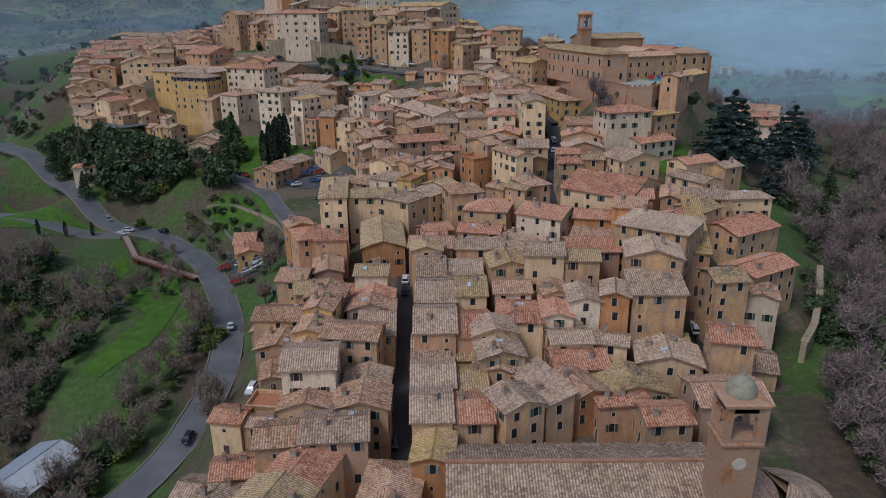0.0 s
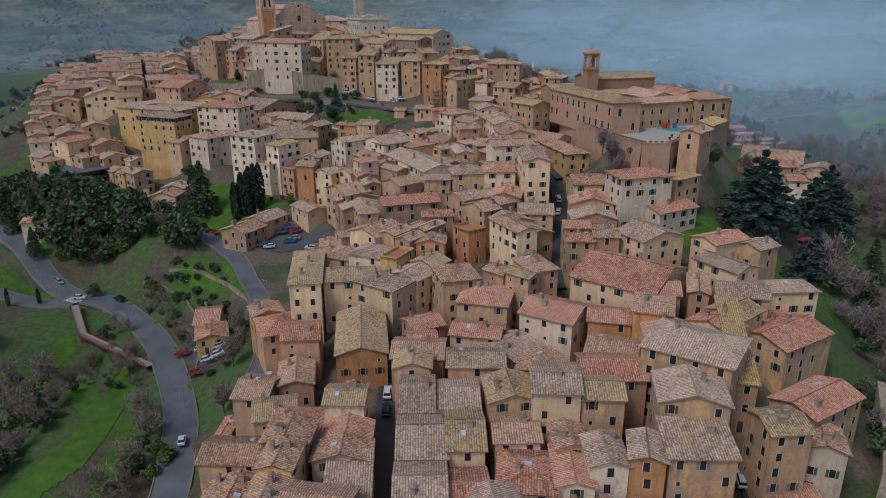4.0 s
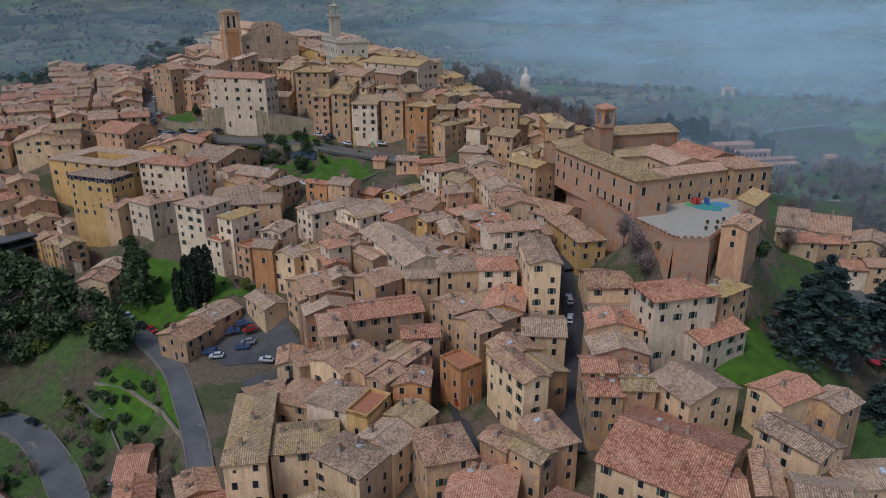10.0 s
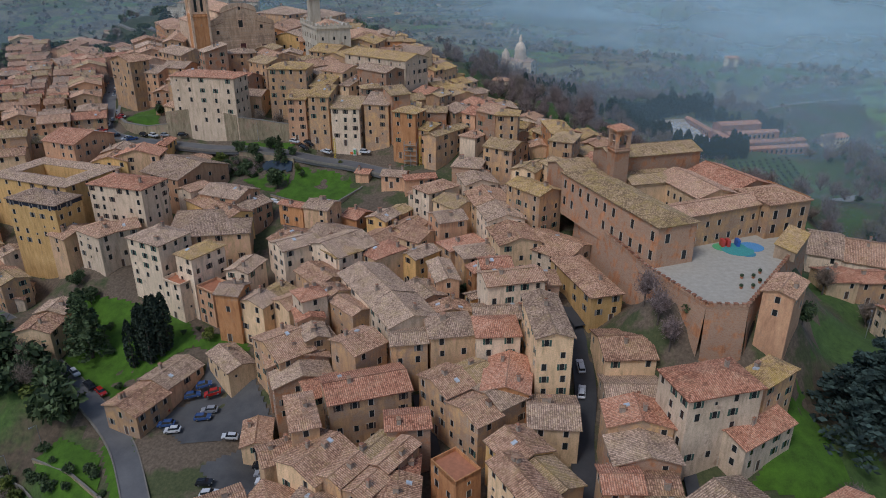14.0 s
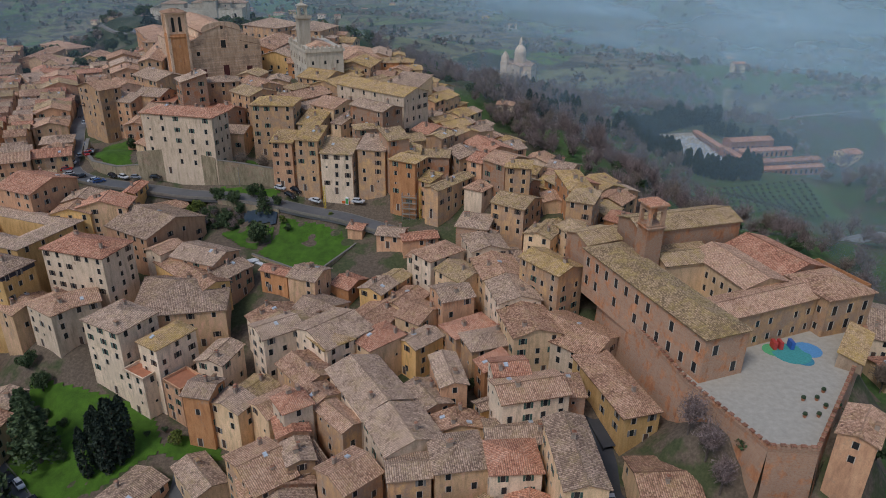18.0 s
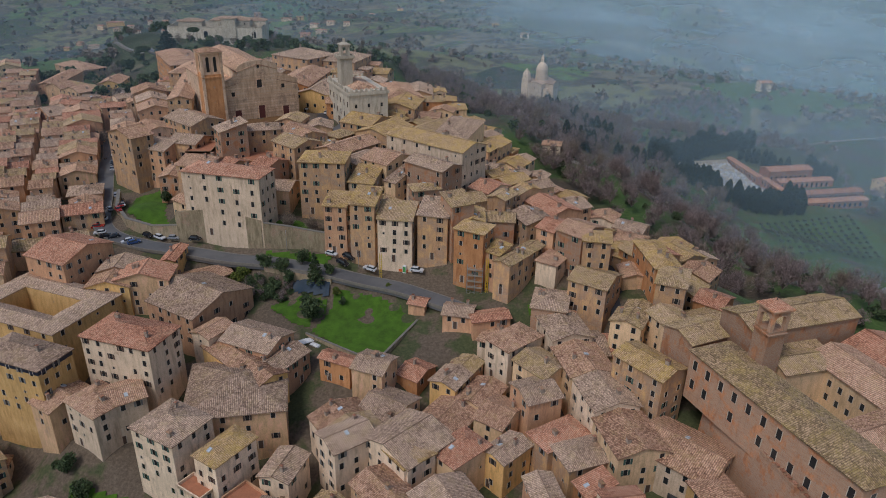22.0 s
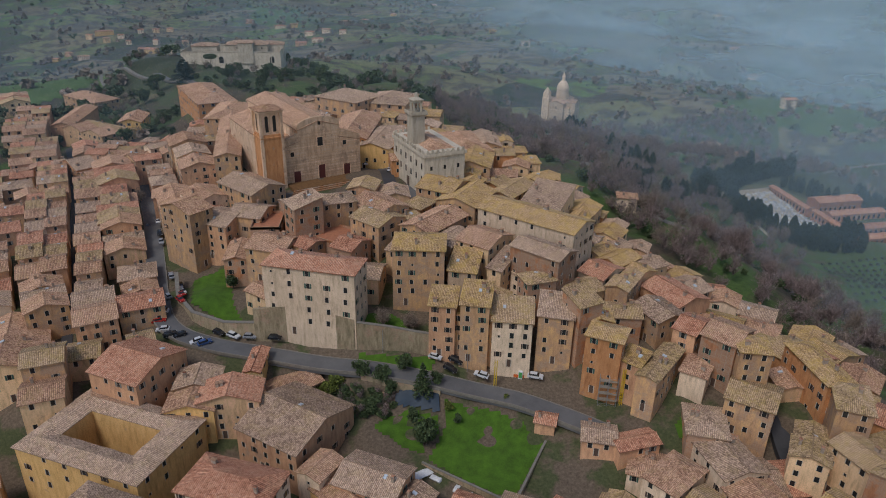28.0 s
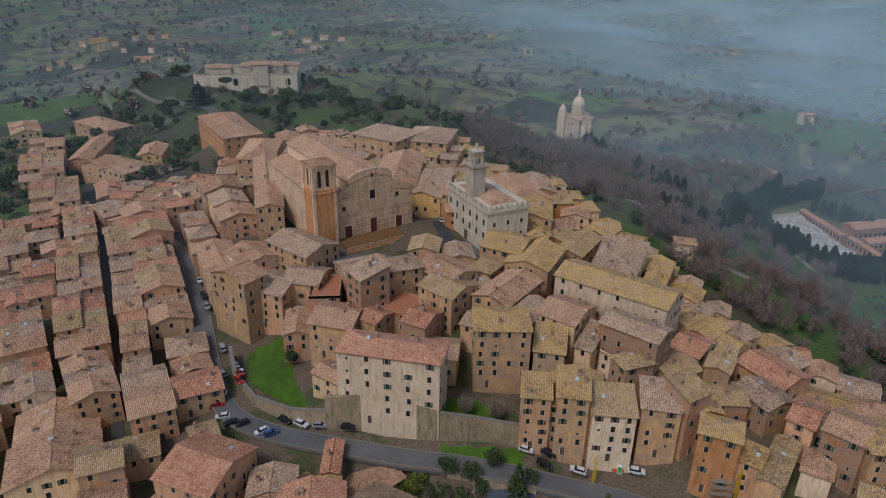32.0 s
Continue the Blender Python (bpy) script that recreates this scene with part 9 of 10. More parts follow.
# ---- mist and distance haze over the valley, painted on sheets ----
def haze_material(name, veil):
    """Translucent veil painted as mist and distance haze: pale bluish, patchy, thinning upwards and towards the ground.
    """
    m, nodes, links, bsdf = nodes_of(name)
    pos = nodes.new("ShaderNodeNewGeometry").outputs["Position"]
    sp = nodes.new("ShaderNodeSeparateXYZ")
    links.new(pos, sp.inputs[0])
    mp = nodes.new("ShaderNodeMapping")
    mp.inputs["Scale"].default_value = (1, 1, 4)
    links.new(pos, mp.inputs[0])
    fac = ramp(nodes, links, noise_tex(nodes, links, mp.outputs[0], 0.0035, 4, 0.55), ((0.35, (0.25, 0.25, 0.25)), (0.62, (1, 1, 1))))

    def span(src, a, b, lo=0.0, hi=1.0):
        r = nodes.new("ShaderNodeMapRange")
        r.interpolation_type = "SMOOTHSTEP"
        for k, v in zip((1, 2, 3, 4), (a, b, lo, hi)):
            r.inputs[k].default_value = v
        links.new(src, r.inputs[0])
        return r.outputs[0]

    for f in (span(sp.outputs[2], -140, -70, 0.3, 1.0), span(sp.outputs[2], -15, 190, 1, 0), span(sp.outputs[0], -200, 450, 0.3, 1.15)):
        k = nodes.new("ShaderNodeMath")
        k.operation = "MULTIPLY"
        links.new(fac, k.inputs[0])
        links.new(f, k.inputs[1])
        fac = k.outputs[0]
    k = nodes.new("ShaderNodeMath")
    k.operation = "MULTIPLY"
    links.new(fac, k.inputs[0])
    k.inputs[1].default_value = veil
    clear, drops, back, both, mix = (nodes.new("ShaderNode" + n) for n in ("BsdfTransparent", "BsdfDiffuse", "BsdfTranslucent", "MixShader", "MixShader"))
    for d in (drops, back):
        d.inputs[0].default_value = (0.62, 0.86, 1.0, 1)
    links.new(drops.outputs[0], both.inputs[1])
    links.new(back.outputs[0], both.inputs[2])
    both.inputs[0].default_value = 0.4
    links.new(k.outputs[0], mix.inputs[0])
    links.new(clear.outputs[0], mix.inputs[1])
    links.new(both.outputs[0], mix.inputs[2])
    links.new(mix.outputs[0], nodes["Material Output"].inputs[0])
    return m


HAZE = {"near": haze_material("thin_haze_veil", 0.2), "mid": haze_material("mid_haze_veil", 0.36), "far": haze_material("far_haze_veil", 0.5)}
# Added see-through curtains, one behind another, so haze builds up with distance.
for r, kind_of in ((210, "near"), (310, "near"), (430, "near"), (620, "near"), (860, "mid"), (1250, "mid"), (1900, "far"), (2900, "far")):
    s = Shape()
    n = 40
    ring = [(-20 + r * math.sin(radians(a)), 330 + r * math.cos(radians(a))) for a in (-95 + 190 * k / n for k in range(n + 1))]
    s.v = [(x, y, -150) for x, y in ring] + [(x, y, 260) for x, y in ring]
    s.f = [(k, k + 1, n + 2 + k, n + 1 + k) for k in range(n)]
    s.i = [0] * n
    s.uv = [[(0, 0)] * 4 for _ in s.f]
    tagged(new("mist_bank", s.mesh("mist_bank", [HAZE[kind_of]])), "translucent sheet painted with bluish valley mist and haze", "mist", kind="stuff")


# ---- lawns, yards and the pool ----
YARD = asphalt("yard_asphalt", (0.05, 0.05, 0.052), (0.11, 0.108, 0.105))
NETTING = plain("dark_blue_netting", (0.012, 0.03, 0.05), 0.6, 0, 0.3, 0.6)
FIELD = plain("field_grass", (0.07, 0.12, 0.035), 1.0, 0, 0.3, 0.05)
PATCHES = {"lawn": (GRASS, 0.14, "short bright green winter lawn", 1.0), "yard": (YARD, 0.2, "worn asphalt parking yard", 1.0), "net": (NETTING, 0.6, "dark blue netting stretched over a plot", 1.0), "field": (FIELD, 0.5, "pale green sown field in the valley", 8.0), "gravel": (GRAVEL, 0.3, "pale gravel ground of the cemetery", 1.0)}


def patch(kind, pts):
    mat, lift, label, cell = PATCHES[kind]
    x0, x1 = min(p[0] for p in pts), max(p[0] for p in pts)
    y0, y1 = min(p[1] for p in pts), max(p[1] for p in pts)
    xs, ys = np.arange(x0, x1 + cell, cell), np.arange(y0, y1 + cell, cell)
    X, Y = np.meshgrid(xs, ys)
    inside = np.zeros(X.shape, bool)
    for i in range(len(pts)):
        (xi, yi), (xj, yj) = pts[i], pts[i - 1]
        if yi != yj:
            inside ^= ((yi > Y) != (yj > Y)) & (X < (xj - xi) * (Y - yi) / (yj - yi) + xi)
    Z = ground(X, Y) + lift
    n = len(xs)
    faces = [(j * n + i, j * n + i + 1, (j + 1) * n + i + 1, (j + 1) * n + i) for j in range(len(ys) - 1) for i in range(n - 1) if inside[j, i] and inside[j + 1, i + 1]]
    me = mesh_of(kind, np.stack([X, Y, Z], -1).reshape(-1, 3).tolist(), faces, [mat])
    tagged(new({"net": "netting"}.get(kind, kind), me), label, kind, kind="structure")


# ---- cars ----
RUBBER, GLAZING, HUB = plain("tyre_rubber", (0.02, 0.02, 0.02), 0.9), plain("car_glass", (0.02, 0.024, 0.03), 0.08), plain("wheel_rim", (0.35, 0.35, 0.36), 0.4, 0.8)
LIGHTS = plain("car_lamp", (0.6, 0.58, 0.52), 0.2)
COATS = {"white": (0.62, 0.63, 0.64), "dark": (0.02, 0.022, 0.026), "grey": (0.3, 0.31, 0.33), "red": (0.4, 0.025, 0.02), "blue": (0.05, 0.1, 0.24)}
COATS = {k: plain(k + "_car_paint", c, 0.25, 0.1, 0.05, 1) for k, c in COATS.items()}


def car_body(wide):
    """Side outline of a small car swept across its width, the cabin drawn in."""
    s = Shape()
    low = [(-2.0, 0.3), (2.0, 0.3), (2.05, 0.62), (1.95, 0.78), (1.0, 0.95), (-1.75, 0.98), (-2.05, 0.85), (-2.08, 0.55)]
    n = len(low)
    s.v = [(x, -wide, z) for x, z in low] + [(x, wide, z) for x, z in low]
    s.f = [tuple(range(n)), tuple(range(2 * n - 1, n - 1, -1))] + [(k, n + k, n + (k + 1) % n, (k + 1) % n) for k in range(n)]
    s.i = [0] * len(s.f)
    s.uv = [[(0, 0)] * len(f) for f in s.f]
    return s


def cabin(grow, z0, z1, pull):
    s = Shape()
    a = [(-1.8 - grow, -0.78 - grow, z0), (1.05 + grow, -0.78 - grow, z0), (1.05 + grow, 0.78 + grow, z0), (-1.8 - grow, 0.78 + grow, z0)]
    b = [(-1.8 - grow + pull * 0.55, -0.78 + pull * 0.35, z1), (1.05 + grow - pull * 1.3, -0.78 + pull * 0.35, z1), (1.05 + grow - pull * 1.3, 0.78 - pull * 0.35, z1), (-1.8 - grow + pull * 0.55, 0.78 - pull * 0.35, z1)]
    s.v = a + b
    s.f = [(4, 5, 6, 7)] + [(k, (k + 1) % 4, 4 + (k + 1) % 4, 4 + k) for k in range(4)]
    s.i = [0] * 5
    s.uv = [[(0, 0)] * 4 for _ in s.f]
    return s


CAR_BODY = {k: car_body(0.85).mesh("body", [m]) for k, m in COATS.items()}
CAR_ROOF = {k: boxes((-1.42, 0.42, -0.6, 0.6, 1.42, 1.5)).mesh("roof", [m]) for k, m in COATS.items()}
CAR_GLASS = cabin(0, 0.9, 1.44, 0.5).mesh("glazing", [GLAZING])
wheel_shape = Shape()
wheel_shape.tube(0, 0, 0, 0.2, 0.32, 0.32, 14, 0)
wheel_shape.tube(0, 0, 0.2, 0.215, 0.2, 0.18, 10, 1)
WHEEL = wheel_shape.mesh("wheel", [RUBBER, HUB])
LAMPS = boxes((1.9, 2.03, -0.78, -0.45, 0.6, 0.76)).mesh("headlight", [LIGHTS])


def car(x, y, turn, colour):
    k = rng.uniform(0.95, 1.08)
    z = max(float(ground(x + p, y + q)) for p, q in ((0, 0), (3, 0), (-3, 0), (0, 3), (0, -3))) + 0.28
    if rng.random() < 0.5:
        turn += 180
    e = [float(ground(x + math.cos(radians(turn)) * q, y + math.sin(radians(turn)) * q)) for q in (-2, 2)]
    top = thing("car", {"white": "small white car parked by the street", "dark": "dark parked car with tinted windows", "grey": "silver grey car parked by the kerb", "red": "bright red car parked by the kerb", "blue": "small blue car parked by the street"}[colour], "car", pose(x, y, z, 0, -math.degrees(math.atan2(e[1] - e[0], 4)), turn) @ Matrix.Scale(k, 4), "parked cars")
    child("body", CAR_BODY[colour], top)
    child("roof", CAR_ROOF[colour], top)
    child("glazing", CAR_GLASS, top)
    for a, b, rot in ((1.3, 0.68, -90), (-1.3, 0.68, -90), (1.3, -0.68, 90), (-1.3, -0.68, 90)):
        child("wheel", WHEEL, top, pose(a, b, 0.32, rot, 0, 0))
    for b in (0, 1.23):
        child("headlight", LAMPS, top, pose(0, b, 0))


# ---- walls, bridge and lamps ----
MASONRY = plaster("rubble_masonry", ((0.15, 0.13, 0.07), (0.3, 0.235, 0.145), (0.42, 0.34, 0.22)), 0.4)
REDBRICK = plaster("red_brickwork", ((0.26, 0.1, 0.06), (0.36, 0.15, 0.09), (0.42, 0.2, 0.13)), 0.25)
IRON = plain("dark_iron", (0.04, 0.035, 0.03), 0.6, 0.5)
STEEL = plain("galvanised_steel", (0.34, 0.35, 0.36), 0.5, 0.6)
RUSTY = plain("red_oxide_steel", (0.2, 0.06, 0.04), 0.7, 0.2)
WHITE = plain("white_painted_metal", (0.65, 0.65, 0.64), 0.6)
YELLOW = plain("yellow_painted_steel", (0.62, 0.42, 0.02), 0.5)


def long_wall(name, label, pts, thick, mat, cap=None):
    """A wall along (x, y, top, foot) points, with a coping that stands proud."""
    top = thing(name, label, "wall", pose(0, 0, 0))
    body, cope = Shape(), Shape()
    for (x1, y1, t1, f1), (x2, y2, t2, f2) in zip(pts, pts[1:]):
        d = Vector((x2 - x1, y2 - y1, 0)).normalized()
        n = Vector((-d.y, d.x, 0)) * thick / 2
        for shape, w, lo, hi in ((body, 1.0, None, 0.0), (cope, 1.25, 0.0, 0.18)):
            if shape is cope and cap is None:
                continue
            a, b = Vector((x1, y1, 0)), Vector((x2, y2, 0))
            if shape is body:
                c = [(*(a - n).xy, f1), (*(b - n).xy, f2), (*(b + n).xy, f2), (*(a + n).xy, f1), (*(a - n).xy, t1), (*(b - n).xy, t2), (*(b + n).xy, t2), (*(a + n).xy, t1)]
            else:
                c = [(*(p + q * w).xy, z + h) for h in (0.0, 0.18) for p, q, z in ((a, -n, t1), (b, -n, t2), (b, n, t2), (a, n, t1))]
            k = len(shape.v)
            shape.v += c
            for f in ((0, 1, 5, 4), (1, 2, 6, 5), (2, 3, 7, 6), (3, 0, 4, 7), (4, 5, 6, 7)):
                shape.f.append(tuple(k + i for i in f))
                shape.i.append(0)
                shape.uv.append([(0, 0)] * 4)
    part("wall", body, [mat], top)
    if cap is not None:
        part("coping", cope, [cap], top)
    return top


def along_ground(pts, rise, depth=2.5):
    return [(x, y, float(ground(x, y)) + rise, float(ground(x, y)) - depth) for x, y in pts]


long_wall("retaining_wall", "tall rubble retaining wall above the ring road", [(-130, 441, 46.5, 36), (-126, 428, 45, 35), (-119, 418, 44.3, 35), (-108, 411.5, 44.3, 35), (-98, 408, 46, 35)], 1.0, MASONRY, KERB)
long_wall("retaining_wall", "stained masonry wall under the white palace", [(-98, 407.5, 51, 35), (-88, 406.2, 52.5, 35), (-78, 403.5, 52.5, 35), (-68, 400.2, 51, 35)], 1.0, MASONRY, None)
long_wall("retaining_wall", "pale masonry garden wall above the grass bank", [(-67.4, 400, 50.2, 36), (-58.5, 398.8, 49.4, 36), (-50.6, 397.2, 48.5, 36), (-45.6, 396, 48.2, 36)], 0.8, MASONRY, KERB)
long_wall("retaining_wall", "old masonry wall between the street and the sunken lawn", [(-66, 389.8, 39.4, 28), (-55, 386.4, 38.9, 28), (-44, 383.2, 38.1, 28)], 0.7, MASONRY, KERB)
STAIR = thing("stairs", "old stone steps climbing beside a wall to the street", "stairs", pose(0, 0, 0))
for k in range(34):
    f = k / 33
    part("step", boxes((-0.5, 0.5, -1.5, 1.5, -2.0, 0.0)), [MASONRY], STAIR, "", pose(-73 + 16.5 * f, 375.2 + 13.2 * f, 28.3 + 9.2 * f, 0, 0, 39))
for x, y, w, turn in ((-49.6, 360.6, 2.6, 30), (-46.6, 359.0, 1.6, -35), (-41.6, 355.6, 1.2, 60), (-38.6, 353.4, 0.9, 10)):
    sheet = thing("plastic_sheet", "crumpled white plastic sheet lying on the grass edge", "plastic sheet", pose(x, y, float(ground(x, y)) + 0.2, 0, 0, turn), "plastic sheets")
    part("sheet", stacked([(w, w * 0.4, -0.3, 0), (w * 0.9, w * 0.5, 0.15, 0), (w * 0.5, w * 0.2, 0.35, 0), (w * 0.2, w * 0.1, 0.25, 0)]), [WHITE], sheet)
long_wall("garden_wall", "low stone wall along the edge of the lawn", [(-16.5, 370, 31.5, 25), (-19, 365.8, 31, 25), (-28.6, 348.4, 30.4, 20), (-49.8, 363.6, 30.4, 22)], 0.5, MASONRY, KERB)
long_wall("town_wall", "high stone town wall above the wooded slope", [(95.6, 166.5, 6, -9), (88.5, 152, 4, -12), (81.5, 140, 2.5, -14), (76, 133, 1.5, -15)], 1.2, MASONRY, MASONRY)
long_wall("retaining_wall", "red brick wall carrying the curve of the road", along_ground([(-112.5, 252.5), (-106, 251), (-100, 246.5), (-93, 238.5), (-87.5, 228), (-83.2, 217)], 0.4, 7), 0.8, REDBRICK, KERB)
long_wall("parapet", "low pale parapet along the curving road", along_ground([(-104, 266.5), (-95, 261), (-84, 250.5), (-76.5, 240), (-71, 226), (-68, 212)], 0.95), 0.35, KERB)
long_wall("parapet", "low stone parapet along the upper road", along_ground([(-94, 266), (-80, 257), (-68, 248), (-60, 238), (-52, 222)], 0.9), 0.4, MASONRY, KERB)


def footbridge():
    """A red steel footbridge in two legs, with railings and piers."""
    pts = [Vector((-122.4, 253.4, -13.0)), Vector((-111.1, 235.1, -14.6)), Vector((-82.4, 214.6, -14.6))]
    top = thing("footbridge", "red-brown steel footbridge with railings on piers", "footbridge", pose(0, 0, 0))
    for a, b in zip(pts, pts[1:]):
        d = b - a
        turn, tip, L = math.degrees(math.atan2(d.y, d.x)), -math.degrees(math.atan2(d.z, d.xy.length)), d.length
        m = Matrix.Translation(a) @ pose(0, 0, 0, 0, tip, turn)
        part("deck", boxes((-0.6, L + 0.6, -1.1, 1.1, -0.12, 0.0)), [plain("worn_deck", (0.3, 0.24, 0.2), 0.9, 0, 0.2, 1)], top, "worn pale walkway deck", m)
        for y in (-1.15, 1.15):
            part("girder", boxes((-0.6, L + 0.6, y - 0.08, y + 0.08, -0.6, 0.1)), [RUSTY], top, "", m)
            part("handrail", boxes((-0.6, L + 0.6, y - 0.05, y + 0.05, 1.0, 1.08), (-0.6, L + 0.6, y - 0.03, y + 0.03, 0.5, 0.54)), [RUSTY], top, "", m)
            for k in range(int(L / 1.5) + 1):
                child("post", BRIDGE_POST, top, m @ pose(k * 1.5, y, 0.1))
    for x, y in ((-111.1, 235.1), (-98, 225.8)):
        g = float(ground(x, y))
        part("pier", boxes((x - 0.9, x + 0.9, y - 0.5, y + 0.5, g - 1, -15.2)), [RUSTY], top)


BRIDGE_POST = boxes((-0.04, 0.04, -0.04, 0.04, 0, 0.95)).mesh("post", [RUSTY])
footbridge()
pole, arm_bar, lantern = Shape(), boxes((0, 1.5, -0.04, 0.04, 7.3, 7.38)).mesh("arm", [STEEL]), stacked([(0.35, 0.14, 7.2, 0), (0.38, 0.16, 7.32, 0), (0.2, 0.1, 7.44, 0)]).mesh("lantern", [STEEL])
pole.tube(0, 0, -0.5, 7.4, 0.09, 0.06, 8)
pole = pole.mesh("pole", [STEEL])
for x, y, turn in ((-121.5, 268.5, -120), (-142, 270.5, -90), (-100, 265, -140), (-80, 247.5, 160), (-70, 222, 170), (-66, 196, 180), (-67, 172, 180), (-129, 256, 60), (-150, 262, -90), (-92, 268, -130), (-50, 228, 150), (120, 278, 60), (128, 262, 60), (-60, 398, 90), (-36, 391, 90)):
    lamp = thing("street_lamp", "grey steel street lamp beside the road", "street lamp", pose(x, y, float(ground(x, y)), 0, 0, turn), "street lamps")
    child("pole", pole, lamp)
    child("arm", arm_bar, lamp)
    child("lantern", lantern, lamp, pose(1.5, 0, 0))
for k in range(6):
    m = pose(-125.5, 258.6, float(ground(-125, 260)) + 0.31, 0, 0, 62) @ pose(0, -2.5 + k, 0)
    tagged(new("zebra_stripe", boxes((-1.6, 1.6, -0.25, 0.25, 0, 0.01)).mesh("zebra_stripe", [PAINT])), "white painted bar of a zebra crossing", "road marking", kind="structure").matrix_world = m
for x, y in ((-153, 250.1), (-145.4, 254.7), (-137, 258.3)):
    tree("cypress", x, y, 6.5)

# ---- scaffold, masts and site huts ----
def scaffold():
    base = 30.0
    top = thing("scaffold", "grey metal scaffold tower against a house front", "scaffold", pose(0.6, 376.8, base, 0, 0, -12))
    for x in (-2.4, 0, 2.4):
        for y in (-0.6, 0.6):
            s = Shape()
            s.tube(x, y, -1, 16, 0.07, 0.07, 6)
            part("standard", s, [STEEL], top)
    for k in range(8):
        z = 0.4 + 2.0 * k
        part("deck", boxes((-2.5, 2.5, -0.65, 0.65, z, z + 0.06)), [plain("scaffold_board", (0.3, 0.26, 0.2))], top)
        part("guard_rail", boxes((-2.5, 2.5, -0.7, -0.65, z + 0.5, z + 0.56), (-2.5, 2.5, -0.7, -0.65, z + 1.0, z + 1.06)), [STEEL], top)


scaffold()
for x, y, z, h in ((4.2, 376.2, 29.5, 19), (-28.6, 386.0, 32.5, 13)):
    s = Shape()
    for a, b in ((-0.3, -0.3), (0.3, -0.3), (0.3, 0.3), (-0.3, 0.3)):
        s.tube(a, b, 0, h, 0.07, 0.07, 6)
    for k in range(int(h)):
        s.box(-0.34, 0.34, -0.34, -0.28, k, k + 0.08)
        s.box(-0.34, 0.34, 0.28, 0.34, k, k + 0.08)
        s.box(-0.34, -0.28, -0.28, 0.28, k, k + 0.08)
        s.box(0.28, 0.34, -0.28, 0.28, k, k + 0.08)
    mast = thing("hoist_mast", "tall yellow lattice hoist mast beside the works", "hoist", pose(x, y, z))
    part("lattice", s, [YELLOW], mast)
    part("base_plate", boxes((-0.8, 0.8, -0.8, 0.8, -1.0, 0.0)), [STEEL], mast)
wc = thing("portable_toilet", "white and green portable toilet on the roadside", "toilet", pose(-21, 388.6, float(ground(-21, 388.6)) + 0.2, 0, 0, -18))
part("cabin", boxes((-0.6, 0.6, -0.6, 0.6, -0.3, 2.1)), [WHITE], wc)
part("door", boxes((-0.45, 0.45, -0.66, -0.6, 0.1, 1.95)), [plain("green_plastic", (0.06, 0.3, 0.08), 0.4)], wc)
part("roof", stacked([(0.66, 0.66, 2.1, 0), (0.66, 0.66, 2.2, 0), (0.4, 0.4, 2.35, 0)]), [WHITE], wc)
fence_m = pose(-24, 389.2, float(ground(-24, 389)) + 0.2, 0, 0, -16)
barrier = thing("site_barrier", "orange plastic barrier before the works", "barrier", fence_m)
part("mesh_panel", boxes((-4, 4, -0.04, 0.04, 0.1, 1.0)), [plain("orange_netting", (0.6, 0.12, 0.02), 0.7)], barrier)
for k in range(5):
    part("post", boxes((-4 + 2 * k - 0.05, -4 + 2 * k + 0.05, 0.05, 0.13, -0.3, 1.15)), [IRON], barrier)

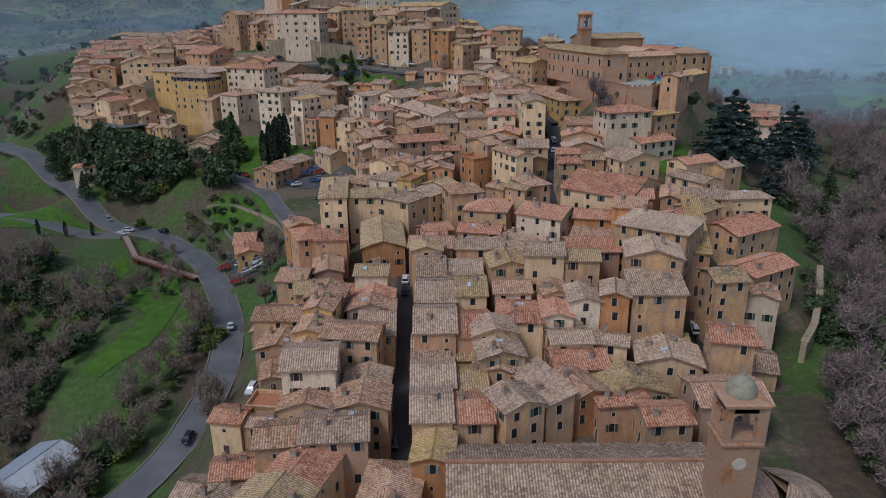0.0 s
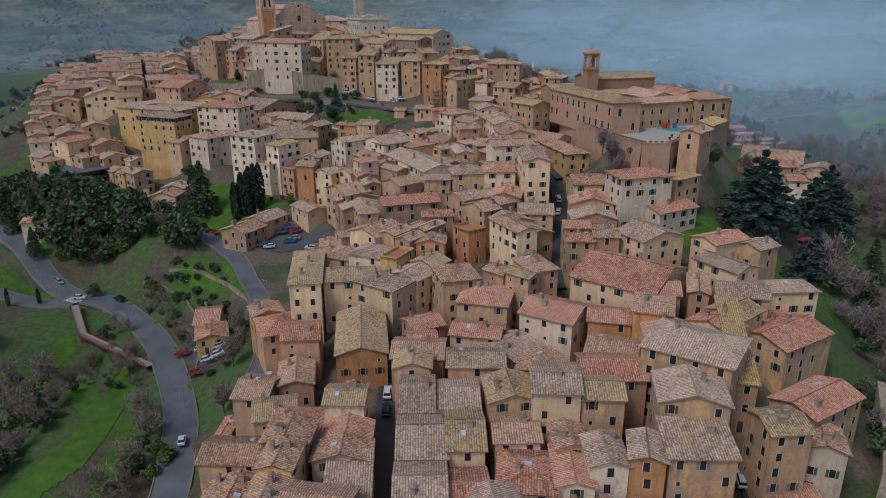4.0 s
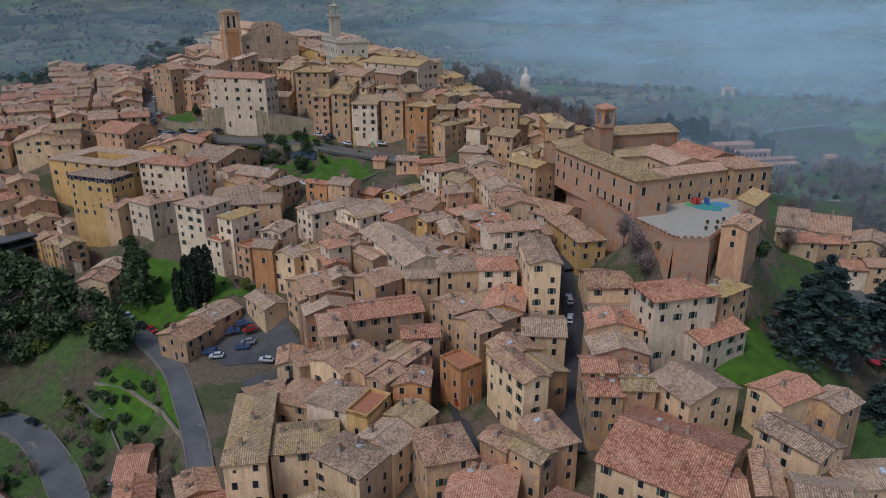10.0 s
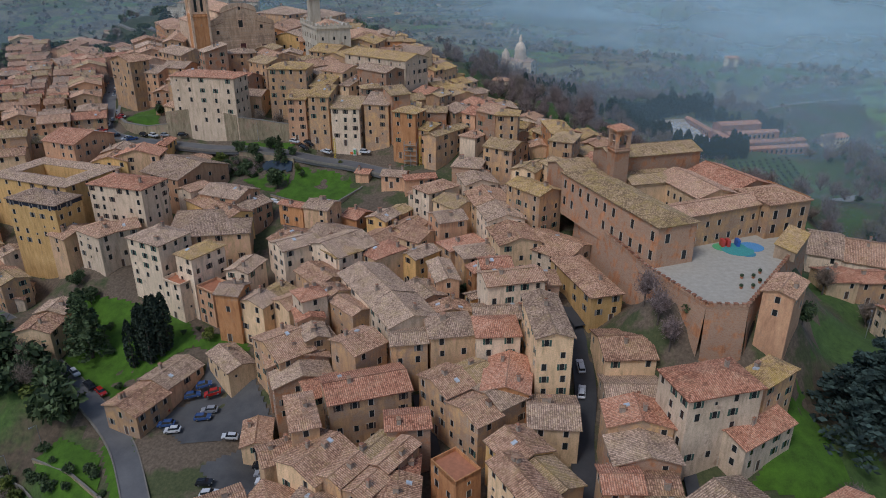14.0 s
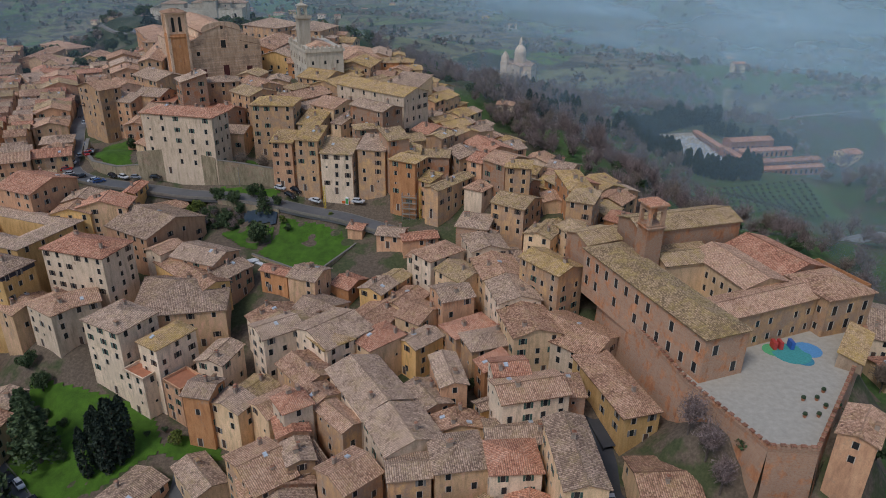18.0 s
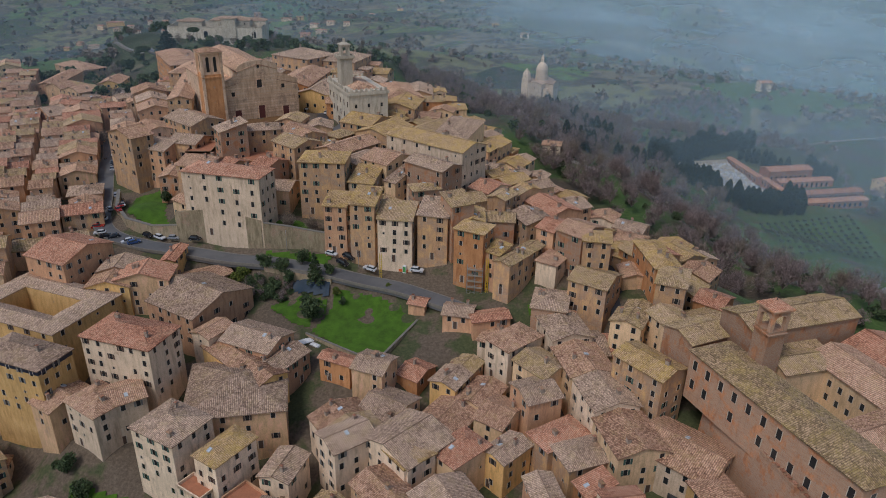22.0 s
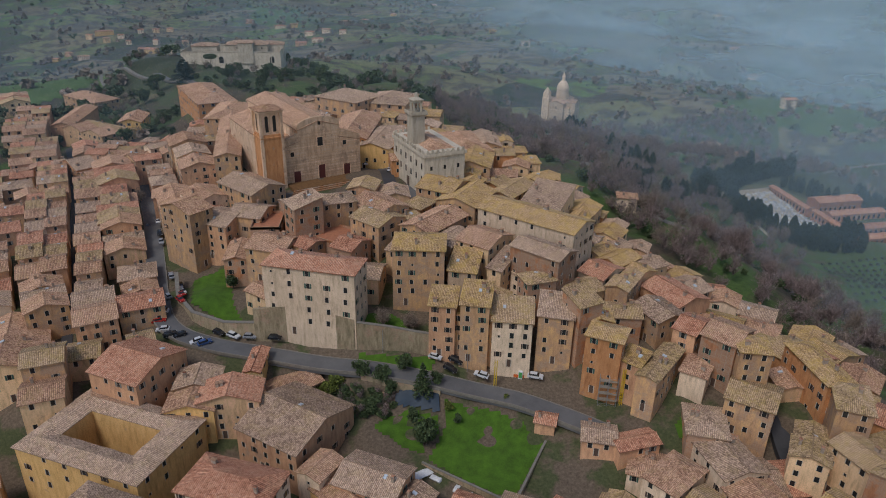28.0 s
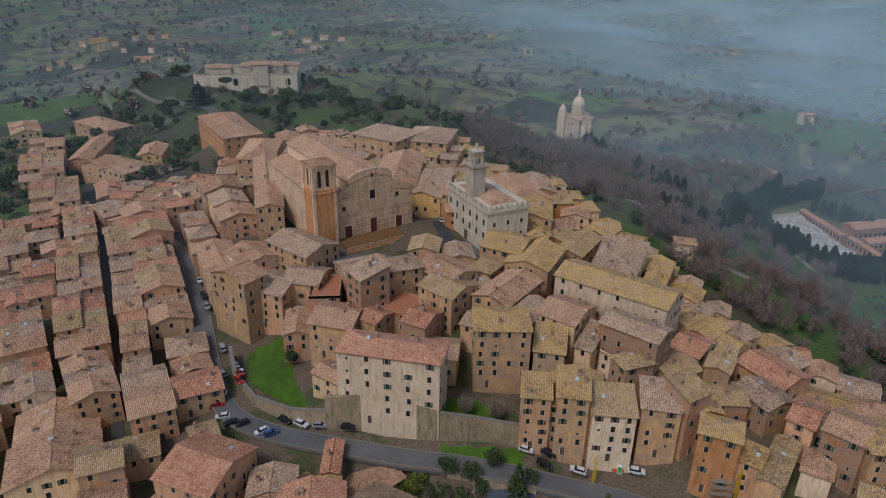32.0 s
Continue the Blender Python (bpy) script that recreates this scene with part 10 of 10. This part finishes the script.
# ---- the cemetery ----
def cemetery():
    corner = [(205, 728), (247, 740), (246, 667), (206, 655)]
    patch("gravel", corner)
    r = random.Random(21)
    s = Shape()
    for j in range(26):
        for i in range(17):
            u, v = (i + 0.5) / 17, (j + 0.5) / 26
            if r.random() < 0.12 or abs(v - 0.45) < 0.03 or abs(u - 0.5) < 0.03:
                continue
            a, b = Vector(corner[3]).lerp(Vector(corner[2]), u), Vector(corner[0]).lerp(Vector(corner[1]), u)
            p = a.lerp(b, v)
            z = float(ground(p.x, p.y)) + 0.2
            w, d = r.uniform(0.6, 1.1), r.uniform(1.0, 1.5)
            s.box(p.x - w, p.x + w, p.y - d, p.y + d, z - 0.3, z + r.uniform(0.3, 0.6), r.randrange(3))
            s.box(p.x - w * 0.6, p.x + w * 0.6, p.y + d, p.y + d + 0.2, z - 0.3, z + r.uniform(0.9, 1.9), r.randrange(3))
    me = s.mesh("tombs", [plain("white_marble", (0.62, 0.62, 0.6), 0.5, 0, 0.15, 1), plain("grey_marble", (0.4, 0.4, 0.4), 0.6), PALE])
    tagged(new("tombs", me), "close rows of white and grey marble tombs", "tombs", kind="stuff")
    # Portico walls are closed; this dark panel paints the shade behind an arch.
    arch = arch_face(0, 0.4, 1.7, 3.2).mesh("opening", [GLASS, FRAME])

    def wing(a, b, deep, high, roof):
        m, L = between(a, b, float(ground((a[0] + b[0]) / 2, (a[1] + b[1]) / 2)))
        top = thing("portico", "long red brick cemetery portico with a tiled roof", "building", m, "cemetery buildings")
        part("wall", wall_shape(L, deep, -3, high, roof), [REDBRICK], top)
        sh, _ = roof_shape(L, deep, high, roof, 0.4)
        part("roof", sh, [TILES["red"]], top)
        for k in range(int(L / 4.2)):
            x = (k + 0.5) * 4.2 - L / 2
            child("opening", arch, top, pose(x, -deep / 2, 0))
            child("opening", arch, top, pose(x, deep / 2, 0, 0, 0, 180))
    wing((246, 740), (249, 689), 5, 5, "g")
    wing((249, 682), (251, 632), 5, 5, "g")
    wing((255, 696), (292, 702), 13, 7.5, "g")
    wing((255, 676), (300, 683), 9, 5, "g")
    wing((254, 654), (312, 663), 9, 5, "g")
    wing((252, 638), (306, 646), 8, 5, "g")
    long_wall("boundary_wall", "low pale wall round the cemetery", along_ground([(183, 619), (194, 726), (244, 739)], 2.2), 0.5, PALE, KERB)


cemetery()

# ---- the fort on the hilltop ----
def fort():
    m, L = between((-232, 842), (-152, 846), 48)
    top = thing("fortress", "long pale walled fortress with low tiled roofs", "fortress", m)
    part("curtain_wall", wall_shape(L, 40, -10, 9.5, "f"), [PALE], top)
    for x, y, w, d, z in ((12, -4, 34, 18, 14), (-22, -6, 20, 14, 13), (12, -16, 12, 10, 16.5), (30, 6, 22, 14, 12.5)):
        block(top, w, d, 0, z, "h", PALE, TILES["grey"], pose(x, y, 0))
    for k in range(5):
        part("pilaster", boxes((-L / 2 + 8 + k * 16, -L / 2 + 9 + k * 16, -20.3, -20.0, -9, 9)), [PALE], top)
    for x in (-8, 33):
        child("gate", arch_face(0, 0, 3.6, 5.5).mesh("gate", [GLASS, FRAME]), top, pose(x, -20.0, 0.2))
    facade_windows(top, pose(12, -13.02, 0), 30, (10.5,), 5, OLDWIN, 0.2)


fort()

# ---- greenhouses, sheds and a canopy ----
def barrel(L, r, n=10):
    s = Shape()
    for k in range(n):
        a, b = math.pi * k / n, math.pi * (k + 1) / n
        s.poly([(-L / 2, -r * math.cos(a), r * 0.7 * math.sin(a)), (L / 2, -r * math.cos(a), r * 0.7 * math.sin(a)), (L / 2, -r * math.cos(b), r * 0.7 * math.sin(b)), (-L / 2, -r * math.cos(b), r * 0.7 * math.sin(b))])
    for x in (-L / 2, L / 2):
        s.poly([(x, -r * math.cos(math.pi * k / n), r * 0.7 * math.sin(math.pi * k / n)) for k in range(n + 1)])
    return s


FILM = plain("pale_plastic_film", (0.22, 0.21, 0.19), 0.5, 0, 0.2, 0.3)
for k in range(5):
    x, y = 213 + k * 5.4, 510 - 8.0 * k
    g = thing("greenhouse", "long arched greenhouse under pale plastic film", "greenhouse", pose(x, y, float(ground(x, y)) + 0.5, 0, 0, 22), "greenhouses")
    part("cover", barrel(26, 3.2), [FILM], g)
    part("plinth", boxes((-13.1, 13.1, -3.3, 3.3, -2.5, 0.0)), [CHIMNEY], g)
    for j in range(5):
        part("hoop", barrel(0.12, 3.26), [STEEL], g, "", pose(-12.8 + 6.4 * j, 0, 0))
shed = thing("metal_shed", "low shed with a pale corrugated metal roof", "shed", pose(-90, 127, float(ground(-90, 127)), 0, 0, -18))
part("wall", wall_shape(12, 16, -2, 4, "x"), [WALLS["brick"]], shed)
sh, _ = roof_shape(12, 16, 4, "x", 0.6)
part("roof", sh, [plain("corrugated_metal", (0.36, 0.38, 0.4), 0.45, 0.5, 0.15, 0.4)], shed)
part("door", boxes((6.0, 6.08, -2, 1.2, 0, 2.8)), [plain("red_sheet_door", (0.3, 0.05, 0.04))], shed)
canopy = thing("canopy", "red fabric canopy beside the east road", "canopy", pose(117, 243, float(ground(117, 243)), 0, 0, 30))
part("cover", stacked([(2.6, 1.8, 2.5, 0), (2.7, 1.9, 2.6, 0), (0.4, 0.2, 3.4, 0)]), [plain("red_canvas", (0.4, 0.03, 0.04), 0.8)], canopy)
for a in (-2.4, 2.4):
    for b in (-1.6, 1.6):
        part("leg", boxes((a - 0.05, a + 0.05, b - 0.05, b + 0.05, -0.5, 2.5)), [STEEL], canopy)
house(-153.8, 294.3, float(ground(-153.8, 294.3)) + 6.5, 9, 10, 20, "h", "white", "red")
house(-69.9, 233, float(ground(-70, 233)) + 4.2, 7, 13, 8, "g", "yellow", "red")

patch("field", [(196, 545), (204, 612), (284, 614), (276, 546)])


def parking_deck():
    """A two-storey open car park of dark concrete beside the upper road."""
    z = float(ground(-155, 338))
    top = thing("car_park", "two-storey open car park of dark concrete", "car park", pose(-160, 341, z, 0, 0, -38))
    conc = plain("dark_concrete", (0.12, 0.12, 0.12), 0.9, 0, 0.3, 0.8)
    for k, h in enumerate((3.0, 6.2)):
        part("deck", boxes((-15, 15, -8 - 2 * (1 - k), 8, h - 0.45, h)), [conc], top, "dark worn deck")
        part("parapet", boxes((-15, 15, -8.1 - 2 * (1 - k), -7.9 - 2 * (1 - k), h + 0.02, h + 0.9)), [STEEL], top)
    for k in range(6):
        part("column", boxes((-14.6 + 5.8 * k, -14.1 + 5.8 * k, -7.6, -7.1, -4, 5.75)), [conc], top)
    part("back_wall", boxes((-15, 15, 7.4, 7.9, -4, 5.75)), [conc], top)


parking_deck()
# ---- valley: lanes, fields and farmhouses ----
for pts in ([(-921, 1881), (-788, 1821), (-617, 1701), (-482, 1613), (-438, 1647), (-528, 1915), (-589, 2053)], [(180, 830), (215, 825), (265, 835), (320, 815), (420, 790)], [(45, 690), (40, 640), (40, 590), (52, 540), (70, 500)], [(-245, 796), (-285, 845), (-366, 993), (-420, 1100), (-724, 1590)], [(120, 960), (100, 900), (90, 840), (60, 760), (30, 700)]):
    line = smooth_line(pts, 6)
    tagged(new("lane", strip(line, 1.6, -1.6, 0.45, 1.5).mesh("lane", [KERB])), "narrow pale country lane", "lane", kind="structure")
patch("field", [(120, 830), (160, 870), (250, 860), (270, 840), (215, 800), (180, 790)])
patch("field", [(-798, 1621), (-731, 1607), (-372, 995), (-403, 954), (-444, 928), (-900, 1200)])
patch("field", [(-461, 2251), (-489, 2722), (-370, 2801), (-310, 2185), (-387, 2159)])
patch("field", [(500, 700), (700, 800), (900, 600), (600, 520)])
patch("field", [(300, 1000), (520, 1150), (600, 950), (380, 880)])

house(-761, 1820, -106.8, 14, 10, -15, "h", "pink", "red", 0, 1)
house(-708, 1766, -104.8, 22, 12, 10, "h", "white", "brown", 0, 1)
house(-743, 1985, -83.7, 40, 12, 20, "h", "yellow", "red", 0, 1)
house(-694, 1952, -87.3, 14, 12, 10, "g", "white", "red", 0, 1)
house(-669, 2015, -83.6, 14, 11, 20, "h", "white", "red", 0, 1)
house(-645, 2053, -87.2, 15, 13, 20, "h", "cream", "red", 0, 1)
house(-622, 2091, -90.1, 15, 13, 0, "h", "cream", "red", 0, 1)
house(-765, 1956, -88.3, 16, 12, -15, "g", "cream", "red", 0, 1)
house(-712, 1912, -88.6, 14, 11, 10, "h", "cream", "brown", 0, 1)
house(-585, 1766, -88.4, 16, 12, -15, "g", "cream", "red", 0, 1)
house(-563, 1752, -87.1, 24, 18, -15, "g", "yellow", "red", 0, 1)
house(-510, 1734, -84.7, 13, 12, -15, "h", "white", "brown", 0, 1)
house(-524, 1865, -87.7, 13, 10, 20, "g", "cream", "brown", 0, 1)
house(-650, 1873, -88.2, 11, 9, 10, "h", "white", "red", 0, 1)
house(-587, 1865, -85.3, 12, 10, -15, "g", "white", "red", 0, 1)
house(-770, 1777, -112.4, 14, 9, -15, "g", "yellow", "red", 0, 1)
house(-354, 2130, -85.8, 28, 12, 10, "h", "white", "red", 0, 1)
house(-318, 2124, -80.6, 18, 12, 20, "g", "yellow", "brown", 0, 1)
house(-262, 1989, -81.5, 22, 14, -15, "g", "white", "red", 0, 1)
house(-222, 1993, -75.8, 20, 14, -15, "g", "white", "brown", 0, 1)
house(-234, 1890, -82.7, 26, 12, 0, "h", "white", "red", 0, 1)
house(-204, 2397, -105.1, 24, 12, 10, "g", "white", "red", 0, 1)
house(-150, 2511, -113, 20, 10, -15, "g", "white", "red", 0, 1)
house(-270, 1872, -89.1, 24, 14, 10, "g", "pink", "red", 0, 1)
house(-180, 1948, -71.7, 16, 10, 0, "g", "white", "red", 0, 1)
house(-451, 2235, -85.4, 18, 10, -15, "g", "pink", "red", 0, 1)
house(266, 902, -43.6, 18, 12, 0, "h", "pink", "brown", 0, 1)
house(299, 890, -50.5, 18, 15, 10, "h", "pink", "red", 0, 1)
house(51, 524, 42.1, 9, 8, -15, "h", "white", "brown", 0, 1)
house(202, 2142, -93.2, 16, 10, 20, "h", "yellow", "brown", 0, 1)
house(224, 1763, -68.8, 18, 12, -15, "g", "white", "brown", 0, 1)
house(779, 1951, -105.1, 18, 12, 10, "h", "pink", "red", 0, 1)
house(985, 1965, -94.2, 26, 14, 20, "g", "cream", "red", 0, 1)
house(631, 1545, -96.4, 18, 12, -8, "g", "white", "brown", 0, 1)
house(386, 984, -16, 14, 10, 0, "g", "white", "red", 0, 1)
house(78, 2816, -96.4, 22, 12, -15, "g", "white", "red", 0, 1)
house(-62, 2564, -101.5, 18, 10, -15, "h", "yellow", "red", 0, 1)
house(976, 2028, -86.4, 30, 14, -15, "g", "white", "brown", 0, 1)
house(874, 2285, -60, 20, 12, -8, "g", "white", "brown", 0, 1)
house(376, 724, -45.6, 18, 14, 20, "g", "cream", "red", 0, 1)
house(981, 2061, -80.6, 26, 14, 10, "h", "white", "brown", 0, 1)
house(125.8, 305.0, 24.0, 9.3, 10.0, 0, "g", "cream", "red")
house(135.8, 305.0, 23.2, 10.3, 8.8, 0, "g", "tan", "red")
house(130.5, 282.5, 23.1, 6.7, 9.0, -8, "g", "white", "red")
house(137.4, 281.5, 24.1, 6.9, 7.8, -8, "g", "beige", "brown")
car(-10.6, 172.7, 89, "white")
car(-10.6, 167.1, 89, "dark")
car(-9.8, 109.8, 93, "dark")
car(-10.7, 101.9, 93, "grey")
car(-60.3, 177.7, -76, "white")
car(-123.7, 259.8, -177, "white")
car(-109.6, 258.7, -25, "dark")
car(-137.9, 273.6, -37, "grey")
car(-68.4, 219.3, 4, "white")
car(-62.7, 217.5, 4, "white")
car(-74.0, 218.5, 4, "red")
car(-64.4, 212.6, -4, "white")
car(-60.8, 212.4, -4, "white")
car(-67.1, 208.5, -4, "red")
car(-45.2, 173.5, -76, "white")
car(-43.4, 156.0, -88, "white")
car(-41.0, 188.5, -76, "white")
car(-56.0, 147.4, -88, "grey")
car(-43.7, 137.7, -99, "white")
car(-57.9, 133.4, -99, "dark")
car(55.6, 141.1, 84, "white")
car(-101.9, 290.7, -44, "white")
car(-95.7, 292.6, -44, "dark")
car(-92.3, 290.3, -44, "white")
car(-86.2, 284.9, -44, "dark")
car(-82.1, 282.3, -44, "red")
car(-62.7, 273.0, 13, "red")
car(-60.2, 268.0, 2, "blue")
car(-57.8, 265.4, 2, "white")
car(-56.1, 277.4, 13, "blue")
car(-53.6, 280.0, 13, "blue")
car(-50.9, 277.5, 13, "red")
car(-50.4, 271.9, 2, "grey")
car(-51.4, 269.3, 2, "blue")
car(-42.8, 261.2, 2, "white")
car(-35.3, 259.1, -3, "grey")
car(-46.4, 289.6, 123, "dark")
car(-162.3, 353.1, 33, "blue")
car(-155.6, 352.2, 33, "dark")
car(-152.8, 351.8, 33, "red")
car(-174.6, 374.9, 33, "white")
car(-45.4, 248.1, -3, "dark")
car(-43.6, 245.0, -3, "white")
car(-42.5, 243.1, -3, "white")
car(-34.1, 254.1, -3, "dark")
car(-32.9, 250.7, -3, "grey")
car(-31.8, 247.3, -3, "white")
car(-46.0, 302.6, 126, "white")
car(46.8, 268.4, 91, "grey")
car(41.7, 264.3, 91, "white")
car(40.7, 257.4, 76, "white")
car(41.4, 297.2, 93, "grey")
car(9.2, 227.6, 101, "red")
car(41.6, 294.2, 93, "white")
car(-43.6, 298.7, 123, "white")
car(-85.5, 406.6, -8, "white")
car(-92.0, 405.6, -8, "dark")
car(-99.7, 407.5, -8, "grey")
car(-105.0, 409.0, -33, "white")
car(-109.8, 411.2, -33, "dark")
car(-64.9, 402.4, -18, "dark")
car(-59.3, 401.3, -18, "white")
car(-45.0, 393.9, -22, "white")
car(-39.3, 392.8, -22, "dark")
car(-41.1, 389.8, -22, "dark")
car(-32.3, 388.3, -22, "white")
car(-17.1, 386.9, -18, "white")
car(-124.4, 424.9, -54, "red")
car(-129.7, 418.8, 8, "red")
car(-127.4, 414.2, 8, "white")
car(-124.3, 411.3, 29, "dark")
car(-121.3, 410.7, 29, "dark")
car(-115.5, 407.3, 29, "white")
car(-112.9, 406.3, 29, "blue")
car(-152.1, 506.8, -69, "white")
car(-146.6, 477.8, -69, "dark")
car(-150.3, 488.4, -69, "white")
car(-156.6, 493.9, -69, "dark")
car(-142.9, 467.8, -69, "grey")
car(-133.8, 446.7, -68, "grey")
car(-128.5, 438.8, -68, "dark")
car(-127.8, 436.9, -68, "white")
car(-124.8, 428.1, -54, "red")
car(-131.0, 432.8, -54, "grey")
car(-129.6, 422.3, 8, "white")
car(-126.1, 432.5, -54, "white")
car(-68.9, 517.3, -83, "white")
car(-58.8, 507.5, -83, "white")
car(-68.5, 536.1, -78, "white")
car(-66.6, 529.7, -78, "white")
car(-161.0, 650.2, 106, "white")
car(-148.7, 598.9, 106, "dark")
car(-172.5, 576.3, 106, "white")
car(-170.2, 553.7, -7, "dark")
car(-167.0, 550.5, -7, "white")
car(-156.1, 519.4, -69, "dark")
car(32.2, 389.0, 156, "white")
car(121.5, 263.2, -38, "white")
car(143.9, 286.9, -43, "white")
car(141.7, 288.7, -43, "white")
car(115.3, 267.4, -38, "grey")
car(141.9, 335.6, -33, "white")
car(29.5, 390.5, 156, "white")
patch("lawn", [(-43.5, 382.5), (-30.0, 379.0), (-19.0, 374.0), (-16.3, 369.5), (-18.6, 366.5), (-28.9, 350.0), (-49.0, 363.8), (-43.8, 374.0)])
patch("lawn", [(-63.0, 375.4), (-56.0, 382.0), (-45.0, 378.5), (-44.8, 374.0), (-50.2, 366.0), (-55.0, 369.0)])
patch("lawn", [(-98.8, 294.3), (-103.4, 322.5), (-65.1, 309.0), (-58.2, 294.6), (-74.8, 286.5), (-73.4, 275.5)])
patch("lawn", [(-61.9, 294.3), (-48.5, 302.9), (-42.7, 290.7), (-49.9, 288.7)])
patch("lawn", [(66.6, 225.9), (90.9, 255.9), (89.6, 230.3), (77.6, 222.7)])
patch("lawn", [(-126.0, 443.5), (-113.8, 450.6), (-107.4, 425.1), (-101.1, 411.7), (-121.2, 423.0)])
patch("lawn", [(-67.0, 399.0), (-67.0, 394.6), (-46.0, 389.6), (-44.5, 395.5)])
patch("lawn", [(-66.0, 401.5), (-66.0, 411.0), (-57.0, 411.5), (-47.5, 399.5)])
patch("lawn", [(14.5, 366.0), (23.0, 371.5), (29.0, 357.5), (24.0, 350.5), (17.5, 354.0)])
patch("yard", [(-65.8, 270.2), (-53.7, 260.0), (-31.3, 262.8), (-41.8, 284.7), (-55.5, 289.9), (-54.8, 278.1)])
patch("yard", [(-48.8, 253.1), (-35.4, 236.0), (-28.4, 252.9), (-34.2, 262.8)])
patch("net", [(-57.5, 382.4), (-55.5, 387.0), (-43.5, 383.6), (-44.2, 377.6)])
patch("lawn", [(-93, 226), (-84, 214), (-81, 190), (-82, 172), (-90, 158), (-96, 162), (-90, 185), (-91, 205)])
patch("lawn", [(-79.7, 142.1), (-73.4, 144.9), (-71.3, 167.1), (-75.6, 191.9), (-81.3, 198.7), (-79.8, 178.0), (-78.5, 154.7)])
patch("lawn", [(-119.7, 231.4), (-115.4, 238.0), (-109.0, 227.8), (-87.5, 198.8), (-90.7, 189.6), (-108.2, 209.6)])
patch("lawn", [(-195.8, 297.9), (-150.6, 271.4), (-131.9, 264.1), (-151.3, 258.9), (-167.7, 250.8)])
patch("lawn", [(-81.6, 274.5), (-69.6, 272.2), (-58.0, 238.6), (-65.3, 242.8)])
patch("lawn", [(-84.9, 251.4), (-68.7, 244.4), (-74.3, 262.6), (-87.0, 269.8), (-94.2, 265.2)])
patch("yard", [(-80.1, 237.5), (-61.6, 225.0), (-56.8, 209.2), (-67.9, 211.4), (-74.8, 219.3)])

ROWS.finish("house_rows", "close-set old tiled houses filling the hill town", "houses")
